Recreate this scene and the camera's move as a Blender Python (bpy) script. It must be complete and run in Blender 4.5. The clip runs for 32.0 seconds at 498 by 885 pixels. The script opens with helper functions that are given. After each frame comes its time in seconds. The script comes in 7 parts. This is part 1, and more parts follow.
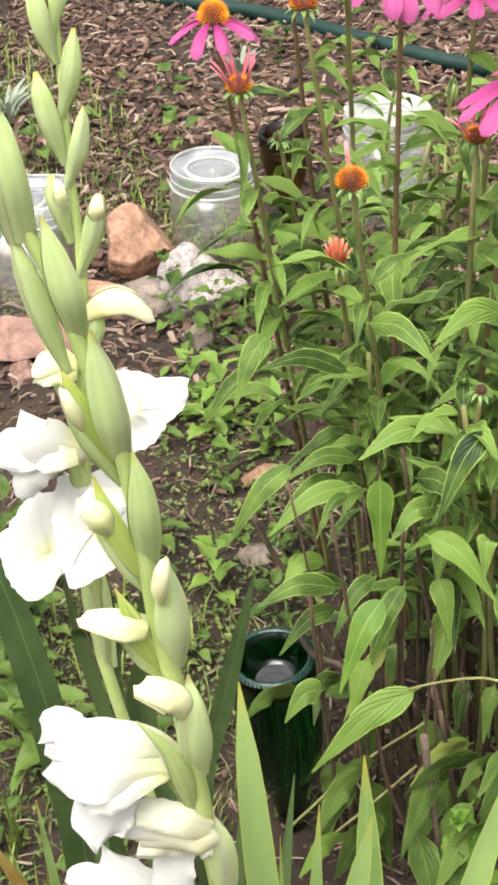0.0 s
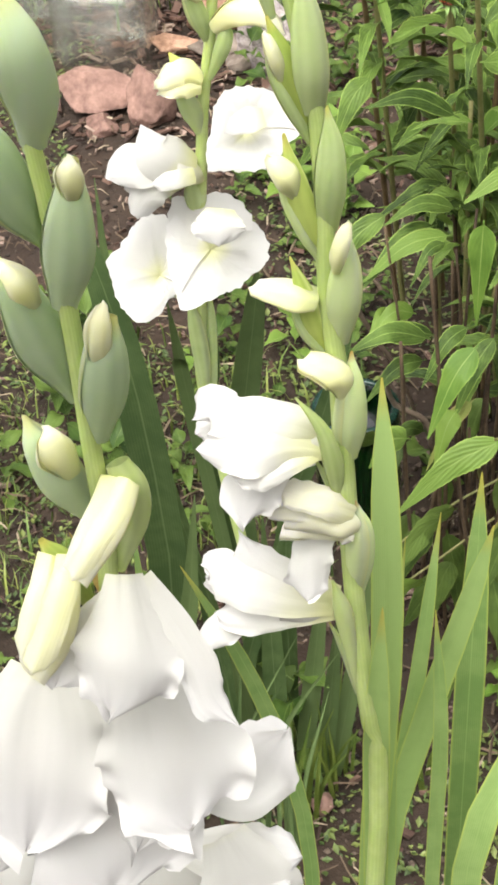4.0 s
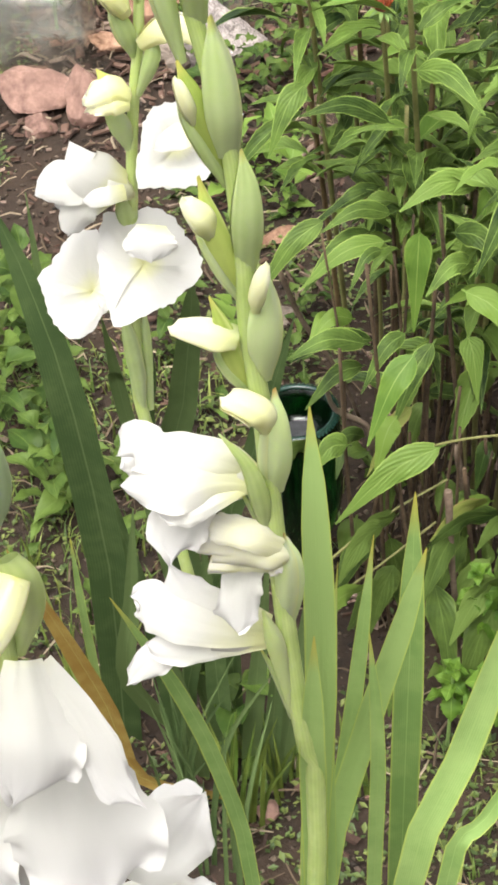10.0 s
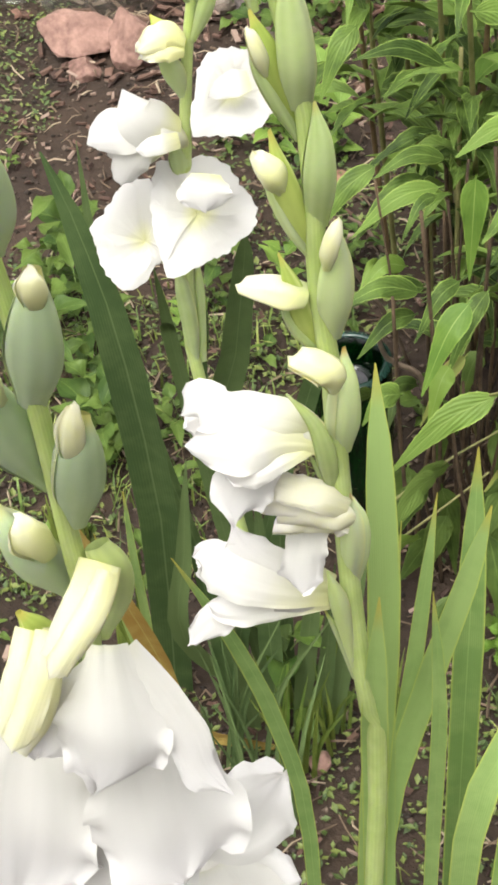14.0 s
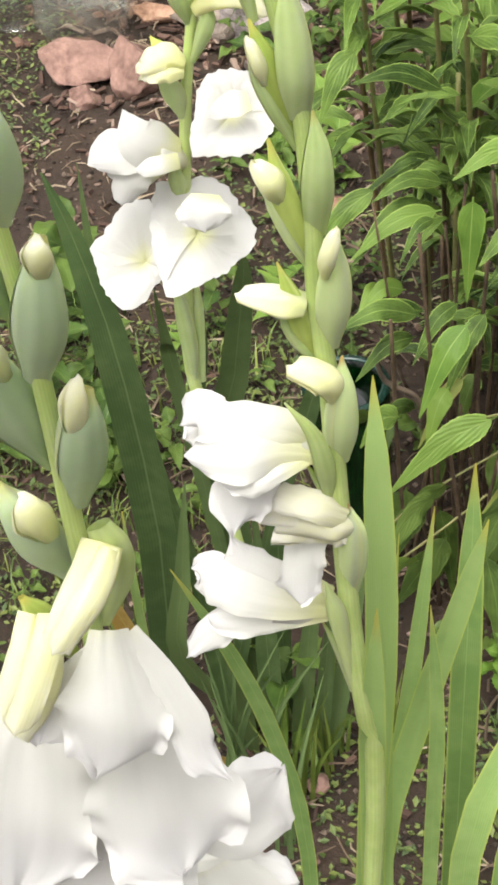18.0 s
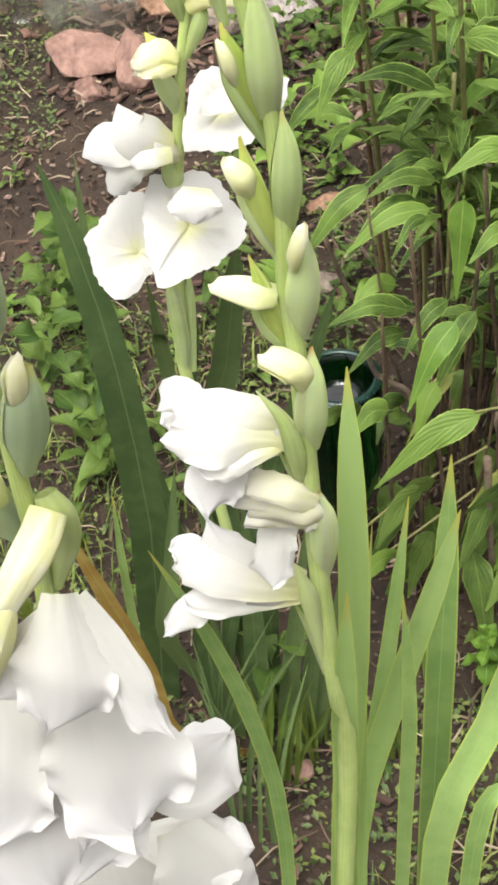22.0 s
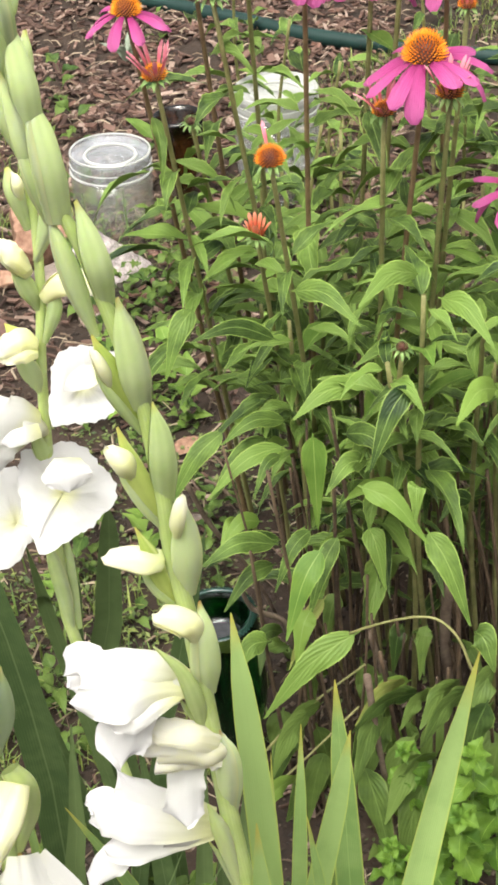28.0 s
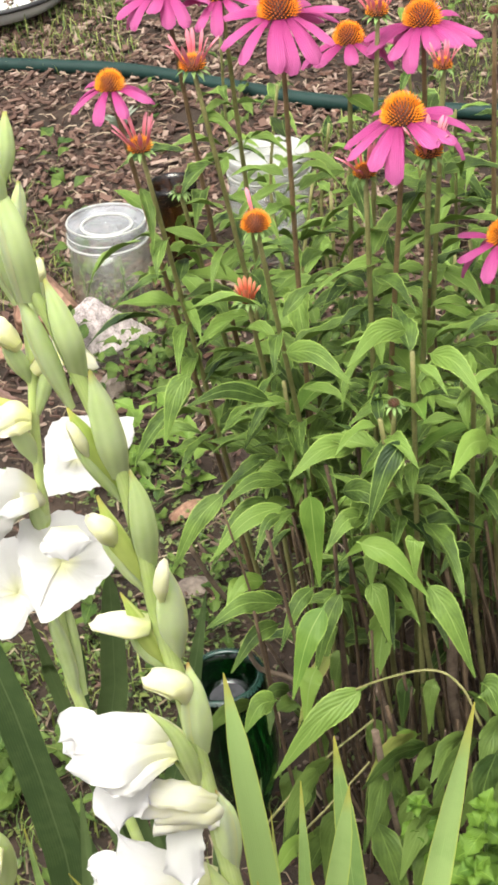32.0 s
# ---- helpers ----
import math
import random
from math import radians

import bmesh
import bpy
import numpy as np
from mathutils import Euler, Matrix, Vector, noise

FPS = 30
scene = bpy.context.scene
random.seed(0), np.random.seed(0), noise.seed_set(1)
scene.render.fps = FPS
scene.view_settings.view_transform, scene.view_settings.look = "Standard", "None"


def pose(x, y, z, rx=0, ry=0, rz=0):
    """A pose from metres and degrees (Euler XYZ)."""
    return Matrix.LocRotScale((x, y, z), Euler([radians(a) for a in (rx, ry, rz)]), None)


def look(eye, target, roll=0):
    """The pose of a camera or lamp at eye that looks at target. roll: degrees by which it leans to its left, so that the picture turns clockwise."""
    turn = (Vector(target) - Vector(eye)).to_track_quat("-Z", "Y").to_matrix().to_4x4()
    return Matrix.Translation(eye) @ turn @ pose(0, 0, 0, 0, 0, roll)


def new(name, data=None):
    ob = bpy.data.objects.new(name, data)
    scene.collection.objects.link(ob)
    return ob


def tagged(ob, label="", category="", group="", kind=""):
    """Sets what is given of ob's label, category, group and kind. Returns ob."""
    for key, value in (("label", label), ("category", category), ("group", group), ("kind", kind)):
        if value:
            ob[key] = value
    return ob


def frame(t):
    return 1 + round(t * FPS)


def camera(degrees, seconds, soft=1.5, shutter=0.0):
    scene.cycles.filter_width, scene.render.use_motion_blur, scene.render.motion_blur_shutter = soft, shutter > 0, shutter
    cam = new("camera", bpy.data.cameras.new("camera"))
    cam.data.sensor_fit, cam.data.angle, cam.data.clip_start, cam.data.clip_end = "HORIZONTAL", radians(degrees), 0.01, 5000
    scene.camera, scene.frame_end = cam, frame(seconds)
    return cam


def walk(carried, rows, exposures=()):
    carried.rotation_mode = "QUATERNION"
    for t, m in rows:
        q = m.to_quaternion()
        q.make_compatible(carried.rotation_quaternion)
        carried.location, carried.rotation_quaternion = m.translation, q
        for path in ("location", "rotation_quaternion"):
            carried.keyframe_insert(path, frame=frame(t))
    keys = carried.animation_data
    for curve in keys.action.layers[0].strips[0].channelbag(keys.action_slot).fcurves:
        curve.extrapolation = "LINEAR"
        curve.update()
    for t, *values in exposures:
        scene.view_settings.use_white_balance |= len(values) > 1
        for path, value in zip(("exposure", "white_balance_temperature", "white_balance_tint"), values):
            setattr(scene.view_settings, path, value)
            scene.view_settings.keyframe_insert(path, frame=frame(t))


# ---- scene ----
cam = camera(17.7, 32.0, soft=3.2)
PATH = [
    (0, (0.237, 0.28, 1.236), (0.022, 1.92, 0.112), -4.3),
    (0.5, (0.211, 0.26, 1.233), (0.002, 1.886, 0.086), -3.0),
    (1, (0.192, 0.249, 1.222), (-0.013, 1.85, 0.042), -2.3),
    (1.5, (0.195, 0.243, 1.216), (-0.034, 1.806, -0.01), -2.5),
    (2, (0.195, 0.243, 1.215), (-0.055, 1.76, -0.064), -3.1),
    (2.5, (0.192, 0.234, 1.211), (-0.064, 1.72, -0.103), -3.4),
    (4.5, (0.191, 0.251, 1.206), (-0.057, 1.728, -0.119), -3.1),
    (5, (0.206, 0.252, 1.211), (-0.023, 1.741, -0.105), -3.2),
    (5.5, (0.21, 0.247, 1.218), (-0.006, 1.746, -0.088), -3.3),
    (6, (0.211, 0.257, 1.22), (0.009, 1.768, -0.075), -3.5),
    (6.5, (0.223, 0.255, 1.223), (0.027, 1.775, -0.062), -3.4),
    (7, (0.219, 0.253, 1.227), (0.026, 1.776, -0.055), -3.3),
    (7.5, (0.208, 0.251, 1.224), (0.018, 1.771, -0.061), -3.0),
    (8, (0.204, 0.245, 1.225), (0.011, 1.756, -0.071), -3.0),
    (8.5, (0.206, 0.245, 1.225), (0.015, 1.747, -0.082), -2.9),
    (9, (0.206, 0.252, 1.223), (0.017, 1.74, -0.1), -3.0),
    (9.5, (0.207, 0.261, 1.217), (0.014, 1.74, -0.115), -2.8),
    (10, (0.2, 0.265, 1.216), (0.007, 1.738, -0.124), -2.6),
    (10.5, (0.196, 0.262, 1.215), (0.003, 1.73, -0.13), -2.4),
    (11, (0.199, 0.266, 1.215), (-0.002, 1.723, -0.14), -3.0),
    (11.5, (0.197, 0.268, 1.214), (-0.005, 1.718, -0.148), -2.7),
    (12, (0.202, 0.283, 1.207), (-0.011, 1.719, -0.168), -3.6),
    (12.5, (0.198, 0.282, 1.214), (-0.008, 1.713, -0.169), -3.7),
    (13, (0.202, 0.274, 1.212), (-0.016, 1.705, -0.169), -3.5),
    (13.5, (0.194, 0.279, 1.207), (-0.03, 1.708, -0.174), -3.8),
    (14, (0.188, 0.279, 1.211), (-0.051, 1.697, -0.178), -4.2),
    (14.5, (0.188, 0.268, 1.212), (-0.095, 1.687, -0.168), -5.6),
    (15, (0.195, 0.255, 1.203), (-0.089, 1.69, -0.161), -5.4),
    (15.5, (0.198, 0.252, 1.21), (-0.063, 1.693, -0.153), -5.0),
    (17.5, (0.196, 0.267, 1.209), (-0.047, 1.708, -0.156), -4.4),
    (18, (0.189, 0.269, 1.209), (-0.05, 1.715, -0.152), -4.0),
    (18.5, (0.191, 0.268, 1.208), (-0.07, 1.711, -0.152), -4.3),
    (19, (0.19, 0.26, 1.209), (-0.076, 1.708, -0.145), -4.4),
    (19.5, (0.19, 0.252, 1.212), (-0.083, 1.705, -0.135), -4.5),
    (20, (0.195, 0.245, 1.213), (-0.084, 1.698, -0.133), -4.4),
    (20.5, (0.198, 0.242, 1.218), (-0.074, 1.691, -0.133), -4.2),
    (21, (0.197, 0.239, 1.22), (-0.055, 1.687, -0.136), -3.6),
    (21.5, (0.2, 0.248, 1.217), (-0.05, 1.693, -0.143), -3.4),
    (22, (0.205, 0.252, 1.222), (-0.042, 1.691, -0.144), -3.1),
    (22.5, (0.198, 0.253, 1.225), (-0.039, 1.698, -0.137), -3.0),
    (23, (0.203, 0.265, 1.219), (-0.04, 1.708, -0.145), -3.4),
    (23.5, (0.203, 0.263, 1.218), (-0.022, 1.72, -0.133), -3.8),
    (24, (0.204, 0.263, 1.224), (0.021, 1.752, -0.099), -4.1),
    (24.5, (0.197, 0.244, 1.234), (0.06, 1.783, -0.036), -4.2),
    (25, (0.206, 0.235, 1.241), (0.115, 1.831, 0.039), -4.0),
    (25.5, (0.201, 0.232, 1.244), (0.139, 1.87, 0.098), -4.4),
    (27.5, (0.198, 0.205, 1.275), (0.12, 1.85, 0.14), -5.2),
    (28, (0.202, 0.208, 1.271), (0.126, 1.841, 0.119), -5.4),
    (28.5, (0.196, 0.205, 1.272), (0.114, 1.83, 0.108), -5.7),
    (29, (0.196, 0.212, 1.27), (0.106, 1.832, 0.1), -5.9),
    (29.5, (0.2, 0.204, 1.275), (0.104, 1.829, 0.113), -6.3),
    (30, (0.207, 0.2, 1.274), (0.11, 1.834, 0.125), -7.0),
    (30.5, (0.219, 0.198, 1.279), (0.123, 1.847, 0.151), -7.3),
    (31, (0.222, 0.197, 1.279), (0.122, 1.86, 0.171), -7.8),
    (31.5, (0.216, 0.195, 1.277), (0.128, 1.867, 0.182), -7.8),
    (32, (0.217, 0.196, 1.279), (0.13, 1.872, 0.19), -7.9),
]
walk(cam, [(t, look(eye, target, roll)) for t, eye, target, roll in PATH],
     exposures=[(0.0, 1.10), (1.0, 1.00), (6.0, 0.98), (12.0, 0.94), (15.0, 0.89), (20.0, 0.88), (23.0, 0.92), (25.0, 1.0), (28.0, 1.03), (32.0, 1.05)])

# ---- light: a bright overcast sky ----
world = bpy.data.worlds.new("sky")
scene.world = world
world.use_nodes = True
wn = world.node_tree
sky = wn.nodes.new("ShaderNodeTexSky")
sky.sky_type = "NISHITA"
sky.sun_disc = False
sky.sun_elevation = radians(64)
sky.sun_rotation = radians(195)
sky.air_density, sky.dust_density, sky.ozone_density = 1.0, 6.0, 0.6
bg = wn.nodes["Background"]
bg.inputs["Strength"].default_value = 0.129
haze = wn.nodes.new("ShaderNodeHueSaturation")  # thin even cloud
haze.inputs["Saturation"].default_value = 0.04
wn.links.new(sky.outputs["Color"], haze.inputs["Color"])
up = wn.nodes.new("ShaderNodeSeparateXYZ")  # a cloudy sky is brightest overhead
wn.links.new(wn.nodes.new("ShaderNodeTexCoord").outputs["Generated"], up.inputs[0])
lift = wn.nodes.new("ShaderNodeMapRange")
lift.inputs["To Min"].default_value, lift.inputs["To Max"].default_value = 0.34, 1.70
wn.links.new(up.outputs["Z"], lift.inputs["Value"])
dome = wn.nodes.new("ShaderNodeVectorMath")
dome.operation = "SCALE"
wn.links.new(haze.outputs["Color"], dome.inputs[0])
wn.links.new(lift.outputs[0], dome.inputs["Scale"])
wn.links.new(dome.outputs[0], bg.inputs["Color"])
sun = new("sun", bpy.data.lights.new("sun", "SUN"))
sun.data.energy, sun.data.angle, sun.data.color = 1.12, radians(38), (1.0, 0.94, 0.78)
sun.matrix_world = look((-0.46, -1.50, 3.1), (0, 0, 0))


# ---- materials ----
def material(name):
    m = bpy.data.materials.new(name)
    m.use_nodes = True
    return m, m.node_tree.nodes, m.node_tree.links


def ramp_node(nodes, stops):
    r = nodes.new("ShaderNodeValToRGB")
    while len(r.color_ramp.elements) < len(stops):
        r.color_ramp.elements.new(0.5)
    for e, (p, c) in zip(r.color_ramp.elements, stops):
        e.position, e.color = p, (*c, 1)
    return r


def noise_node(nodes, links, coord, scale, detail=4.0, rough=0.6):
    n = nodes.new("ShaderNodeTexNoise")
    n.inputs["Scale"].default_value, n.inputs["Detail"].default_value = scale, detail
    n.inputs["Roughness"].default_value = rough
    links.new(coord, n.inputs["Vector"])
    return n


def plain(name, dark, light, scale=60.0, rough=0.7, bump=0.3, fine=None, metal=0.0, spec=0.4, step=0.002):
    """Two colours mixed by noise at two scales, with a matching relief."""
    m, n, l = material(name)
    p = n["Principled BSDF"]
    c = n.new("ShaderNodeTexCoord").outputs["Object"]
    info = n.new("ShaderNodeObjectInfo")
    a = noise_node(n, l, c, scale)
    b = noise_node(n, l, c, fine or scale * 6, 3.0)
    mix = n.new("ShaderNodeMath")
    mix.operation = "MULTIPLY_ADD"
    l.new(b.outputs["Fac"], mix.inputs[0])
    mix.inputs[1].default_value = 0.45
    add = n.new("ShaderNodeMath")
    add.operation = "MULTIPLY_ADD"
    l.new(info.outputs["Random"], add.inputs[0])
    add.inputs[1].default_value, add.inputs[2].default_value = 0.35, -0.40
    l.new(add.outputs[0], mix.inputs[2])
    tot = n.new("ShaderNodeMath")
    l.new(mix.outputs[0], tot.inputs[0])
    l.new(a.outputs["Fac"], tot.inputs[1])
    r = ramp_node(n, [(0.25, dark), (0.75, light)])
    l.new(tot.outputs[0], r.inputs["Fac"])
    l.new(r.outputs["Color"], p.inputs["Base Color"])
    p.inputs["Roughness"].default_value, p.inputs["Metallic"].default_value = rough, metal
    p.inputs["Specular IOR Level"].default_value = spec
    if bump:
        bn = n.new("ShaderNodeBump")
        bn.inputs["Strength"].default_value, bn.inputs["Distance"].default_value = bump, step
        l.new(tot.outputs[0], bn.inputs["Height"])
        l.new(bn.outputs["Normal"], p.inputs["Normal"])
    return m


def leafy(name, dark, light, rib, thin=0.3, rough=0.5, veins=7.0, stripes=0.0, tip=None, relief=0.45, edge=None, depth=0.0):
    """Plant tissue that lets light through: UV x runs across the leaf, UV y from its foot to its tip."""
    m, n, l = material(name)
    p = n["Principled BSDF"]
    tc = n.new("ShaderNodeTexCoord")
    info = n.new("ShaderNodeObjectInfo")
    sep = n.new("ShaderNodeSeparateXYZ")
    l.new(tc.outputs["UV"], sep.inputs[0])
    a = noise_node(n, l, tc.outputs["Object"], 35.0, 4.0)
    s = n.new("ShaderNodeMath")
    s.operation = "MULTIPLY_ADD"
    l.new(info.outputs["Random"], s.inputs[0])
    s.inputs[1].default_value = 0.70
    l.new(a.outputs["Fac"], s.inputs[2])
    r = ramp_node(n, [(0.44, dark), (1.08, light)])
    tone = n.new("ShaderNodeMath")
    tone.operation = "MULTIPLY_ADD"
    tone.inputs[1].default_value = 0.028 if not stripes else 0.075
    l.new(s.outputs[0], tone.inputs[2])
    l.new(tone.outputs[0], r.inputs["Fac"])
    # distance from the middle of the leaf
    off = n.new("ShaderNodeMath")
    off.operation = "SUBTRACT"
    l.new(sep.outputs["X"], off.inputs[0])
    off.inputs[1].default_value = 0.5
    ab = n.new("ShaderNodeMath")
    ab.operation = "ABSOLUTE"
    l.new(off.outputs[0], ab.inputs[0])
    mid = n.new("ShaderNodeMapRange")
    mid.inputs["From Min"].default_value, mid.inputs["From Max"].default_value = 0.006, 0.03
    mid.inputs["To Min"].default_value, mid.inputs["To Max"].default_value = 0.75, 0.0
    l.new(ab.outputs[0], mid.inputs["Value"])
    mixc = n.new("ShaderNodeMixRGB")
    mixc.inputs["Color2"].default_value = (*rib, 1)
    l.new(mid.outputs[0], mixc.inputs["Fac"])
    l.new(r.outputs["Color"], mixc.inputs["Color1"])
    col = mixc.outputs["Color"]
    if edge:
        em = n.new("ShaderNodeMapRange")
        em.inputs["From Min"].default_value, em.inputs["From Max"].default_value = 0.43, 0.49
        l.new(ab.outputs[0], em.inputs["Value"])
        emix = n.new("ShaderNodeMixRGB")
        emix.inputs["Color2"].default_value = (*edge, 1)
        l.new(em.outputs[0], emix.inputs["Fac"])
        l.new(col, emix.inputs["Color1"])
        col = emix.outputs["Color"]
    if tip:
        tm = n.new("ShaderNodeMapRange")
        tm.inputs["From Min"].default_value, tm.inputs["From Max"].default_value = tip[0], 1.0
        l.new(sep.outputs["Y"], tm.inputs["Value"])
        tmix = n.new("ShaderNodeMixRGB")
        tmix.inputs["Color2"].default_value = (*tip[1], 1)
        l.new(tm.outputs[0], tmix.inputs["Fac"])
        l.new(col, tmix.inputs["Color1"])
        col = tmix.outputs["Color"]
    # veins: ridges that run outwards and forwards, or along the blade
    v = n.new("ShaderNodeMath")
    v.operation = "MULTIPLY_ADD"
    l.new(ab.outputs[0], v.inputs[0])
    v.inputs[1].default_value = -1.1 if not stripes else stripes
    if not stripes:
        l.new(sep.outputs["Y"], v.inputs[2])
    else:
        v.inputs[2].default_value = 0.0
    sc = n.new("ShaderNodeMath")
    sc.operation = "MULTIPLY"
    l.new(v.outputs[0], sc.inputs[0])
    sc.inputs[1].default_value = veins * 6.283
    si = n.new("ShaderNodeMath")
    si.operation = "SINE"
    l.new(sc.outputs[0], si.inputs[0])
    l.new(si.outputs[0], tone.inputs[0])
    hs = n.new("ShaderNodeMath")
    hs.operation = "MULTIPLY_ADD"
    l.new(a.outputs["Fac"], hs.inputs[0])
    hs.inputs[1].default_value = 1.5
    l.new(si.outputs[0], hs.inputs[2])
    bn = n.new("ShaderNodeBump")
    bn.inputs["Strength"].default_value, bn.inputs["Distance"].default_value = relief, 0.0008
    l.new(hs.outputs[0], bn.inputs["Height"])
    l.new(bn.outputs["Normal"], p.inputs["Normal"])
    l.new(col, p.inputs["Base Color"])
    p.inputs["Roughness"].default_value = rough
    p.inputs["Specular IOR Level"].default_value = 0.22
    if depth:  # fleshy: light travels inside it
        p.inputs["Subsurface Weight"].default_value = 0.6
        p.inputs["Subsurface Radius"].default_value = (0.9, 1.0, 0.45)
        p.inputs["Subsurface Scale"].default_value = depth
    tr = n.new("ShaderNodeBsdfTranslucent")
    l.new(col, tr.inputs["Color"])
    ms = n.new("ShaderNodeMixShader")
    ms.inputs["Fac"].default_value = thin
    l.new(p.outputs[0], ms.inputs[1])
    l.new(tr.outputs[0], ms.inputs[2])
    l.new(ms.outputs[0], n["Material Output"].inputs["Surface"])
    return m


def petal_material(name, throat, body, edge, thin=0.35, a=0.15, b=0.55, depth=0.0, ribs=0.05):
    """Petal colour runs from its foot to its edge along UV y, with fine lengthwise ribs."""
    m, n, l = material(name)
    p = n["Principled BSDF"]
    tc = n.new("ShaderNodeTexCoord")
    sep = n.new("ShaderNodeSeparateXYZ")
    l.new(tc.outputs["UV"], sep.inputs[0])
    nz = noise_node(n, l, tc.outputs["Object"], 45.0, 3.0)
    s = n.new("ShaderNodeMath")
    s.operation = "MULTIPLY_ADD"
    l.new(nz.outputs["Fac"], s.inputs[0])
    s.inputs[1].default_value = 0.25
    l.new(sep.outputs["Y"], s.inputs[2])
    r = ramp_node(n, [(a, throat), (b, body), (1.0, edge)])
    l.new(s.outputs[0], r.inputs["Fac"])
    l.new(r.outputs["Color"], p.inputs["Base Color"])
    w = n.new("ShaderNodeMath")
    w.operation = "MULTIPLY"
    l.new(sep.outputs["X"], w.inputs[0])
    w.inputs[1].default_value = 60.0
    si = n.new("ShaderNodeMath")
    si.operation = "SINE"
    l.new(w.outputs[0], si.inputs[0])
    bn = n.new("ShaderNodeBump")
    bn.inputs["Strength"].default_value, bn.inputs["Distance"].default_value = ribs, 0.0004
    l.new(si.outputs[0], bn.inputs["Height"])
    l.new(bn.outputs["Normal"], p.inputs["Normal"])
    p.inputs["Roughness"].default_value = 0.55
    p.inputs["Specular IOR Level"].default_value = 0.25
    if depth:
        p.inputs["Subsurface Weight"].default_value = 0.7
        p.inputs["Subsurface Radius"].default_value = (1.0, 1.0, 0.6)
        p.inputs["Subsurface Scale"].default_value = depth
    tr = n.new("ShaderNodeBsdfTranslucent")
    l.new(r.outputs["Color"], tr.inputs["Color"])
    ms = n.new("ShaderNodeMixShader")
    ms.inputs["Fac"].default_value = thin
    l.new(p.outputs[0], ms.inputs[1])
    l.new(tr.outputs[0], ms.inputs[2])
    l.new(ms.outputs[0], n["Material Output"].inputs["Surface"])
    return m


def glass(name, color, rough=0.03):
    m, n, l = material(name)
    p = n["Principled BSDF"]
    p.inputs["Base Color"].default_value = (*color, 1)
    p.inputs["Transmission Weight"].default_value = 1.0
    p.inputs["Roughness"].default_value = rough
    p.inputs["IOR"].default_value = 1.48
    c = n.new("ShaderNodeTexCoord").outputs["Object"]
    nz = noise_node(n, l, c, 40.0, 2.0)
    bn = n.new("ShaderNodeBump")
    bn.inputs["Strength"].default_value, bn.inputs["Distance"].default_value = 0.15, 0.002
    l.new(nz.outputs["Fac"], bn.inputs["Height"])
    l.new(bn.outputs["Normal"], p.inputs["Normal"])
    return m


M_WHITE = petal_material("white_petal", (0.70, 0.70, 0.38), (0.66, 0.65, 0.595), (0.657, 0.645, 0.635), thin=0.34, a=0.14, b=0.42)
M_CREAM = petal_material("cream_petal", (0.66, 0.69, 0.27), (0.78, 0.77, 0.42), (0.79, 0.78, 0.56), a=0.05, b=0.4, thin=0.30, depth=0.006)
M_IVORY = petal_material("ivory_petal", (0.64, 0.64, 0.38), (0.70, 0.69, 0.50), (0.67, 0.655, 0.57), a=0.08, b=0.34, thin=0.26, depth=0.004)
M_BUD = petal_material("cream_bud", (0.50, 0.58, 0.20), (0.76, 0.77, 0.42), (0.80, 0.78, 0.48), a=0.05, b=0.5, thin=0.20, depth=0.006)
M_PINK = petal_material("pink_petal", (0.29, 0.025, 0.125), (0.45, 0.062, 0.23), (0.52, 0.11, 0.30), thin=0.25, ribs=0.7)
M_FADE = petal_material("young_petal", (0.45, 0.22, 0.08), (0.60, 0.13, 0.18), (0.72, 0.28, 0.34), thin=0.25)
M_RED = petal_material("red_petal", (0.40, 0.10, 0.03), (0.58, 0.12, 0.06), (0.66, 0.26, 0.16), thin=0.2)
M_BRACT = leafy("bract_green", (0.41, 0.515, 0.215), (0.57, 0.675, 0.325), (0.56, 0.65, 0.31), thin=0.18, stripes=3.0, veins=3.0, relief=0.06, edge=(0.64, 0.71, 0.30), tip=(0.88, (0.520, 0.500, 0.148)), depth=0.004)
M_BRACT_T = leafy("bract_brown_tip", (0.41, 0.515, 0.215), (0.57, 0.675, 0.325), (0.56, 0.65, 0.31), thin=0.18, stripes=3.0, veins=3.0, relief=0.06, edge=(0.64, 0.71, 0.30), tip=(0.90, (0.460, 0.260, 0.074)), depth=0.004)
M_BRACT_G = leafy("grey_green_bract", (0.37, 0.475, 0.275), (0.52, 0.63, 0.40), (0.50, 0.60, 0.37), thin=0.18, stripes=3.0, veins=3.0, relief=0.05, edge=(0.60, 0.66, 0.30), tip=(0.80, (0.60, 0.58, 0.22)), depth=0.005)
M_BRACT_L = leafy("lime_edged_bract", (0.40, 0.50, 0.19), (0.56, 0.655, 0.29), (0.54, 0.63, 0.27), thin=0.2, stripes=3.0, veins=3.0, relief=0.05, edge=(0.62, 0.68, 0.28), depth=0.004)
M_LIME = leafy("lime_bract", (0.36, 0.46, 0.10), (0.52, 0.62, 0.16), (0.52, 0.62, 0.20), thin=0.25, stripes=3.0, veins=3.0, relief=0.05, edge=(0.62, 0.68, 0.26), tip=(0.85, (0.60, 0.55, 0.14)))
M_STEM = leafy("spike_stem", (0.38, 0.48, 0.16), (0.54, 0.64, 0.26), (0.54, 0.64, 0.26), thin=0.0, stripes=2.0, relief=0.08, depth=0.004)
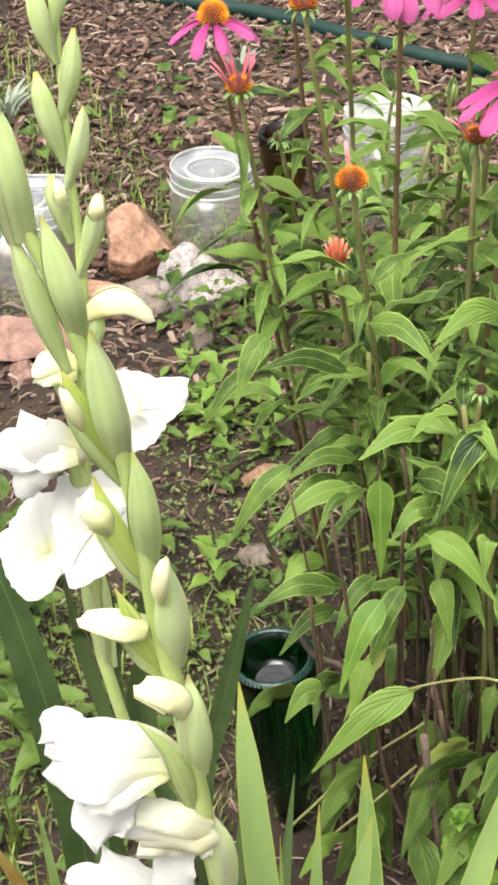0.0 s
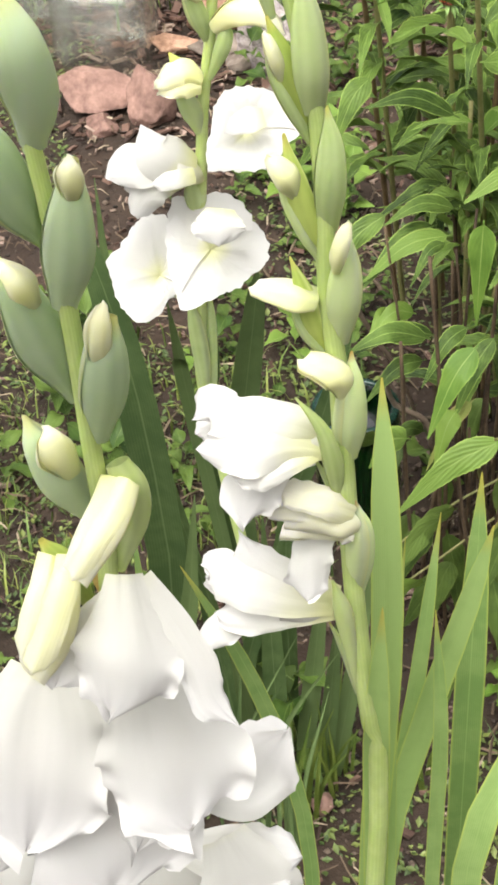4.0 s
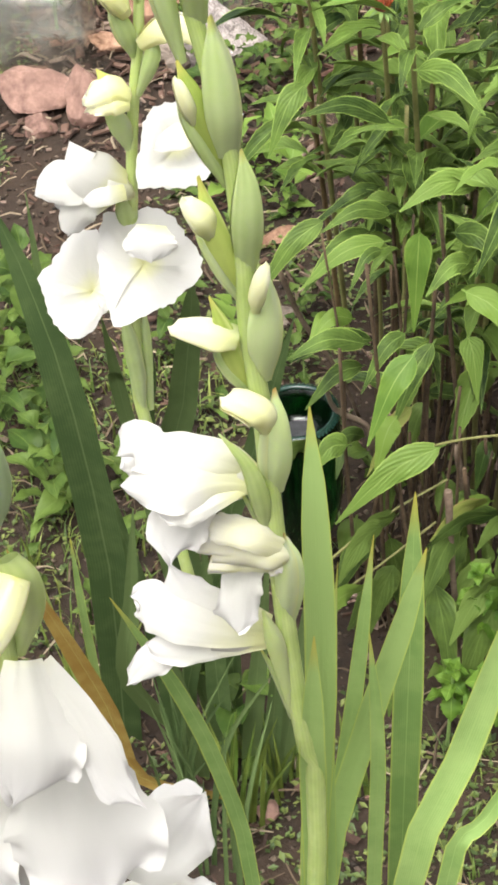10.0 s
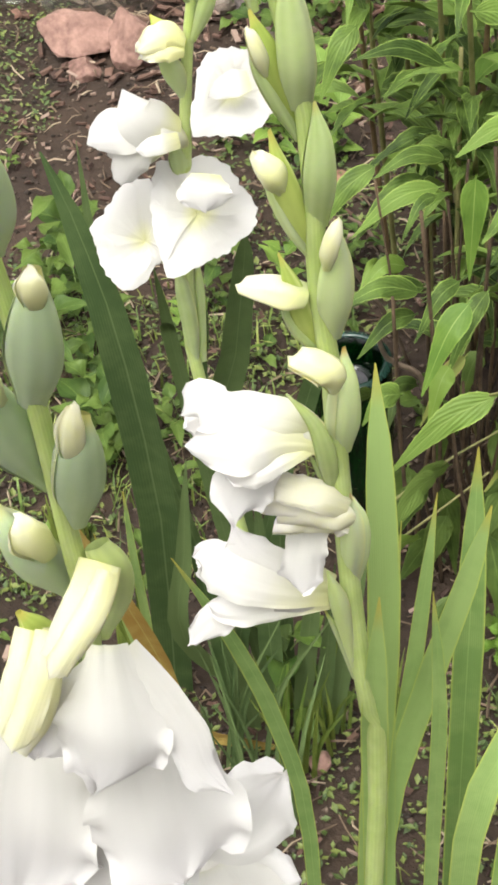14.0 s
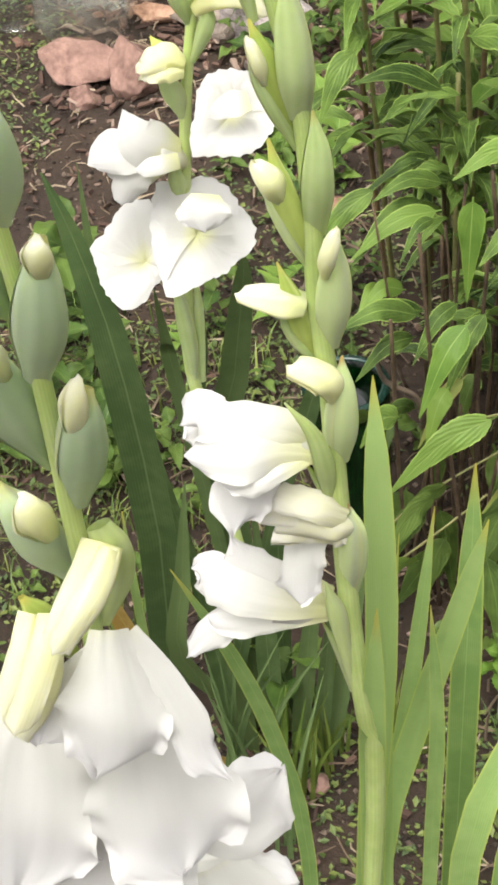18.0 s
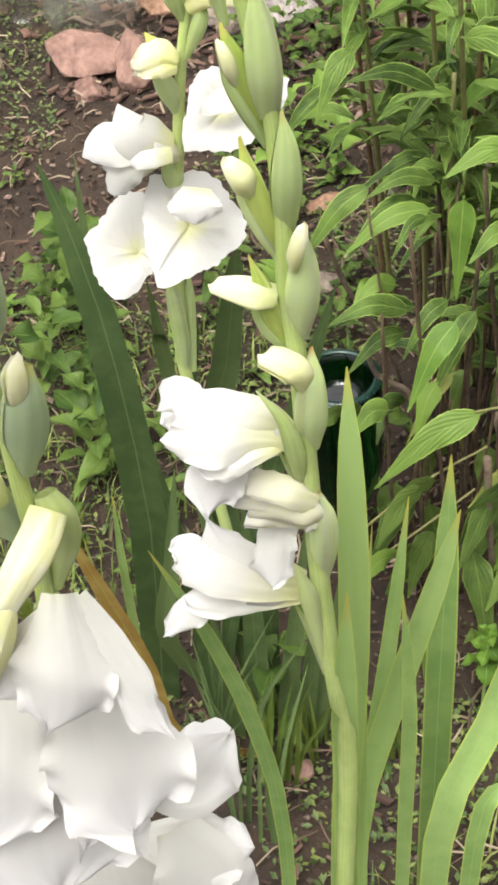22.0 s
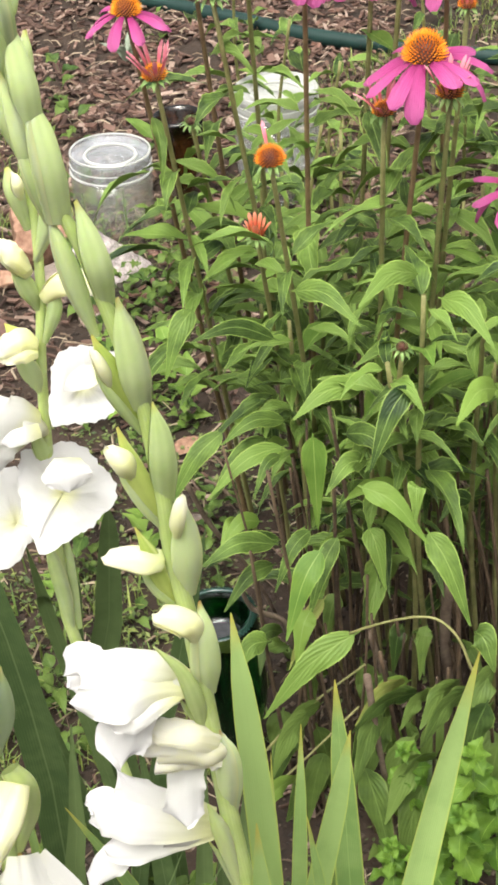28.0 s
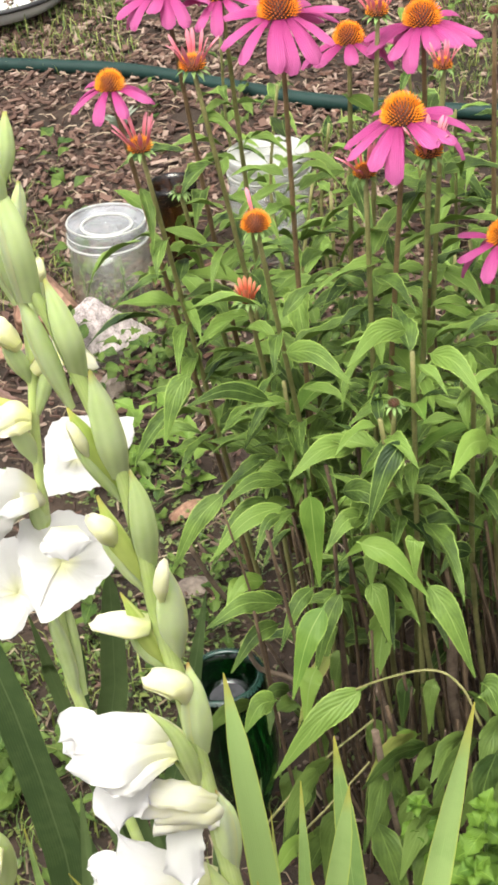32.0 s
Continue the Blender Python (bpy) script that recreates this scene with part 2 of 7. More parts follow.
M_SWORD = leafy("sword_leaf", (0.20, 0.325, 0.095), (0.345, 0.485, 0.165), (0.33, 0.47, 0.155), thin=0.28, stripes=5.0, veins=3.0, tip=(0.90, (0.48, 0.42, 0.08)), relief=0.14, edge=(0.48, 0.56, 0.13))
# sword leaf darkened in its colour for the shade round the rear spike
M_SWORD_SHADE = leafy("shaded_sword_leaf", (0.058, 0.098, 0.034), (0.120, 0.172, 0.064), (0.15, 0.205, 0.085), thin=0.2, stripes=5.0, veins=3.0, relief=0.1)
M_DRY = leafy("dying_leaf", (0.33, 0.20, 0.05), (0.58, 0.47, 0.15), (0.48, 0.42, 0.14), thin=0.2, stripes=5.0, veins=3.0)
M_LEAF = leafy("coneflower_leaf", (0.016, 0.036, 0.009), (0.142, 0.226, 0.044), (0.255, 0.355, 0.10), thin=0.16, veins=6.0, relief=0.34, edge=(0.27, 0.38, 0.085))
# the coneflower leaf again, its green darkened to hold the clump's shade
M_LEAF_SHADE = leafy("shaded_leaf", (0.024, 0.046, 0.010), (0.098, 0.150, 0.032), (0.13, 0.19, 0.05), thin=0.10, veins=6.0, relief=0.20, edge=(0.12, 0.17, 0.04))
M_SERE = leafy("withered_leaf", (0.07, 0.09, 0.02), (0.20, 0.23, 0.055), (0.28, 0.30, 0.10), thin=0.15, veins=6.0, relief=0.22, edge=(0.30, 0.22, 0.09))
M_LEAF_Y = leafy("pale_leaf", (0.10, 0.185, 0.030), (0.19, 0.295, 0.055), (0.28, 0.38, 0.11), thin=0.28, veins=6.0, relief=0.13, edge=(0.21, 0.32, 0.06))
M_MINT = leafy("mint_leaf", (0.048, 0.112, 0.012), (0.112, 0.200, 0.024), (0.20, 0.31, 0.055), thin=0.2, veins=8.0, relief=0.24)
M_WEED = leafy("weed_leaf", (0.036, 0.074, 0.014), (0.112, 0.172, 0.034), (0.14, 0.20, 0.05), thin=0.25, veins=4.0, relief=0.18)
M_GRASS = leafy("grass_blade", (0.068, 0.120, 0.020), (0.204, 0.256, 0.052), (0.212, 0.272, 0.069), thin=0.25, stripes=3.0)
M_CSTEM = plain("coneflower_stem", (0.13, 0.135, 0.045), (0.27, 0.25, 0.10), 50, 0.6, 0.3)
M_CSTEM_B = plain("brown_flower_stem", (0.12, 0.075, 0.040), (0.25, 0.165, 0.085), 60, 0.6, 0.3)
M_CONE = plain("orange_cone", (0.66, 0.16, 0.008), (0.90, 0.36, 0.015), 300, 0.55, 0.2)
M_CONE_D = plain("dark_cone_core", (0.035, 0.010, 0.006), (0.10, 0.028, 0.010), 300, 0.7, 0.3)
M_CALYX = plain("flower_calyx", (0.11, 0.19, 0.05), (0.20, 0.30, 0.09), 200, 0.6, 0.2)
M_SOIL = plain("garden_soil", (0.007, 0.0048, 0.0034), (0.046, 0.029, 0.019), 11, 0.95, 1.0, fine=130, step=0.006)
M_CHIP = plain("bark_chip", (0.055, 0.028, 0.020), (0.21, 0.115, 0.082), 30, 0.9, 0.6, fine=260)
M_OLD = plain("old_brown_stem", (0.035, 0.022, 0.013), (0.13, 0.085, 0.050), 40, 0.85, 0.6)
M_TWIG = plain("dry_twig", (0.08, 0.052, 0.036), (0.24, 0.18, 0.13), 40, 0.85, 0.6)
M_GRANITE = plain("pale_granite", (0.05, 0.04, 0.038), (0.50, 0.43, 0.41), 80, 0.85, 1.0, fine=320, step=0.005)
M_CORAL = plain("coral_sandstone", (0.17, 0.085, 0.055), (0.46, 0.28, 0.19), 34, 0.9, 0.8, fine=150, step=0.005)
M_PINKROCK = plain("pink_rock", (0.12, 0.066, 0.052), (0.34, 0.205, 0.165), 30, 0.9, 0.7, fine=140, step=0.004)
M_GREYROCK = plain("grey_rock", (0.11, 0.085, 0.07), (0.33, 0.27, 0.22), 30, 0.9, 0.7, fine=160, step=0.004)
def thin_glass(name, tint, mist, film=(0.75, 0.77, 0.76)):
    """A thin clear wall: it lets the view through, shines at a slant and carries a little dry bloom."""
    m, n, l = material(name)
    p = n["Principled BSDF"]
    p.inputs["Base Color"].default_value = (*film, 1)
    p.inputs["Roughness"].default_value = 0.6
    clear = n.new("ShaderNodeBsdfTransparent")
    clear.inputs["Color"].default_value = (*tint, 1)
    gl = n.new("ShaderNodeBsdfGlossy")
    gl.inputs["Roughness"].default_value = 0.04
    lw = n.new("ShaderNodeLayerWeight")
    pw = n.new("ShaderNodeMath")
    pw.operation = "POWER"
    pw.inputs[1].default_value = 4.0
    l.new(lw.outputs["Facing"], pw.inputs[0])
    fr = n.new("ShaderNodeMapRange")
    fr.inputs["To Min"].default_value, fr.inputs["To Max"].default_value = 0.05, 0.75
    l.new(pw.outputs[0], fr.inputs["Value"])
    shine = n.new("ShaderNodeMixShader")
    l.new(fr.outputs[0], shine.inputs["Fac"])
    l.new(clear.outputs[0], shine.inputs[1])
    l.new(gl.outputs[0], shine.inputs[2])
    nz = noise_node(n, l, n.new("ShaderNodeTexCoord").outputs["Object"], 26.0, 5.0)
    mr = n.new("ShaderNodeMapRange")
    mr.inputs["From Min"].default_value, mr.inputs["From Max"].default_value = 0.35, 0.75
    mr.inputs["To Min"].default_value, mr.inputs["To Max"].default_value = mist * 0.2, mist
    l.new(nz.outputs["Fac"], mr.inputs["Value"])
    ms = n.new("ShaderNodeMixShader")
    l.new(mr.outputs[0], ms.inputs["Fac"])
    l.new(shine.outputs[0], ms.inputs[1])
    l.new(p.outputs[0], ms.inputs[2])
    l.new(ms.outputs[0], n["Material Output"].inputs["Surface"])
    return m


M_MIST = thin_glass("clear_jar_glass", (0.955, 0.97, 0.955), 0.13, (0.46, 0.44, 0.39))
M_HAZE = thin_glass("hazy_jar_glass", (0.965, 0.98, 0.97), 0.20)
# the pale film also paints in sky light refracted by the thick base
M_BASE = thin_glass("thick_base_glass", (0.90, 0.925, 0.93), 0.26, (0.62, 0.62, 0.66))
# the milky jar's own foot, and white glints painted on the base ribs
M_RIM = plain("milky_foot_and_glints", (0.30, 0.30, 0.28), (0.44, 0.44, 0.41), 40, 0.3, 0.1)
M_PUNT = plain("grey_punt", (0.015, 0.017, 0.018), (0.06, 0.06, 0.065), 120, 0.7, 0.4, spec=0.2)
M_GREEN = glass("dark_green_glass", (0.010, 0.10, 0.035), 0.05)
M_AMBER = glass("brown_glass", (0.10, 0.05, 0.012), 0.06)
M_HOSE = plain("green_hose", (0.003, 0.016, 0.013), (0.009, 0.030, 0.025), 30, 0.55, 0.2, spec=0.25)
M_ENAMEL = plain("white_enamel", (0.62, 0.62, 0.60), (0.80, 0.80, 0.78), 12, 0.35, 0.05)
M_BLACK = plain("black_rim", (0.012, 0.012, 0.014), (0.03, 0.03, 0.03), 30, 0.5, 0.1)


# ---- mesh helpers ----
def mesh_of(name, verts, faces, mat, uvs=None, smooth=True):
    me = bpy.data.meshes.new(name)
    me.from_pydata([tuple(v) for v in verts], [], faces)
    me.materials.append(mat)
    if uvs is not None:
        layer = me.uv_layers.new(name="UVMap")
        flat = np.array([uvs[i] for f in faces for i in f], dtype=np.float32).ravel()
        layer.data.foreach_set("uv", flat)
    me.polygons.foreach_set("use_smooth", [smooth] * len(me.polygons))
    me.update()
    return me


def piece(name, me, parent=None, m=None, label=""):
    ob = new(name, me)
    if parent:
        ob.parent = parent
    if m is not None:
        ob.matrix_basis = m
    if label:
        ob["label"] = label
    return ob


def spline(points, n):
    """n + 1 places along a smooth curve through the points."""
    p = [Vector(q) for q in points]
    p = [p[0] * 2 - p[1]] + p + [p[-1] * 2 - p[-2]]
    out = []
    for k in range(n + 1):
        s = k / n * (len(p) - 3)
        i = min(int(s), len(p) - 4)
        t = s - i
        a, b, c, d = p[i], p[i + 1], p[i + 2], p[i + 3]
        out.append(0.5 * (2 * b + (c - a) * t + (2 * a - 5 * b + 4 * c - d) * t * t + (3 * b - a - 3 * c + d) * t ** 3))
    return out


def grid_faces(rows, cols, closed=False):
    out = []
    for i in range(rows - 1):
        for j in range(cols if closed else cols - 1):
            k = (j + 1) % cols
            out.append((i * cols + j, i * cols + k, (i + 1) * cols + k, (i + 1) * cols + j))
    return out


def loft(name, points, radii, mat, sides=8, flat=1.0, side_dir=(1, 0, 0), rough=0.0, cap=True):
    """A rounded body along a line of places; flat squeezes it along the view of side_dir's normal."""
    verts, uvs = [], []
    n = len(points)
    for i, (p, r) in enumerate(zip(points, radii)):
        t = (points[min(i + 1, n - 1)] - points[max(i - 1, 0)]).normalized()
        s = Vector(side_dir) - t * t.dot(Vector(side_dir))
        s = s.normalized() if s.length > 1e-4 else t.orthogonal().normalized()
        u = t.cross(s)
        for j in range(sides):
            a = 2 * math.pi * j / sides
            k = r * (1 + rough * random.uniform(-1, 1))
            verts.append(p + s * (k * math.cos(a)) + u * (k * flat * math.sin(a)))
            uvs.append((0.5 + 0.5 * math.sin(a / 2), i / (n - 1)))
    faces = grid_faces(n, sides, True)
    if cap:
        faces += [tuple(range(sides))[::-1], tuple(range((n - 1) * sides, n * sides))]
    return mesh_of(name, verts, faces, mat, uvs)


def blade(name, points, widths, mat, facing=(0, -1, 0.3), fold=0.25, twist=0.0, rows=12):
    """A long sword-shaped leaf: folded along its middle, with a tapering tip."""
    line = spline(points, rows)
    verts, uvs = [], []
    for i, p in enumerate(line):
        s = i / rows
        t = (line[min(i + 1, rows)] - line[max(i - 1, 0)]).normalized()
        k = s * (len(widths) - 1)
        a = min(int(k), len(widths) - 2)
        w = widths[a] + (widths[a + 1] - widths[a]) * (k - a)
        f = Vector(facing) - t * t.dot(Vector(facing))
        f.normalize()
        f = Matrix.Rotation(twist * s, 3, t) @ f
        side = t.cross(f)
        for u in (-1, -0.5, 0, 0.5, 1):
            wav = 0.03 * w * math.sin(9 * s + 4 * u)
            verts.append(p + side * (u * w / 2) + f * (-fold * w * (1 - abs(u)) + wav))
            uvs.append((0.5 + u / 2, s))
    return mesh_of(name, verts, grid_faces(rows + 1, 5), mat, uvs)


def leaf_mesh(name, length, width, mat, droop=0.5, fold=0.2, teeth=0.0, rows=9, seed=0, point=1.0, wave=0.1, stalk=0.08):
    """A leaf from the origin along +x, its face up, that arches down by droop."""
    rng = random.Random(seed)
    verts, uvs = [], []
    ph = rng.uniform(0, 6)
    for i in range(rows + 1):
        s = i / rows
        ang = -droop * s + 0.12
        x = length * (math.sin(droop * s) / droop if droop > 1e-3 else s)
        z = -length * (1 - math.cos(droop * s)) / max(droop, 1e-3) + 0.12 * length * s
        if s < stalk:
            w = 0.05 * width
        else:
            q = (s - stalk) / (1 - stalk)
            w = width * (math.sin(math.pi * q ** 0.66) * (1 - 0.5 * point * q) * 1.25 + 0.03 * (1 - q))
        w *= 1 + (teeth * (1 if i % 2 else -1) if 0 < i < rows else 0)
        for u in (-1, -0.55, 0, 0.55, 1):
            up = fold * w * abs(u) + wave * w * math.sin(ph + 11 * s + (2 if u > 0 else 0)) * abs(u)
            verts.append((x + up * math.sin(-ang) * 0.5, u * w / 2, z + up))
            uvs.append((0.5 + u / 2, s))
    return mesh_of(name, verts, grid_faces(rows + 1, 5), mat, uvs)


def aim(place, way, up=(0, 0, 1), size=1.0, roll=0.0):
    """The pose that turns +x along way and +z towards up."""
    x = Vector(way).normalized()
    z = Vector(up) - x * x.dot(Vector(up))
    z = z.normalized() if z.length > 1e-4 else x.orthogonal().normalized()
    y = z.cross(x)
    m = Matrix((x, y, z)).transposed().to_4x4() @ Matrix.Rotation(roll, 4, "X")
    return Matrix.Translation(place) @ m @ Matrix.Diagonal((size, size, size, 1))


def lathe(name, profile, mat, sides=40, squash=1.0, lumps=0.0):
    """A turned body from (radius, height) pairs."""
    verts = []
    for r, z in profile:
        for j in range(sides):
            a = 2 * math.pi * j / sides
            q = r * (abs(math.cos(a)) ** 7 + abs(math.sin(a)) ** 7) ** (-(1 - squash) / 7) if squash < 1 else r
            verts.append((q * math.cos(a), q * math.sin(a), z))
    return mesh_of(name, verts, grid_faces(len(profile), sides, True), mat)


def thing(name, label, category, place=(0, 0, 0), group="", kind=""):
    e = new(name)
    e.location = place
    return tagged(e, label, category, group, kind)


def ground_z(x, y):
    rise = 0.09 * max(y - 1.35, 0.0) if y < 6 else 0.4185
    return rise + 0.012 * noise.noise(Vector((x * 4, y * 4, 0))) + 0.006 * noise.noise(Vector((x * 17, y * 17, 3)))


# ---- the ground ----
def ground_sheet():
    xs = sorted(set([-400, -60, -12, -5, -3] + [round(-2 + 0.03 * i, 3) for i in range(134)] + [3, 5, 12, 60, 400]))
    ys = sorted(set([-400, -60, -10, -3, -1] + [round(-0.2 + 0.03 * i, 3) for i in range(174)] + [6, 9, 15, 60, 400]))
    verts = [(x, y, ground_z(x, y) if abs(x) < 3 and -1 < y < 6 else (0.4 if y > 6 else 0.09 * max(min(y, 6) - 1.35, 0))) for y in ys for x in xs]
    me = mesh_of("ground", verts, grid_faces(len(ys), len(xs)), M_SOIL)
    ob = new("ground", me)
    return tagged(ob, "dark brown garden soil with mulch and weeds", "ground", kind="structure")


ground = ground_sheet()


# ---- gladioli ----
def tepal_mesh(name, mat, length, width, radius, flare, seed, frill=0.1, curl=0.0, rows=22, cols=17):
    """One petal: it rises along +x as part of a tube and then opens away from the axis towards +z."""
    rng = random.Random(seed)
    verts, uvs = [], []
    p1, p2, p3 = rng.uniform(0, 6), rng.uniform(0, 6), rng.uniform(0, 6)
    x, z, ang, last = 0.0, radius * 0.5, 0.26, 0.0
    keel = rng.uniform(0.02, 0.06)
    for i in range(rows):
        s = math.sin(math.pi / 2 * i / (rows - 1))
        d, last = s - last, s
        ang += (flare * (0.25 + 1.9 * s * s) + curl * 4 * s ** 5) * d
        x += d * length * math.cos(ang)
        z = max(z + d * length * math.sin(ang), 0.0008)
        top = max(0.0, (s - 0.58) / 0.42)
        w = width * (0.34 + 0.66 * math.sin(math.pi / 2 * min(1, s / 0.60)) ** 1.4) * math.sqrt(max(0.01, 1 - top ** 2.3))
        phi = min(w / 2 / z, 1.3) * (1 - 0.4 * s)
        for j in range(cols):
            u = -1 + 2 * j / (cols - 1)
            e = abs(u)
            q = phi * u
            out = Vector((0, math.sin(q), math.cos(q)))
            side = Vector((0, math.cos(q), -math.sin(q)))
            nor = Vector((-math.sin(ang), 0, 0)) + out * math.cos(ang)
            tang = Vector((math.cos(ang), 0, 0)) + out * math.sin(ang)
            wav = e ** 1.6 * (math.sin(p1 + 6 * s + 2.0 * u) + 0.55 * math.sin(p2 + 13 * s + 1.5 * u)) + 0.45 * s * math.sin(p3 + 4 * u)
            ruf = frill * width * s ** 1.5 * wav
            end = 0.035 * width * (math.sin(p2 + 4 * u) + 0.5 * math.sin(p1 + 9 * u)) * s ** 4
            spare = (w / 2 - phi * z) * u
            verts.append(Vector((x, 0, 0)) + out * z + side * spare + nor * (ruf - keel * width * s * math.exp(-18 * u * u)) + tang * end)
            uvs.append((j / (cols - 1), s))
    return mesh_of(name, verts, grid_faces(rows, cols), mat, uvs)


def flower(parent, foot, mouth, size, bias, up=(0, 0, 1), seed=1, mat=None, spread=1.0, label="", frill=0.09, tube=0.17, lens=None):
    """A trumpet of six petals in two rings, from its foot towards its mouth.
    bias: how far each petal opens, in radians, from the upper one round; lens: their lengths."""
    mat = mat or M_WHITE
    f = piece("flower", None, parent, aim(foot, Vector(mouth) - Vector(foot), up), label)
    rng = random.Random(seed)
    lens = lens or (1, 1, 1, 1, 1, 1)
    for k in range(6):
        ring = k % 2
        a = math.radians(60 * k) + rng.uniform(-0.12, 0.12)
        wd = size * (0.82 if ring == 0 else 0.72) * spread
        me = tepal_mesh("petal", mat, size * lens[k] * rng.uniform(0.96, 1.04), wd, size * (tube + 0.02 * ring), bias[k] * rng.uniform(0.9, 1.1), seed * 10 + k, frill * rng.uniform(0.8, 1.3), rng.uniform(-0.2, 0.5))
        piece("petal", me, f, Matrix.Rotation(a, 4, "X"))
    for k in range(3):
        fil = loft("stamen", [Vector((size * 0.1 * i, 0.0012 * i * math.cos(2.1 * k), 0.0012 * i * math.sin(2.1 * k) + 0.001 * i)) for i in range(6)], [0.0007] * 5 + [0.0016], M_CREAM, 6)
        piece("stamen", fil, f)
    return f


def open_petal(parent, points, width, seed, facing=(0, -1, 0.3), cup=-0.16, frill=0.075, mat=None, blunt=2.8, foot=0.34, full=0.70, pale=0.0, flip=0.22):
    """One broad ruffled petal laid along a bent middle line, from its foot to its tip."""
    rng = random.Random(seed)
    line = spline([Vector(p) for p in points], 22)
    p1, p2, p3 = rng.uniform(0, 6), rng.uniform(0, 6), rng.uniform(0, 6)
    verts, uvs, cols = [], [], 17
    for i in range(23):
        s = math.sin(math.pi / 2 * i / 22)
        k = s * 22
        j0 = min(int(k), 21)
        p = line[j0] + (line[j0 + 1] - line[j0]) * (k - j0)
        t = (line[min(j0 + 2, 22)] - line[max(j0 - 1, 0)]).normalized()
        side = t.cross(Vector(facing)).normalized()
        nor = side.cross(t)
        top = max(0.0, (s - full) / (1 - full))
        w = width * (foot + (1 - foot) * math.sin(math.pi / 2 * min(1, s / full)) ** 1.3) * math.sqrt(max(0.22, 1 - top ** blunt))
        for j in range(cols):
            u = -1 + 2 * j / (cols - 1)
            e = abs(u)
            wav = e ** 1.6 * (math.sin(p1 + 6.5 * s + 1.9 * u) + 0.6 * math.sin(p2 + 14 * s + 2.4 * u)) + 0.5 * s * s * math.sin(p3 + 5.5 * u)
            end = 0.030 * width * (math.sin(p2 + 4 * u) + 0.6 * math.sin(p1 + 9 * u)) * s ** 4
            edge = 1 + 0.075 * math.sin(p3 + 10 * s + 3 * (u > 0)) * e * s + 0.035 * math.sin(p1 + 27 * s + 2 * (u > 0)) * e * s
            lip = flip * width * s ** 3
            keel = 0.03 * width * math.exp(-30 * u * u) * s * (1 - s ** 3)
            end -= 0.13 * width * s ** 7 * e ** 2.2
            verts.append(p + side * (w / 2 * u * edge) + nor * (0.6 * cup * w * u * u + frill * width * s ** 1.2 * wav * (w / width) ** 0.6 + lip - keel + 0.085 * w * s * noise.noise(Vector((u * 2.0, s * 3.2, seed * 1.7))) + 0.03 * w * noise.noise(Vector((u * 5.0, s * 7.0, seed * 0.9)))) + t * end)
            uvs.append((j / (cols - 1), pale + (1 - pale) * s))
    return piece("petal", mesh_of("petal", verts, grid_faces(23, cols), mat or M_WHITE, uvs), parent)


def cream_bud(parent, foot, tip, width, seed=1, label="rolled cream-white flower bud", name="bud"):
    """Petals still rolled into a scroll, with a lip at the open end."""
    a, b = Vector(foot), Vector(tip)
    ax = (b - a).normalized()
    s = ax.orthogonal().normalized()
    u = ax.cross(s)
    rng = random.Random(seed)
    verts, uvs = [], []
    rows, cols, closed = 15, 37, width < 0.009
    for i in range(rows):
        k = i / (rows - 1)
        r = width / 2 * (0.15 + 0.85 * math.sin(math.pi * min(1, 0.12 + 0.50 * k) ** 0.8)) * (0.10 if i == 0 else 0.62 if i == 1 else 0.88 if i == 2 else 1.0)
        r *= math.sqrt(max(0.02, 1 - (max(0, k - 0.55) / 0.45) ** 2.4)) if closed else 1 - 0.16 * k * k
        for j in range(cols):
            q = j / (cols - 1)
            ang = q * 2 * math.pi * 1.45 + seed
            rr = r * (1.0 - (0.35 if closed else 0.75) * q)
            rr *= 1 + 0.07 * math.sin(3 * ang + 5 * k) * k + 0.05 * math.sin(7 * ang - 4 * k) * k
            if not closed:
                rr *= 1 + 0.10 * noise.noise(Vector((2 * math.cos(ang), 2 * math.sin(ang), 3 * k + seed))) + 0.22 * max(0, k - 0.85) / 0.15 * (1 - q)
            skew = 0.0 if closed else width * (0.20 * math.sin(ang * 0.7 + seed) + 0.10 * math.sin(3 * ang + seed) + 0.06 * math.sin(8 * ang)) * k ** 4
            verts.append(a + (b - a) * k + ax * skew + s * (rr * math.cos(ang)) + u * (rr * math.sin(ang)))
            uvs.append((q, 0.15 + 0.85 * k))
    return piece(name, mesh_of(name, verts, grid_faces(rows, cols), M_CREAM if name == "petal" else M_BUD, uvs), parent, None, label)


def stem(parent, points, r0, r1, mat=None, name="stem", n=28):
    line = spline(points, n)
    return piece(name, loft(name, line, [r0 + (r1 - r0) * i / n for i in range(n + 1)], mat or M_STEM, 10), parent)


def leaf_blade(parent, points, widths, mat=None, facing=(0, -1, 0.3), fold=0.12, twist=0.0, name="leaf", label=""):
    return piece(name, blade(name, points, widths, mat or M_SWORD, facing, fold, twist), parent, None, label)


def along(values, n):
    """n + 1 smoothly eased values through the given ones."""
    out = []
    for k in range(n + 1):
        q = k / n * (len(values) - 1)
        i = min(int(q), len(values) - 2)
        f = q - i
        a, b = values[i], values[i + 1]
        p, c = values[max(i - 1, 0)], values[min(i + 2, len(values) - 1)]
        w = 0.5 * (2 * a + (b - p) * f + (2 * p - 5 * a + 4 * b - c) * f * f + (3 * a - p - 3 * b + c) * f ** 3)
        out.append(min(max(w, 0.85 * min(a, b)), 1.12 * max(a, b)))
    return out


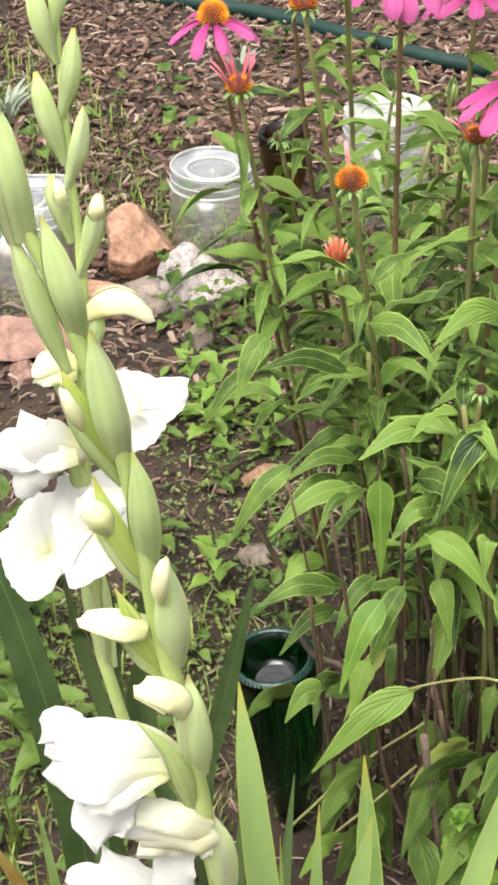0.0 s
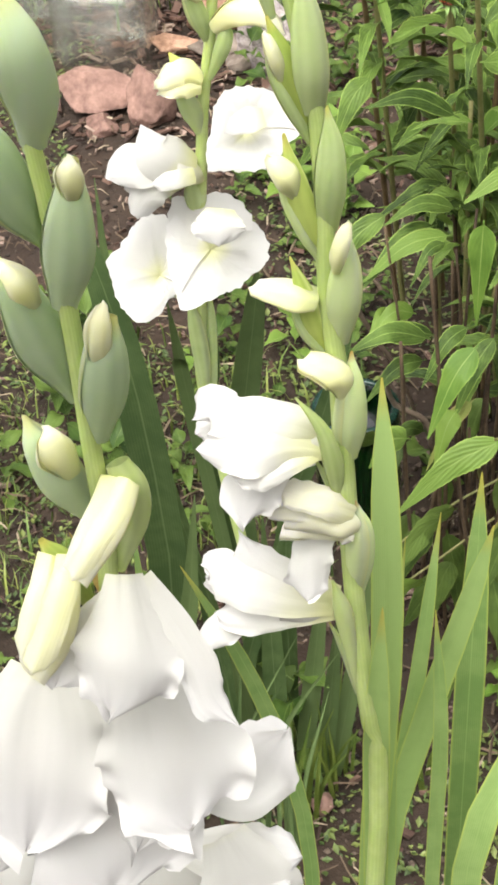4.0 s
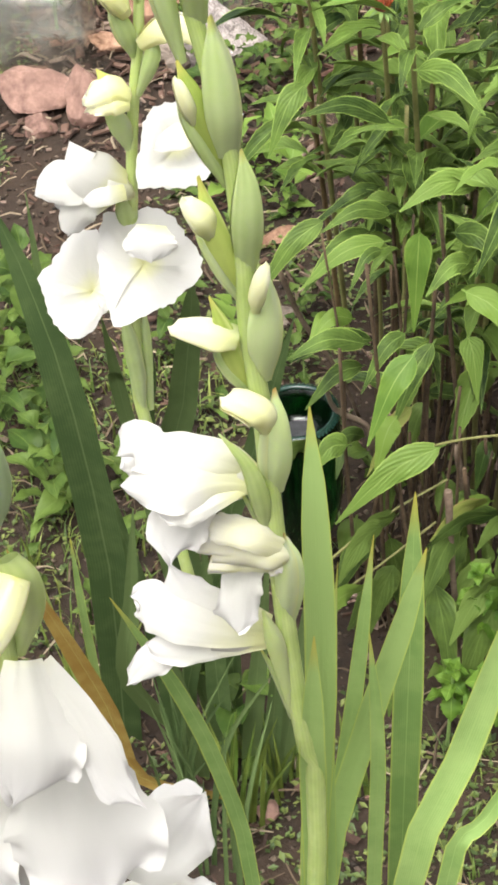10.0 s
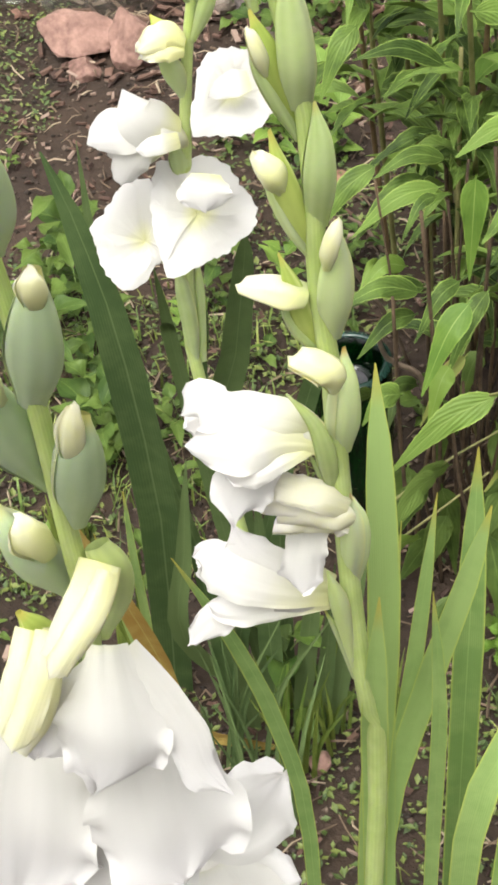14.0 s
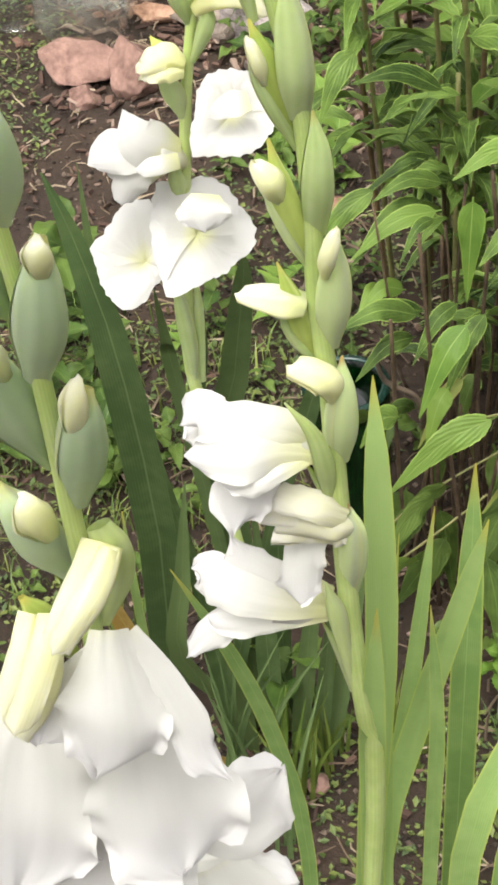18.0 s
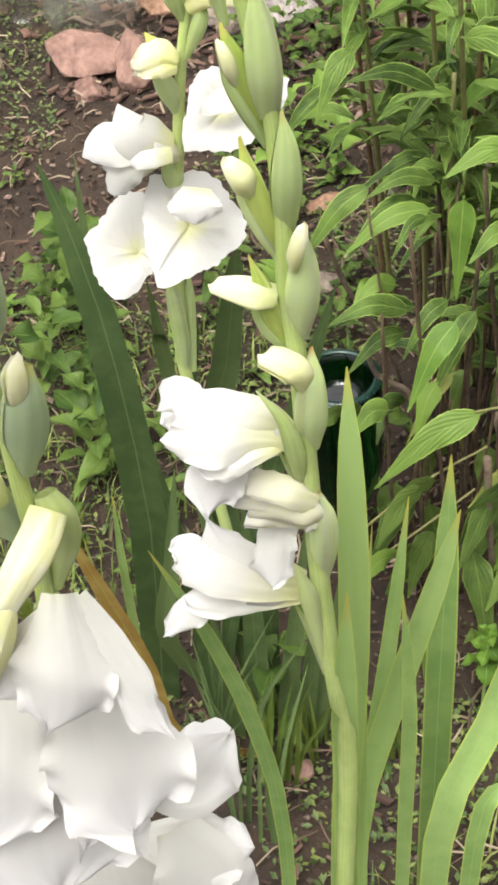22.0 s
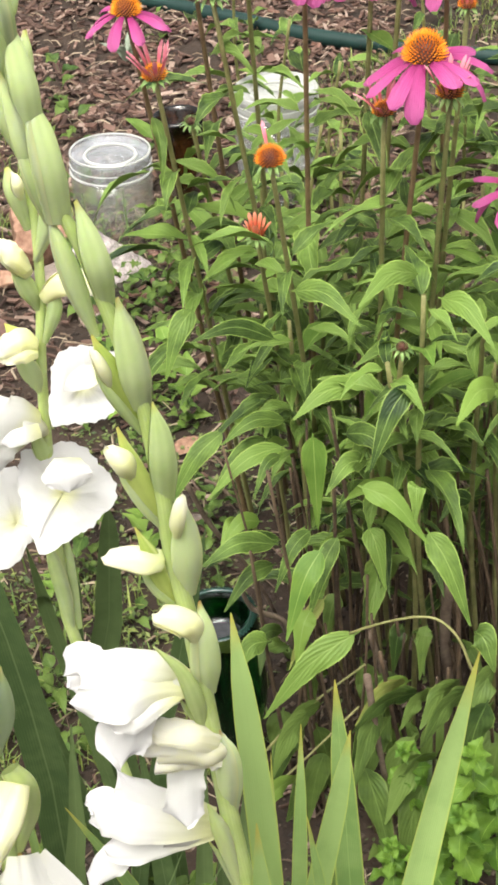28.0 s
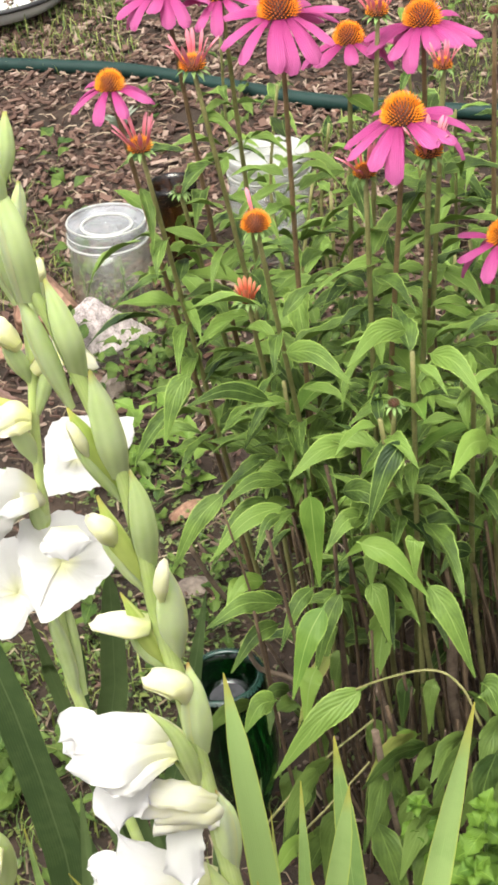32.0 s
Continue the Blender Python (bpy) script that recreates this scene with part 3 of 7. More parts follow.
def tepal(parent, rows, seed, way, cup=0.2, frill=0.07, mat=None, pale=0.0, tip=2.2):
    """One petal along its bent middle line. rows: place, half width to the right and to the left; cup: how far its edges bend back."""
    rng = random.Random(seed)
    n, cols = 26, 19
    line = spline([r[:3] for r in rows], n)
    right, left = along([r[3] for r in rows], n), along([r[4] for r in rows], n)
    wide = max(right) + max(left)
    p1, p2, p3 = rng.uniform(0, 6), rng.uniform(0, 6), rng.uniform(0, 6)
    verts, uvs = [], []
    for i, p in enumerate(line):
        s = i / n
        t = (line[min(i + 1, n)] - line[max(i - 1, 0)]).normalized()
        side = t.cross(way).normalized()
        nor = side.cross(t)
        end = (1 - (max(0.0, s - 0.80) / 0.20) ** tip) ** (0.5 if tip > 2 else 0.9) * 0.95 + 0.05
        for j in range(cols):
            u = -1 + 2 * j / (cols - 1)
            e = abs(u)
            w = (right[i] if u > 0 else left[i]) * end
            rim = 1 + frill / 0.07 * e ** 3 * s * (0.07 * math.sin(p1 + 15 * s + 2 * (u > 0)) + 0.05 * math.sin(p2 + 31 * s + 3 * (u > 0)))
            wav = e ** 2.2 * s ** 0.8 * (math.sin(p1 + 8 * s + 2.2 * u) + 0.55 * math.sin(p2 + 19 * s + 1.6 * u))
            fold = 0.75 * s * (abs(math.sin(p3 + 2.1 * u + 0.8 * s)) - 0.55) + 0.25 * noise.noise(Vector((u * 2.2, s * 3.0, seed * 1.7)))
            hem = max(0.0, e - 0.72) / 0.28
            curl = 0.10 * hem * hem * s * (math.sin(p2 + 9 * s + 2 * u) + 0.5 * math.sin(p3 + 37 * s))
            rib = -0.016 * math.exp(-55 * u * u) * (1 - s) + 0.006 * math.cos(17 * u) * s
            lift = -cup * e ** 1.7 * (w + 0.25 * wide) + frill * wide * (0.8 * wav + 1.0 * fold) + wide * (rib + frill / 0.07 * curl)
            verts.append(p + side * (u * w * rim) + nor * lift + t * (0.025 * wide * s ** 5 * (math.sin(p2 + 5 * u) + 0.6 * math.sin(p1 + 11 * u))))
            uvs.append((j / (cols - 1), pale + (1 - pale) * s))
    return piece("petal", mesh_of("petal", verts, grid_faces(n + 1, cols), mat or M_WHITE, uvs), parent)


def open_flower(parent, centre, reach, where, seed, way, bowl, mat=None):
    """A wide-open flower seen into its throat. reach: its outline, as distances at even steps round the throat;
    where: the degrees at which its petals stand, each lapping over the next."""
    c, w = Vector(centre), Vector(way).normalized()
    right = Vector((0, 0, 1)).cross(w).normalized()
    up = w.cross(right)
    for k, mid in enumerate(where):
        rng = random.Random(seed + k)
        p1, p2 = rng.uniform(0, 6), rng.uniform(0, 6)
        gaps = [abs((q - mid + 180) % 360 - 180) for q in where if q != mid]
        half = math.radians(min(gaps) * 0.5 + 15 + 4 * (k % 2))
        verts, uvs, rows, cols = [], [], 18, 19
        for i in range(rows):
            s = i / (rows - 1)
            for j in range(cols):
                u = -1 + 2 * j / (cols - 1)
                a = math.radians(mid) + half * u * (0.75 + 0.25 * s)
                q = (a / (2 * math.pi) * len(reach)) % len(reach)
                m = int(q) % len(reach)
                far = reach[m] + (reach[(m + 1) % len(reach)] - reach[m]) * (q - m)
                far *= (1 - 0.16 * abs(u) ** 4) * (1 + 0.018 * math.sin(p1 + 19 * u) + 0.012 * math.sin(p2 + 41 * u))
                r = far * (0.01 + 0.99 * s)
                lap = 0.0009 if k % 2 else 0.0
                depth = bowl * (s ** 0.6 - 1) + lap - 0.22 * bowl * max(0, s - 0.7) / 0.3 + 0.10 * bowl * s * math.sin(p2 + 3.0 * u + 2 * s) + 0.10 * bowl * s * noise.noise(Vector((u * 2.5 + seed, s * 3.0, k)))
                verts.append(c + right * (r * math.cos(a)) + up * (r * math.sin(a)) + w * depth)
                uvs.append((j / (cols - 1), 0.80 * s))
        piece("petal", mesh_of("petal", verts, grid_faces(rows, cols), mat or M_WHITE, uvs), parent)


def pod(parent, name, rows, mat, way, flat=0.45, blunt=0, mouth=0, label=""):
    """A rolled sheath or bud along a bent line; one edge laps over the other. rows: place and half width.
    blunt: it ends round; mouth: its far end is open and flares a little."""
    rng = random.Random(round(rows[0][0] * 79190 + rows[-1][2] * 10472))
    n, cols = 20, 27
    line = spline([r[:3] for r in rows], n)
    half = along([r[3] for r in rows], n)
    top = max(half)
    seam, wild = rng.uniform(0.5, 1.5) * (1 if rng.random() < 0.6 else -1), rng.uniform(0, 6)
    verts, uvs = [], []
    for i, p in enumerate(line):
        s = i / n
        t = (line[min(i + 1, n)] - line[max(i - 1, 0)]).normalized()
        side = t.cross(way).normalized()
        nor = side.cross(t)
        r = half[i]
        if blunt and not mouth:
            r *= math.sqrt(max(0.01, 1 - (max(0.0, s - 0.88) / 0.12) ** 5)) * (1 - 0.10 * s)
        for j in range(cols):
            q = j / (cols - 1)
            a = math.pi / 2 + seam + q * (2 * math.pi + 0.8)
            rr = r * (1.0 - (0.20 if blunt else 0.10) * q + 0.03 * math.sin(3 * a + 6 * s + wild) * (0.4 + s))
            rr *= 1 + (0.16 if blunt or mouth else 0.035) * noise.noise(Vector((1.6 * math.cos(a), 1.6 * math.sin(a), 3 * s + wild)))
            if blunt:
                rr *= 1 + 0.055 * math.cos(5 * a + 2 * s + wild)
            keel = 0.07 * r * max(0.0, math.cos(a - math.pi / 2)) ** 8
            slant = top * 0.30 * math.sin(a + wild) * s ** 6 * (1.0 if mouth else 0.7 if blunt else 0.25)
            verts.append(p + side * (rr * math.cos(a)) + nor * (rr * flat * math.sin(a) + keel) + t * slant)
            uvs.append((q, 0.12 + 0.88 * s if name in ("bud", "petal") else 0.45 * s if name == "flower_tube" else s))
    return piece(name, mesh_of(name, verts, grid_faces(n + 1, cols), mat, uvs), parent, None, label)


WAY_A = Vector((0.100, -0.728, 0.678))  # from the spike to where the path runs
WAY_B = Vector((0.187, -0.806, 0.562))  # from the spike to where the path runs
WAY_C = Vector((0.211, -0.686, 0.696))  # from the spike to where the path runs

# the middle spike
glad = thing("gladiolus", "white gladiolus spike with half-open flowers and green buds", "flower", group="white gladioli")
stem(glad, [(0.150, 0.805, 0.0), (0.162, 0.770, 0.484), (0.157, 0.755, 0.572), (0.152, 0.742, 0.652), (0.150, 0.731, 0.712), (0.148, 0.721, 0.773), (0.147, 0.712, 0.826), (0.144, 0.706, 0.863), (0.144, 0.697, 0.914), (0.142, 0.690, 0.955), (0.136, 0.683, 0.994), (0.131, 0.679, 1.021), (0.127, 0.676, 1.036), (0.123, 0.675, 1.047)], 0.0056, 0.0020)
# the middle spike: bracts that face the path
pod(glad, "bract", [(0.1512, 0.7376, 0.6791, 0.0044), (0.1540, 0.7288, 0.7095, 0.0066), (0.1543, 0.7240, 0.7337, 0.0060), (0.1522, 0.7230, 0.7500, 0.0007)], M_BRACT_T, WAY_A)
pod(glad, "bract", [(0.1496, 0.7210, 0.7763, 0.0041), (0.1513, 0.7134, 0.7997, 0.0068), (0.1523, 0.7087, 0.8228, 0.0053), (0.1521, 0.7077, 0.8404, 0.0006)], M_BRACT_T, WAY_A)
pod(glad, "bract", [(0.1476, 0.7098, 0.8433, 0.0036), (0.1499, 0.7021, 0.8661, 0.0065), (0.1511, 0.6979, 0.8857, 0.0053), (0.1512, 0.6968, 0.9033, 0.0008)], M_BRACT, WAY_A)
pod(glad, "bract", [(0.1447, 0.6995, 0.8998, 0.0039), (0.1466, 0.6923, 0.9202, 0.0056), (0.1473, 0.6893, 0.9377, 0.0044), (0.1461, 0.6881, 0.9530, 0.0005)], M_BRACT, WAY_A)
pod(glad, "bract", [(0.1413, 0.6909, 0.9495, 0.0042), (0.1419, 0.6839, 0.9679, 0.0058), (0.1411, 0.6814, 0.9858, 0.0048), (0.1399, 0.6794, 1.0020, 0.0007)], M_BRACT, WAY_A)
pod(glad, "bract", [(0.1253, 0.6764, 1.0342, 0.0046), (0.1257, 0.6710, 1.0532, 0.0055), (0.1246, 0.6705, 1.0678, 0.0045), (0.1224, 0.6728, 1.0809, 0.0007)], M_BRACT, WAY_A)
pod(glad, "bract", [(0.1218, 0.6731, 1.0675, 0.0041), (0.1223, 0.6692, 1.0825, 0.0048), (0.1215, 0.6690, 1.0941, 0.0038), (0.1201, 0.6705, 1.1067, 0.0007)], M_BRACT, WAY_A)
pod(glad, "bract", [(0.1196, 0.6707, 1.0948, 0.0033), (0.1195, 0.6668, 1.1082, 0.0043), (0.1185, 0.6668, 1.1174, 0.0036), (0.1171, 0.6686, 1.1275, 0.0005)], M_BRACT, WAY_A)
pod(glad, "bract", [(0.1185, 0.6665, 1.1210, 0.0025), (0.1178, 0.6630, 1.1294, 0.0032), (0.1176, 0.6622, 1.1382, 0.0025), (0.1163, 0.6632, 1.1464, 0.0005)], M_BRACT, WAY_A)
pod(glad, "bract", [(0.1358, 0.6823, 0.9986, 0.0034), (0.1359, 0.6758, 1.0153, 0.0050), (0.1343, 0.6743, 1.0283, 0.0041), (0.1319, 0.6739, 1.0420, 0.0007)], M_BRACT, WAY_A)
# and those in profile, each with the bud that it holds
pod(glad, "bract", [(0.1427, 0.7116, 0.8368, 0.0017), (0.1392, 0.7061, 0.8542, 0.0045), (0.1354, 0.7024, 0.8718, 0.0034), (0.1313, 0.7013, 0.8859, 0.0004)], M_LIME, WAY_A)
pod(glad, "bract", [(0.1423, 0.7105, 0.8355, 0.0013), (0.1371, 0.7065, 0.8477, 0.0029), (0.1334, 0.7042, 0.8574, 0.0025), (0.1317, 0.7042, 0.8618, 0.0006)], M_BRACT, WAY_A)
pod(glad, "bract", [(0.1428, 0.7039, 0.8827, 0.0016), (0.1386, 0.6976, 0.9024, 0.0048), (0.1350, 0.6928, 0.9219, 0.0041), (0.1318, 0.6909, 0.9409, 0.0006)], M_LIME, WAY_A)
pod(glad, "bract", [(0.1426, 0.7025, 0.8827, 0.0012), (0.1372, 0.6968, 0.8995, 0.0029), (0.1325, 0.6933, 0.9147, 0.0027), (0.1293, 0.6934, 0.9225, 0.0006)], M_BRACT, WAY_A)
pod(glad, "bract", [(0.1403, 0.6947, 0.9362, 0.0015), (0.1365, 0.6885, 0.9549, 0.0043), (0.1328, 0.6838, 0.9724, 0.0041), (0.1289, 0.6830, 0.9856, 0.0005)], M_LIME, WAY_A)
pod(glad, "bract", [(0.1404, 0.6932, 0.9361, 0.0011), (0.1351, 0.6872, 0.9536, 0.0031), (0.1309, 0.6841, 0.9666, 0.0027), (0.1286, 0.6838, 0.9767, 0.0007)], M_BRACT, WAY_A)
pod(glad, "bract", [(0.1453, 0.7221, 0.7519, 0.0021), (0.1446, 0.7136, 0.7779, 0.0043), (0.1406, 0.7081, 0.8017, 0.0028), (0.1311, 0.7057, 0.8187, 0.0004)], M_BRACT_L, WAY_A)
pod(glad, "bract", [(0.1466, 0.7256, 0.7452, 0.0017), (0.1422, 0.7219, 0.7601, 0.0021), (0.1367, 0.7187, 0.7757, 0.0005)], M_BRACT, WAY_A)
pod(glad, "bract", [(0.1523, 0.7487, 0.6018, 0.0022), (0.1489, 0.7391, 0.6417, 0.0035), (0.1459, 0.7317, 0.6744, 0.0044), (0.1423, 0.7274, 0.6969, 0.0007)], M_BRACT_L, WAY_A)
pod(glad, "bract", [(0.1519, 0.7514, 0.5940, 0.0020), (0.1458, 0.7436, 0.6328, 0.0024), (0.1392, 0.7397, 0.6563, 0.0005)], M_BRACT, WAY_A)
pod(glad, "bract", [(0.1300, 0.6864, 0.9833, 0.0016), (0.1268, 0.6805, 1.0054, 0.0040), (0.1243, 0.6769, 1.0236, 0.0033), (0.1220, 0.6759, 1.0368, 0.0006)], M_BRACT, WAY_A)
pod(glad, "bract", [(0.1225, 0.6789, 1.0293, 0.0016), (0.1207, 0.6743, 1.0459, 0.0036), (0.1189, 0.6723, 1.0575, 0.0030), (0.1174, 0.6730, 1.0685, 0.0006)], M_BRACT, WAY_A)
pod(glad, "bract", [(0.1195, 0.6776, 1.0465, 0.0013), (0.1186, 0.6719, 1.0618, 0.0032), (0.1174, 0.6697, 1.0770, 0.0026), (0.1155, 0.6694, 1.0889, 0.0006)], M_BRACT, WAY_A)
pod(glad, "bract", [(0.1176, 0.6746, 1.0807, 0.0013), (0.1168, 0.6689, 1.0947, 0.0033), (0.1164, 0.6660, 1.1071, 0.0027), (0.1147, 0.6669, 1.1160, 0.0005)], M_BRACT, WAY_A)
pod(glad, "bud", [(0.1394, 0.7034, 0.8663, 0.0049), (0.1328, 0.7000, 0.8703, 0.0066), (0.1253, 0.6997, 0.8722, 0.0056), (0.1176, 0.7001, 0.8734, 0.0040)], M_BUD, WAY_A, blunt=1, label="rolled cream bud pushing out of its bract")
pod(glad, "bud", [(0.1489, 0.7083, 0.8179, 0.0026), (0.1478, 0.7036, 0.8305, 0.0065), (0.1420, 0.7018, 0.8368, 0.0065), (0.1341, 0.7026, 0.8397, 0.0054)], M_BUD, WAY_A, blunt=1, label="short cream bud with a square end")
pod(glad, "bud", [(0.1354, 0.6929, 0.9171, 0.0027), (0.1330, 0.6885, 0.9259, 0.0052), (0.1302, 0.6876, 0.9309, 0.0044), (0.1274, 0.6884, 0.9342, 0.0028)], M_BUD, WAY_A, blunt=1, label="greenish cream bud")
pod(glad, "bud", [(0.1332, 0.6849, 0.9621, 0.0014), (0.1317, 0.6809, 0.9715, 0.0028), (0.1300, 0.6797, 0.9780, 0.0024), (0.1288, 0.6806, 0.9816, 0.0014)], M_BUD, WAY_A, blunt=1, label="greenish cream bud")
pod(glad, "bud", [(0.1479, 0.6946, 0.8849, 0.0016), (0.1492, 0.6908, 0.8946, 0.0033), (0.1509, 0.6892, 0.9029, 0.0032), (0.1523, 0.6901, 0.9090, 0.0017)], M_BUD, WAY_A, blunt=1, label="pale bud showing through the bract")
# its three half-open flowers
bloom = piece("flower", None, glad)
pod(bloom, "flower_tube", [(0.1462, 0.7234, 0.7733, 0.0027), (0.1409, 0.7219, 0.7792, 0.0050), (0.1333, 0.7206, 0.7832, 0.0082), (0.1222, 0.7194, 0.7848, 0.0104)], M_WHITE, WAY_A, mouth=1, flat=0.8)
tepal(bloom, [(0.1373, 0.7246, 0.7806, 0.0046, 0.0046), (0.1182, 0.7293, 0.7792, 0.0097, 0.0092), (0.1018, 0.7298, 0.7796, 0.0111, 0.0104), (0.0920, 0.7265, 0.7807, 0.0074, 0.0065), (0.0879, 0.7243, 0.7810, 0.0018, 0.0018)], 101, WAY_A, frill=0.095)
tepal(bloom, [(0.1423, 0.7207, 0.7819, 0.0054, 0.0045), (0.1323, 0.7161, 0.7949, 0.0076, 0.0089), (0.1174, 0.7127, 0.7999, 0.0093, 0.0111), (0.1038, 0.7132, 0.7995, 0.0102, 0.0098), (0.0956, 0.7164, 0.8005, 0.0103, 0.0076), (0.0888, 0.7171, 0.7953, 0.0032, 0.0027)], 102, WAY_A, cup=0.22, tip=3.5, frill=0.095)
tepal(bloom, [(0.1363, 0.7206, 0.7755, 0.0032, 0.0032), (0.1254, 0.7153, 0.7754, 0.0059, 0.0055), (0.1158, 0.7112, 0.7685, 0.0128, 0.0096), (0.1101, 0.7075, 0.7584, 0.0127, 0.0106), (0.1081, 0.7046, 0.7468, 0.0012, 0.0012)], 103, WAY_A, cup=0.1, pale=0.3, tip=1.2, frill=0.095)
tepal(bloom, [(0.1423, 0.7170, 0.7823, 0.0045, 0.0041), (0.1286, 0.7100, 0.7899, 0.0080, 0.0058), (0.1165, 0.7021, 0.7941, 0.0088, 0.0110), (0.1047, 0.7024, 0.7915, 0.0071, 0.0080), (0.0957, 0.7055, 0.7894, 0.0054, 0.0054), (0.0910, 0.7074, 0.7880, 0.0018, 0.0018)], 104, WAY_A, cup=0.18, tip=4.0, frill=0.095)
tepal(bloom, [(0.1384, 0.7147, 0.7818, 0.0023, 0.0023), (0.1287, 0.7057, 0.7839, 0.0049, 0.0040), (0.1196, 0.6997, 0.7837, 0.0062, 0.0058), (0.1112, 0.7001, 0.7805, 0.0049, 0.0045), (0.1057, 0.7028, 0.7788, 0.0018, 0.0018)], 105, WAY_A, cup=0.2, tip=2.5, frill=0.12)
bloom = piece("flower", None, glad)
pod(bloom, "flower_tube", [(0.1535, 0.7276, 0.7327, 0.0053), (0.1474, 0.7237, 0.7391, 0.0088), (0.1379, 0.7215, 0.7428, 0.0090), (0.1266, 0.7214, 0.7451, 0.0095)], M_IVORY, WAY_A, mouth=1, flat=0.85)
tepal(bloom, [(0.1527, 0.7209, 0.7456, 0.0047, 0.0071), (0.1439, 0.7142, 0.7559, 0.0065, 0.0069), (0.1340, 0.7121, 0.7601, 0.0069, 0.0060), (0.1259, 0.7129, 0.7621, 0.0064, 0.0060), (0.1220, 0.7144, 0.7618, 0.0023, 0.0032)], 111, WAY_A, mat=M_IVORY, cup=0.22, tip=5.0, frill=0.1)
tepal(bloom, [(0.1489, 0.7246, 0.7300, 0.0038, 0.0043), (0.1378, 0.7188, 0.7369, 0.0052, 0.0047), (0.1287, 0.7161, 0.7386, 0.0047, 0.0043), (0.1222, 0.7167, 0.7356, 0.0029, 0.0029)], 112, WAY_A, mat=M_IVORY, cup=0.3, frill=0.1)
tepal(bloom, [(0.1516, 0.7227, 0.7349, 0.0024, 0.0024), (0.1491, 0.7186, 0.7330, 0.0033, 0.0033), (0.1470, 0.7183, 0.7290, 0.0024, 0.0024)], 113, WAY_A, mat=M_IVORY, cup=0.4)
tepal(bloom, [(0.1389, 0.7273, 0.7278, 0.0073, 0.0063), (0.1352, 0.7233, 0.7232, 0.0082, 0.0082), (0.1336, 0.7195, 0.7148, 0.0092, 0.0092), (0.1328, 0.7169, 0.7033, 0.0098, 0.0088), (0.1325, 0.7153, 0.6960, 0.0049, 0.0049)], 114, WAY_A, cup=0.16, pale=0.2, frill=0.095)
pod(bloom, "petal", [(0.1404, 0.7204, 0.7448, 0.0052), (0.1325, 0.7189, 0.7473, 0.0063), (0.1249, 0.7178, 0.7486, 0.0063), (0.1193, 0.7176, 0.7493, 0.0059)], M_IVORY, WAY_A, blunt=1, mouth=1, flat=0.8, label="petal still rolled into a scroll")
pod(bloom, "petal", [(0.1352, 0.7194, 0.7341, 0.0029), (0.1291, 0.7165, 0.7375, 0.0045), (0.1226, 0.7153, 0.7378, 0.0043)], M_IVORY, WAY_A, blunt=1, mouth=1, flat=0.8, label="petal still rolled into a scroll")
bloom = piece("flower", None, glad)
pod(bloom, "flower_tube", [(0.1447, 0.7431, 0.6575, 0.0032), (0.1395, 0.7413, 0.6650, 0.0068), (0.1294, 0.7400, 0.6686, 0.0099), (0.1141, 0.7389, 0.6713, 0.0120)], M_WHITE, WAY_A, mouth=1, flat=0.8)
tepal(bloom, [(0.1367, 0.7436, 0.6661, 0.0052, 0.0052), (0.1127, 0.7487, 0.6686, 0.0105, 0.0105), (0.0957, 0.7501, 0.6720, 0.0111, 0.0119), (0.0859, 0.7469, 0.6730, 0.0079, 0.0079), (0.0826, 0.7453, 0.6745, 0.0021, 0.0021)], 121, WAY_A, frill=0.095)
tepal(bloom, [(0.1432, 0.7382, 0.6725, 0.0067, 0.0062), (0.1287, 0.7351, 0.6836, 0.0092, 0.0092), (0.1149, 0.7339, 0.6927, 0.0086, 0.0127), (0.1053, 0.7368, 0.7007, 0.0066, 0.0101), (0.0991, 0.7429, 0.7092, 0.0013, 0.0018)], 122, WAY_A, cup=0.18, tip=1.2, frill=0.095)
tepal(bloom, [(0.1120, 0.7398, 0.6612, 0.0053, 0.0053), (0.0994, 0.7345, 0.6598, 0.0074, 0.0068), (0.0895, 0.7306, 0.6539, 0.0085, 0.0074), (0.0814, 0.7279, 0.6450, 0.0053, 0.0032), (0.0783, 0.7271, 0.6426, 0.0011, 0.0011)], 123, WAY_A, cup=0.16, pale=0.35, frill=0.095)
tepal(bloom, [(0.1413, 0.7370, 0.6681, 0.0052, 0.0052), (0.1237, 0.7320, 0.6682, 0.0072, 0.0062), (0.1074, 0.7283, 0.6675, 0.0088, 0.0073), (0.0949, 0.7281, 0.6669, 0.0088, 0.0062), (0.0884, 0.7303, 0.6679, 0.0026, 0.0026)], 124, WAY_A, cup=0.16, frill=0.095)
tepal(bloom, [(0.1424, 0.7356, 0.6728, 0.0057, 0.0057), (0.1265, 0.7299, 0.6806, 0.0092, 0.0087), (0.1098, 0.7268, 0.6898, 0.0116, 0.0126), (0.0957, 0.7296, 0.6955, 0.0106, 0.0126), (0.0874, 0.7340, 0.6955, 0.0076, 0.0086), (0.0829, 0.7357, 0.6934, 0.0015, 0.0036)], 125, WAY_A, cup=0.16, tip=5.0, frill=0.095)
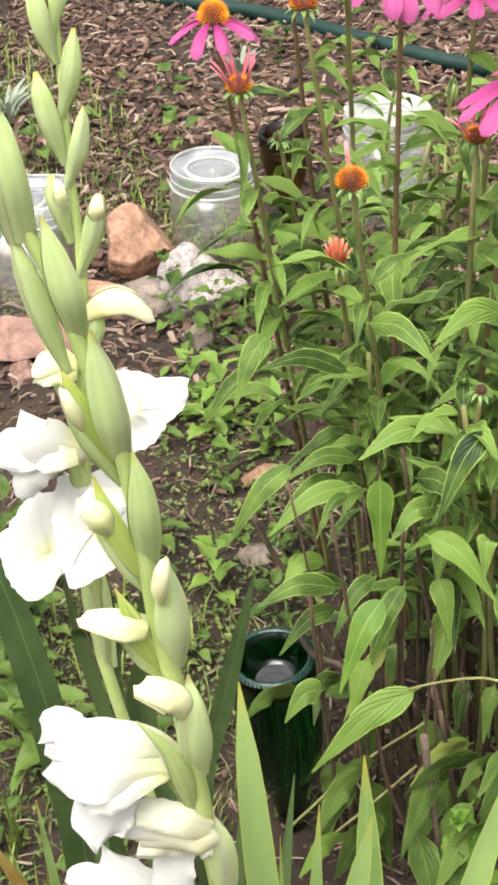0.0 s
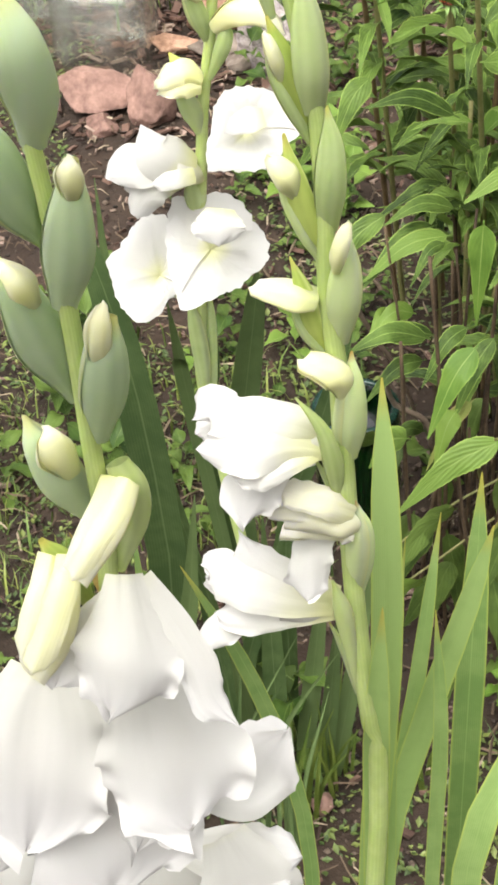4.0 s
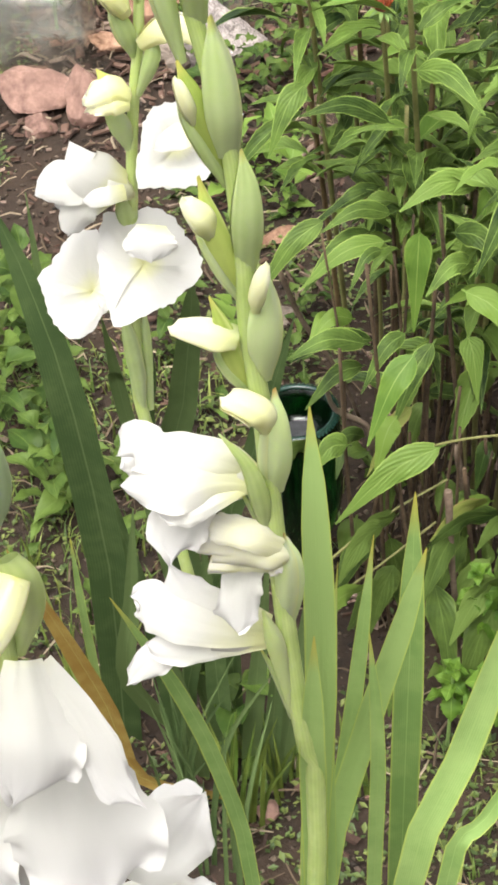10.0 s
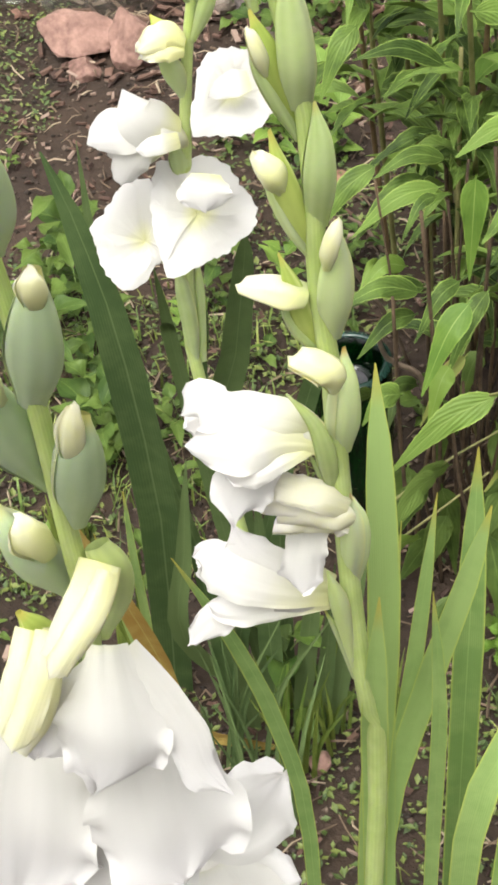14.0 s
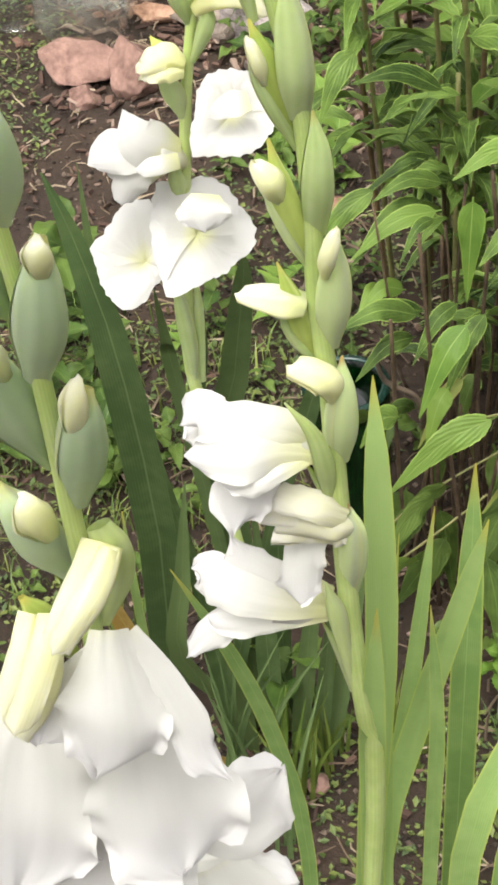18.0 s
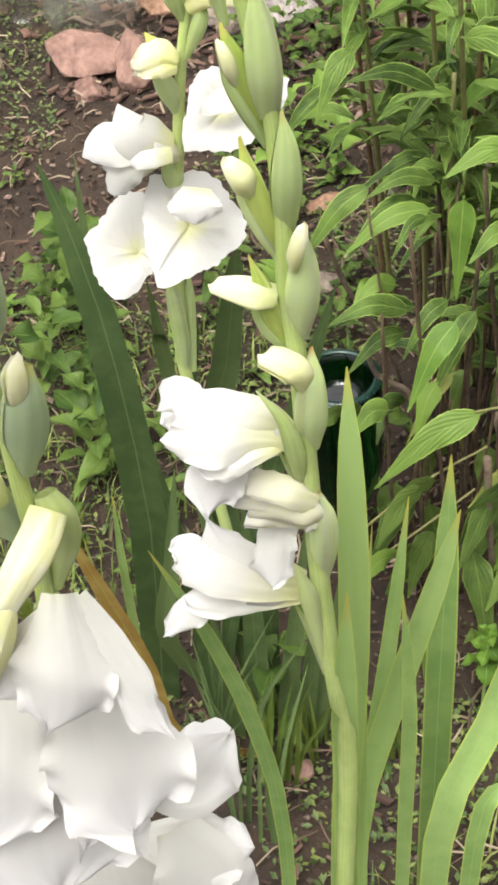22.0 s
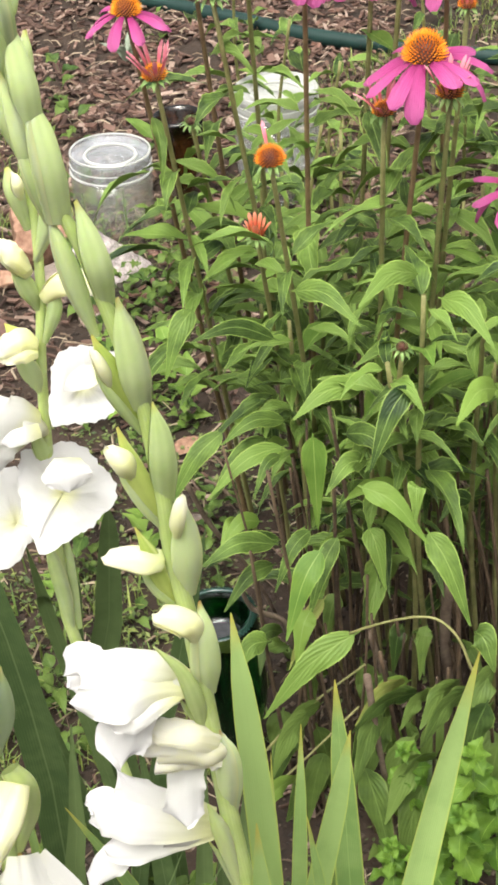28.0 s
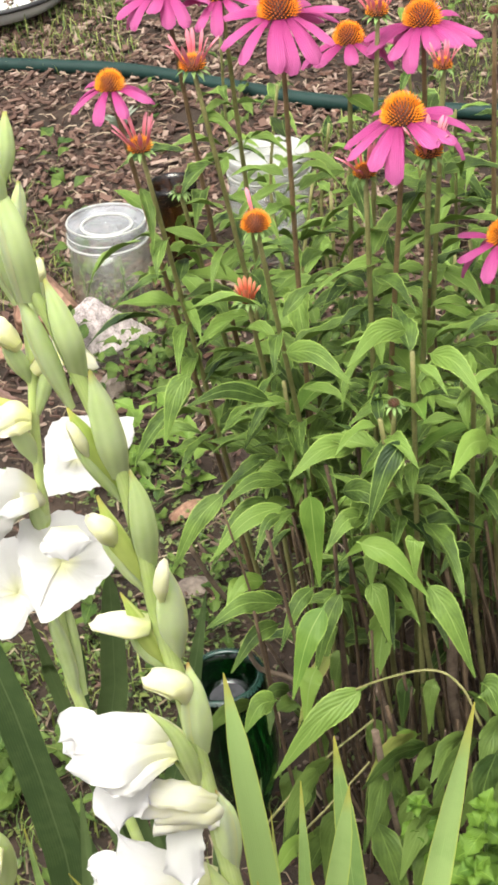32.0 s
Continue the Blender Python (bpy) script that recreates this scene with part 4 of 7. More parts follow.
for pts, w in (
    (((0.155, 0.809, 0.317), (0.164, 0.773, 0.586), (0.162, 0.772, 0.706), (0.159, 0.782, 0.768)), 0.0150),
    (((0.168, 0.808, 0.319), (0.167, 0.794, 0.523), (0.171, 0.789, 0.665)), 0.0055),
    (((0.164, 0.840, 0.306), (0.179, 0.823, 0.526), (0.187, 0.822, 0.651)), 0.0095),
    (((0.212, 0.904, 0.050), (0.209, 0.872, 0.414), (0.208, 0.870, 0.545), (0.207, 0.875, 0.631)), 0.0170),
    (((0.163, 0.826, 0.333), (0.182, 0.821, 0.478), (0.203, 0.811, 0.596), (0.213, 0.811, 0.655)), 0.0140),
    (((0.193, 0.812, 0.358), (0.193, 0.795, 0.513), (0.187, 0.787, 0.618)), 0.0085),
    (((0.214, 0.811, 0.361), (0.240, 0.835, 0.454), (0.263, 0.847, 0.559), (0.286, 0.848, 0.671)), 0.0180),
    (((0.235, 0.784, 0.406), (0.255, 0.795, 0.458), (0.286, 0.814, 0.520)), 0.0110),
    (((0.118, 0.813, 0.348), (0.107, 0.788, 0.496), (0.092, 0.759, 0.606), (0.073, 0.735, 0.692)), 0.0095),
    (((0.160, 0.776, 0.450), (0.161, 0.752, 0.567), (0.164, 0.731, 0.678)), 0.0135),
):
    leaf_blade(glad, [(pts[0][0], pts[0][1] + 0.03, 0.0)] + list(pts), [w * 0.6, w, w * 1.08, w * 1.04, w * 0.80, w * 0.04])

# the spike behind it
glad_b = thing("gladiolus", "white gladiolus with four open flowers and cream buds", "flower", group="white gladioli")
stem(glad_b, [(0.06, 1.17, 0.0), (0.015, 1.117, 0.447), (0.014, 1.110, 0.516), (0.018, 1.103, 0.590), (0.024, 1.096, 0.658), (0.031, 1.090, 0.725), (0.039, 1.085, 0.774), (0.044, 1.080, 0.824), (0.045, 1.075, 0.866), (0.047, 1.072, 0.897), (0.050, 1.067, 0.946), (0.051, 1.064, 0.983)], 0.0050, 0.0018)
# the spike behind: bracts and buds
pod(glad_b, "bract", [(0.0365, 1.0832, 0.7675, 0.0024), (0.0339, 1.0774, 0.7844, 0.0063), (0.0297, 1.0752, 0.7976, 0.0050), (0.0262, 1.0771, 0.8037, 0.0010)], M_BRACT, WAY_B)
pod(glad_b, "bract", [(0.0272, 1.0897, 0.7019, 0.0028), (0.0246, 1.0842, 0.7193, 0.0070), (0.0206, 1.0823, 0.7309, 0.0052), (0.0175, 1.0841, 0.7360, 0.0014)], M_BRACT, WAY_B)
pod(glad_b, "bract", [(0.0278, 1.0922, 0.7352, 0.0021), (0.0218, 1.0881, 0.7441, 0.0048), (0.0168, 1.0857, 0.7511, 0.0041), (0.0130, 1.0859, 0.7569, 0.0007)], M_LIME, WAY_B)
pod(glad_b, "bract", [(0.0206, 1.0986, 0.6326, 0.0033), (0.0207, 1.0943, 0.6521, 0.0073), (0.0193, 1.0933, 0.6622, 0.0051), (0.0167, 1.0945, 0.6665, 0.0011)], M_BRACT, WAY_B)
pod(glad_b, "bract", [(0.0141, 1.1116, 0.4737, 0.0028), (0.0144, 1.1058, 0.5101, 0.0060), (0.0123, 1.1015, 0.5462, 0.0054), (0.0097, 1.1009, 0.5660, 0.0019)], M_BRACT, WAY_B)
pod(glad_b, "bract", [(0.0178, 1.1175, 0.4687, 0.0033), (0.0202, 1.1117, 0.5131, 0.0044), (0.0221, 1.1086, 0.5458, 0.0035), (0.0227, 1.1074, 0.5662, 0.0012)], M_BRACT, WAY_B)
pod(glad_b, "bract", [(0.0411, 1.0796, 0.8039, 0.0023), (0.0518, 1.0730, 0.8282, 0.0058), (0.0576, 1.0699, 0.8461, 0.0060), (0.0609, 1.0708, 0.8594, 0.0028)], M_BRACT, WAY_B)
pod(glad_b, "bract", [(0.0434, 1.0727, 0.8639, 0.0025), (0.0530, 1.0662, 0.8861, 0.0056), (0.0576, 1.0645, 0.9029, 0.0043), (0.0596, 1.0652, 0.9128, 0.0012)], M_BRACT, WAY_B)
pod(glad_b, "bract", [(0.0461, 1.0684, 0.9070, 0.0025), (0.0550, 1.0617, 0.9293, 0.0058), (0.0585, 1.0600, 0.9451, 0.0048), (0.0605, 1.0607, 0.9574, 0.0012)], M_BRACT, WAY_B)
pod(glad_b, "bract", [(0.0398, 1.0772, 0.8269, 0.0023), (0.0378, 1.0702, 0.8508, 0.0057), (0.0365, 1.0687, 0.8632, 0.0051), (0.0351, 1.0693, 0.8724, 0.0016)], M_BRACT, WAY_B)
pod(glad_b, "bract", [(0.0441, 1.0714, 0.8773, 0.0022), (0.0408, 1.0645, 0.9033, 0.0062), (0.0385, 1.0626, 0.9216, 0.0052), (0.0368, 1.0630, 0.9336, 0.0015)], M_BRACT, WAY_B)
pod(glad_b, "bract", [(0.0482, 1.0653, 0.9373, 0.0018), (0.0449, 1.0598, 0.9576, 0.0054), (0.0429, 1.0585, 0.9728, 0.0048), (0.0408, 1.0595, 0.9824, 0.0015)], M_BRACT, WAY_B)
pod(glad_b, "bract", [(0.0483, 1.0637, 0.9537, 0.0018), (0.0546, 1.0594, 0.9727, 0.0048), (0.0573, 1.0582, 0.9874, 0.0038), (0.0588, 1.0582, 0.9986, 0.0009)], M_BRACT, WAY_B)
pod(glad_b, "bract", [(0.0363, 1.0860, 0.7409, 0.0020), (0.0448, 1.0791, 0.7619, 0.0050), (0.0490, 1.0770, 0.7746, 0.0046), (0.0477, 1.0775, 0.7845, 0.0013)], M_BRACT, WAY_B)
pod(glad_b, "bud", [(0.0353, 1.0761, 0.7964, 0.0046), (0.0319, 1.0718, 0.8064, 0.0079), (0.0267, 1.0707, 0.8165, 0.0072), (0.0223, 1.0726, 0.8224, 0.0039)], M_CREAM, WAY_B, blunt=1, label="closed pale green bud")
pod(glad_b, "bud", [(0.0313, 1.0837, 0.7402, 0.0048), (0.0247, 1.0792, 0.7450, 0.0102), (0.0143, 1.0787, 0.7422, 0.0096), (0.0048, 1.0818, 0.7357, 0.0048)], M_CREAM, WAY_B, blunt=1, label="ruffled cream bud")
pod(glad_b, "bud", [(0.0415, 1.0782, 0.7778, 0.0047), (0.0551, 1.0730, 0.7896, 0.0088), (0.0689, 1.0729, 0.7895, 0.0082), (0.0823, 1.0766, 0.7771, 0.0049)], M_CREAM, WAY_B, blunt=1, label="half-open cream bud")
pod(glad_b, "bud", [(0.0579, 1.0695, 0.8429, 0.0032), (0.0591, 1.0658, 0.8526, 0.0054), (0.0611, 1.0672, 0.8611, 0.0031)], M_BUD, WAY_B, blunt=1, label="closed pale green bud")
pod(glad_b, "bud", [(0.0399, 1.0693, 0.8512, 0.0029), (0.0402, 1.0655, 0.8623, 0.0044), (0.0390, 1.0670, 0.8701, 0.0025)], M_BUD, WAY_B, blunt=1, label="closed pale green bud")
bloom = piece("flower", None, glad_b)
tepal(bloom, [(0.0346, 1.0701, 0.7481, 0.0054, 0.0054), (0.0262, 1.0649, 0.7555, 0.0093, 0.0077), (0.0158, 1.0631, 0.7520, 0.0077, 0.0077), (0.0085, 1.0641, 0.7461, 0.0023, 0.0031)], 480, WAY_B, mat=M_CREAM, frill=0.12, cup=0.3, tip=6.0)
tepal(bloom, [(0.0343, 1.0703, 0.7457, 0.0039, 0.0054), (0.0257, 1.0632, 0.7482, 0.0054, 0.0070), (0.0167, 1.0627, 0.7454, 0.0054, 0.0047), (0.0100, 1.0641, 0.7415, 0.0019, 0.0019)], 481, WAY_B, mat=M_CREAM, frill=0.12, cup=0.3, tip=6.0)
tepal(bloom, [(0.0387, 1.0618, 0.8066, 0.0037, 0.0037), (0.0328, 1.0585, 0.8185, 0.0067, 0.0067), (0.0263, 1.0611, 0.8260, 0.0052, 0.0052), (0.0229, 1.0641, 0.8286, 0.0015, 0.0015)], 482, WAY_B, mat=M_CREAM, frill=0.12, cup=0.3, tip=6.0)
# its four open flowers
bloom = piece("flower", None, glad_b)
pod(bloom, "flower_tube", [(0.0250, 1.0922, 0.6665, 0.0035), (0.0212, 1.0883, 0.6723, 0.0077), (0.0123, 1.0849, 0.6781, 0.0120), (0.0059, 1.0818, 0.6801, 0.0128)], M_WHITE, WAY_B, mouth=1, flat=0.85)
tepal(bloom, [(0.0145, 1.0880, 0.6699, 0.0062, 0.0062), (0.0003, 1.0862, 0.6687, 0.0124, 0.0124), (-0.0135, 1.0828, 0.6687, 0.0107, 0.0107), (-0.0209, 1.0812, 0.6654, 0.0033, 0.0033)], 500, WAY_B, cup=-0.1, tip=6.0, frill=0.028)
tepal(bloom, [(0.0243, 1.0841, 0.6789, 0.0090, 0.0090), (0.0135, 1.0768, 0.6896, 0.0138, 0.0154), (0.0033, 1.0727, 0.6978, 0.0121, 0.0153), (-0.0041, 1.0768, 0.7072, 0.0056, 0.0064), (-0.0070, 1.0803, 0.7114, 0.0012, 0.0012)], 501, WAY_B, cup=0.28, tip=6.0, frill=0.028)
tepal(bloom, [(0.0198, 1.0827, 0.6777, 0.0061, 0.0061), (0.0041, 1.0763, 0.6865, 0.0105, 0.0122), (-0.0123, 1.0724, 0.6859, 0.0154, 0.0130), (-0.0245, 1.0738, 0.6812, 0.0106, 0.0082), (-0.0310, 1.0749, 0.6770, 0.0021, 0.0021)], 502, WAY_B, cup=0.1, tip=6.0, frill=0.028)
tepal(bloom, [(0.0181, 1.0799, 0.6744, 0.0041, 0.0041), (0.0051, 1.0729, 0.6747, 0.0090, 0.0073), (-0.0051, 1.0709, 0.6666, 0.0115, 0.0106), (-0.0118, 1.0711, 0.6536, 0.0074, 0.0066), (-0.0132, 1.0719, 0.6492, 0.0021, 0.0021)], 503, WAY_B, cup=0.2, tip=6.0, frill=0.028)
tepal(bloom, [(0.0247, 1.0788, 0.6782, 0.0049, 0.0049), (0.0159, 1.0699, 0.6810, 0.0057, 0.0057), (0.0047, 1.0683, 0.6794, 0.0049, 0.0057), (-0.0013, 1.0699, 0.6766, 0.0020, 0.0020)], 504, WAY_B, cup=0.12, tip=2.5, frill=0.028)
bloom = piece("flower", None, glad_b)
pod(bloom, "flower_tube", [(0.0324, 1.0941, 0.6787, 0.0036), (0.0475, 1.0905, 0.6903, 0.0057), (0.0568, 1.0865, 0.7035, 0.0091)], M_WHITE, WAY_B, mouth=1, flat=0.85)
open_flower(bloom, (0.0598, 1.0718, 0.7154), [0.0365, 0.0439, 0.0279, 0.0267, 0.0260, 0.0262, 0.0267, 0.0247, 0.0216, 0.0219, 0.0279, 0.0337, 0.0259, 0.0249, 0.0246, 0.0251, 0.0255, 0.0261], [100, 40, -10, -70, -125, 170], 400, WAY_B, 0.0100)
tepal(bloom, [(0.0710, 1.0666, 0.7276, 0.0054, 0.0054), (0.0628, 1.0620, 0.7272, 0.0085, 0.0070), (0.0532, 1.0604, 0.7235, 0.0054, 0.0047), (0.0470, 1.0626, 0.7182, 0.0016, 0.0016)], 406, WAY_B, tip=1.4, cup=0.05, frill=0.028)
bloom = piece("flower", None, glad_b)
pod(bloom, "flower_tube", [(0.0078, 1.1056, 0.5624, 0.0031), (0.0022, 1.1006, 0.5747, 0.0061), (-0.0052, 1.0954, 0.5870, 0.0091)], M_WHITE, WAY_B, mouth=1, flat=0.85)
open_flower(bloom, (-0.0058, 1.0881, 0.5943), [0.0158, 0.0158, 0.0206, 0.0289, 0.0393, 0.0425, 0.0346, 0.0322, 0.0373, 0.0318, 0.0323, 0.0334, 0.0346, 0.0273, 0.0178, 0.0161, 0.0159, 0.0159], [80, 20, -40, -112, -165, 140], 700, WAY_B, 0.0100)
bloom = piece("flower", None, glad_b)
pod(bloom, "flower_tube", [(0.0157, 1.1039, 0.5806, 0.0034), (0.0226, 1.1007, 0.5958, 0.0075), (0.0285, 1.0964, 0.6110, 0.0112)], M_WHITE, WAY_B, mouth=1, flat=0.85)
open_flower(bloom, (0.0312, 1.0805, 0.6225), [0.0371, 0.0340, 0.0342, 0.0361, 0.0367, 0.0332, 0.0411, 0.0341, 0.0302, 0.0283, 0.0303, 0.0341, 0.0444, 0.0334, 0.0301, 0.0305, 0.0300, 0.0369], [118, 65, 0, -45, -112, 180], 600, WAY_B, 0.0100)
tepal(bloom, [(0.0411, 1.0677, 0.6621, 0.0089, 0.0089), (0.0410, 1.0627, 0.6570, 0.0146, 0.0146), (0.0409, 1.0593, 0.6501, 0.0170, 0.0162), (0.0410, 1.0583, 0.6413, 0.0098, 0.0106)], 607, WAY_B, tip=2.2, cup=0.1, frill=0.05)
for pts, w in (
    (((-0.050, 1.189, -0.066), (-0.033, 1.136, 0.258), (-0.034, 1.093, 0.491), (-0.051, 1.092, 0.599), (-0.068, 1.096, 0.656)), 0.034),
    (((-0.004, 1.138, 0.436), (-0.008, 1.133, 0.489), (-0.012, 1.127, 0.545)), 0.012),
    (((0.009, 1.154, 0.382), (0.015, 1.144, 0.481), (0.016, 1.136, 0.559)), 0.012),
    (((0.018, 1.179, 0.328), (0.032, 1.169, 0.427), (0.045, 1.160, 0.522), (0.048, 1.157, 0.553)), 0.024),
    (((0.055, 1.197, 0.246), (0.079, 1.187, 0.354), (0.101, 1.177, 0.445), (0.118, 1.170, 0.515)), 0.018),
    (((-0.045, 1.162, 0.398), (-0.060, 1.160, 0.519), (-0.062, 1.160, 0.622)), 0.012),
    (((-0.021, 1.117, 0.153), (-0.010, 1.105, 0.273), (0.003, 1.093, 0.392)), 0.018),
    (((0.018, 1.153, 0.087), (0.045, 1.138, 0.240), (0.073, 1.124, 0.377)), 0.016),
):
    leaf_blade(glad_b, [(0.06 + 0.3 * (pts[0][0] - 0.06), 1.17, 0.0)] + list(pts), [w * 0.7, w, w, w * 0.85, w * 0.5, w * 0.04], M_SWORD_SHADE)

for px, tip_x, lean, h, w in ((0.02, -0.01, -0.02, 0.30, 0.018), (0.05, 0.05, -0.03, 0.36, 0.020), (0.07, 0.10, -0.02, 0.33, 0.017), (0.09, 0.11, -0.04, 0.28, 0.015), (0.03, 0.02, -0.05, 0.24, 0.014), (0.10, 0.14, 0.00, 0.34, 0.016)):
    leaf_blade(glad_b, [(px, 1.14, 0.0), ((px + tip_x) / 2, 1.14 + lean * 0.4, h * 0.5), (tip_x, 1.14 + lean, h)], [w * 0.7, w, w, w * 0.8, w * 0.45, w * 0.04], M_SWORD_SHADE, twist=0.4)
leaf_blade(glad_b, [(0.05, 1.12, 0.0), (-0.020, 1.097, 0.053), (-0.034, 1.075, 0.174), (-0.055, 1.052, 0.296), (-0.077, 1.031, 0.407)], [0.008, 0.016, 0.020, 0.019, 0.012, 0.001], M_DRY, label="dying orange-brown leaf")
leaf_blade(glad_b, [(-0.058, 1.121, 0.000), (-0.048, 1.106, 0.164), (-0.044, 1.083, 0.289), (-0.039, 1.063, 0.388)], [0.005, 0.008, 0.008, 0.006, 0.001], M_SWORD)
leaf_blade(glad_b, [(-0.043, 1.109, 0.000), (-0.054, 1.098, 0.135), (-0.061, 1.077, 0.247), (-0.064, 1.057, 0.347)], [0.004, 0.006, 0.006, 0.005, 0.001], M_SWORD)
leaf_blade(glad_b, [(0.058, 1.091, 0.000), (0.062, 1.116, 0.058), (0.067, 1.108, 0.140)], [0.006, 0.008, 0.006, 0.001], M_LEAF_Y, label="short yellow-green blade")

# the spike nearest to the path
glad_c = thing("gladiolus", "large white gladiolus in full bloom with fat green buds", "flower", group="white gladioli")
stem(glad_c, [(0.085, 0.56, 0.0), (0.061, 0.596, 0.585), (0.107, 0.501, 0.875), (0.123, 0.467, 0.977), (0.127, 0.454, 1.016), (0.130, 0.443, 1.051), (0.132, 0.434, 1.078), (0.133, 0.426, 1.102)], 0.0028, 0.0012)
# the spike nearest to the path: fat grey-green bracts, pale buds
pod(glad_c, "bract", [(0.1328, 0.4284, 1.0949, 0.0020), (0.1353, 0.4229, 1.1052, 0.0038), (0.1359, 0.4186, 1.1150, 0.0035), (0.1344, 0.4176, 1.1236, 0.0006)], M_BRACT_G, WAY_C)
pod(glad_c, "bract", [(0.1299, 0.4405, 1.0586, 0.0022), (0.1337, 0.4342, 1.0722, 0.0042), (0.1363, 0.4297, 1.0838, 0.0033), (0.1379, 0.4277, 1.0931, 0.0012)], M_BRACT_G, WAY_C)
pod(glad_c, "bract", [(0.1286, 0.4525, 1.0208, 0.0024), (0.1329, 0.4457, 1.0373, 0.0043), (0.1356, 0.4412, 1.0499, 0.0036), (0.1376, 0.4394, 1.0584, 0.0011)], M_BRACT_G, WAY_C)
pod(glad_c, "bract", [(0.1300, 0.4371, 1.0722, 0.0010), (0.1280, 0.4315, 1.0836, 0.0040), (0.1266, 0.4275, 1.0938, 0.0039), (0.1247, 0.4261, 1.1017, 0.0015)], M_BRACT_G, WAY_C)
pod(glad_c, "bract", [(0.1266, 0.4502, 1.0313, 0.0012), (0.1250, 0.4435, 1.0478, 0.0046), (0.1237, 0.4385, 1.0612, 0.0037), (0.1214, 0.4366, 1.0701, 0.0009)], M_BRACT_G, WAY_C)
pod(glad_c, "bract", [(0.1216, 0.4636, 0.9899, 0.0016), (0.1196, 0.4577, 1.0050, 0.0047), (0.1182, 0.4529, 1.0180, 0.0037), (0.1165, 0.4513, 1.0263, 0.0004)], M_BRACT_G, WAY_C)
pod(glad_c, "bract", [(0.1237, 0.4713, 0.9679, 0.0017), (0.1301, 0.4630, 0.9904, 0.0035), (0.1319, 0.4580, 1.0039, 0.0038), (0.1309, 0.4557, 1.0124, 0.0023)], M_BRACT_L, WAY_C)
pod(glad_c, "bract", [(0.1144, 0.4773, 0.9496, 0.0015), (0.1129, 0.4718, 0.9637, 0.0038), (0.1116, 0.4683, 0.9732, 0.0030), (0.1098, 0.4666, 0.9796, 0.0007)], M_LIME, WAY_C)
pod(glad_c, "bract", [(0.1317, 0.4296, 1.0930, 0.0008), (0.1326, 0.4262, 1.1014, 0.0011), (0.1314, 0.4244, 1.1100, 0.0029), (0.1295, 0.4214, 1.1202, 0.0014)], M_BRACT_G, WAY_C)
pod(glad_c, "bud", [(0.1372, 0.4290, 1.0857, 0.0013), (0.1380, 0.4262, 1.0905, 0.0022), (0.1383, 0.4251, 1.0935, 0.0018), (0.1381, 0.4259, 1.0947, 0.0008)], M_BUD, WAY_C, blunt=1, label="pale bud tip with a pink flush")
pod(glad_c, "bud", [(0.1334, 0.4434, 1.0432, 0.0011), (0.1349, 0.4397, 1.0511, 0.0024), (0.1362, 0.4374, 1.0580, 0.0022), (0.1372, 0.4370, 1.0625, 0.0010)], M_BUD, WAY_C, blunt=1, label="pale cream bud")
pod(glad_c, "bud", [(0.1260, 0.4390, 1.0598, 0.0012), (0.1256, 0.4352, 1.0660, 0.0027), (0.1243, 0.4340, 1.0695, 0.0020), (0.1226, 0.4345, 1.0715, 0.0007)], M_BUD, WAY_C, blunt=1, label="pale green bud tip")
pod(glad_c, "bud", [(0.1221, 0.4553, 1.0092, 0.0023), (0.1216, 0.4512, 1.0175, 0.0038), (0.1209, 0.4496, 1.0222, 0.0030), (0.1199, 0.4499, 1.0243, 0.0014)], M_BUD, WAY_C, blunt=1, label="pale cream bud")
pod(glad_c, "bud", [(0.1312, 0.4545, 1.0090, 0.0039), (0.1299, 0.4490, 1.0056, 0.0044), (0.1272, 0.4451, 1.0017, 0.0041), (0.1235, 0.4431, 0.9948, 0.0032)], M_CREAM, WAY_C, blunt=1, mouth=1, label="cream bud rolled like a scroll")
pod(glad_c, "bud", [(0.1125, 0.4702, 0.9724, 0.0045), (0.1109, 0.4650, 0.9633, 0.0059), (0.1080, 0.4617, 0.9541, 0.0063), (0.1048, 0.4598, 0.9460, 0.0039)], M_CREAM, WAY_C, blunt=1, mouth=1, label="cream bud rolled like a scroll")
bloom = piece("flower", None, glad_c)
tepal(bloom, [(0.1358, 0.4427, 1.0209, 0.0014, 0.0019), (0.1343, 0.4375, 1.0183, 0.0019, 0.0025), (0.1314, 0.4337, 1.0137, 0.0023, 0.0021), (0.1276, 0.4327, 1.0069, 0.0020, 0.0022), (0.1262, 0.4329, 1.0043, 0.0010, 0.0012)], 470, WAY_C, mat=M_CREAM, frill=0.07, cup=0.35, tip=1.6, pale=0.22)
tepal(bloom, [(0.1169, 0.4608, 0.9820, 0.0023, 0.0018), (0.1164, 0.4554, 0.9779, 0.0029, 0.0032), (0.1133, 0.4524, 0.9692, 0.0034, 0.0034), (0.1094, 0.4510, 0.9591, 0.0030, 0.0035), (0.1082, 0.4510, 0.9557, 0.0014, 0.0017)], 471, WAY_C, mat=M_CREAM, frill=0.07, cup=0.35, tip=1.6, pale=0.22)
tepal(bloom, [(0.1131, 0.4616, 0.9808, 0.0027, 0.0016), (0.1116, 0.4558, 0.9754, 0.0027, 0.0023), (0.1089, 0.4529, 0.9665, 0.0030, 0.0025), (0.1061, 0.4526, 0.9583, 0.0021, 0.0024)], 472, WAY_C, mat=M_CREAM, frill=0.07, cup=0.35, tip=1.6, pale=0.22)
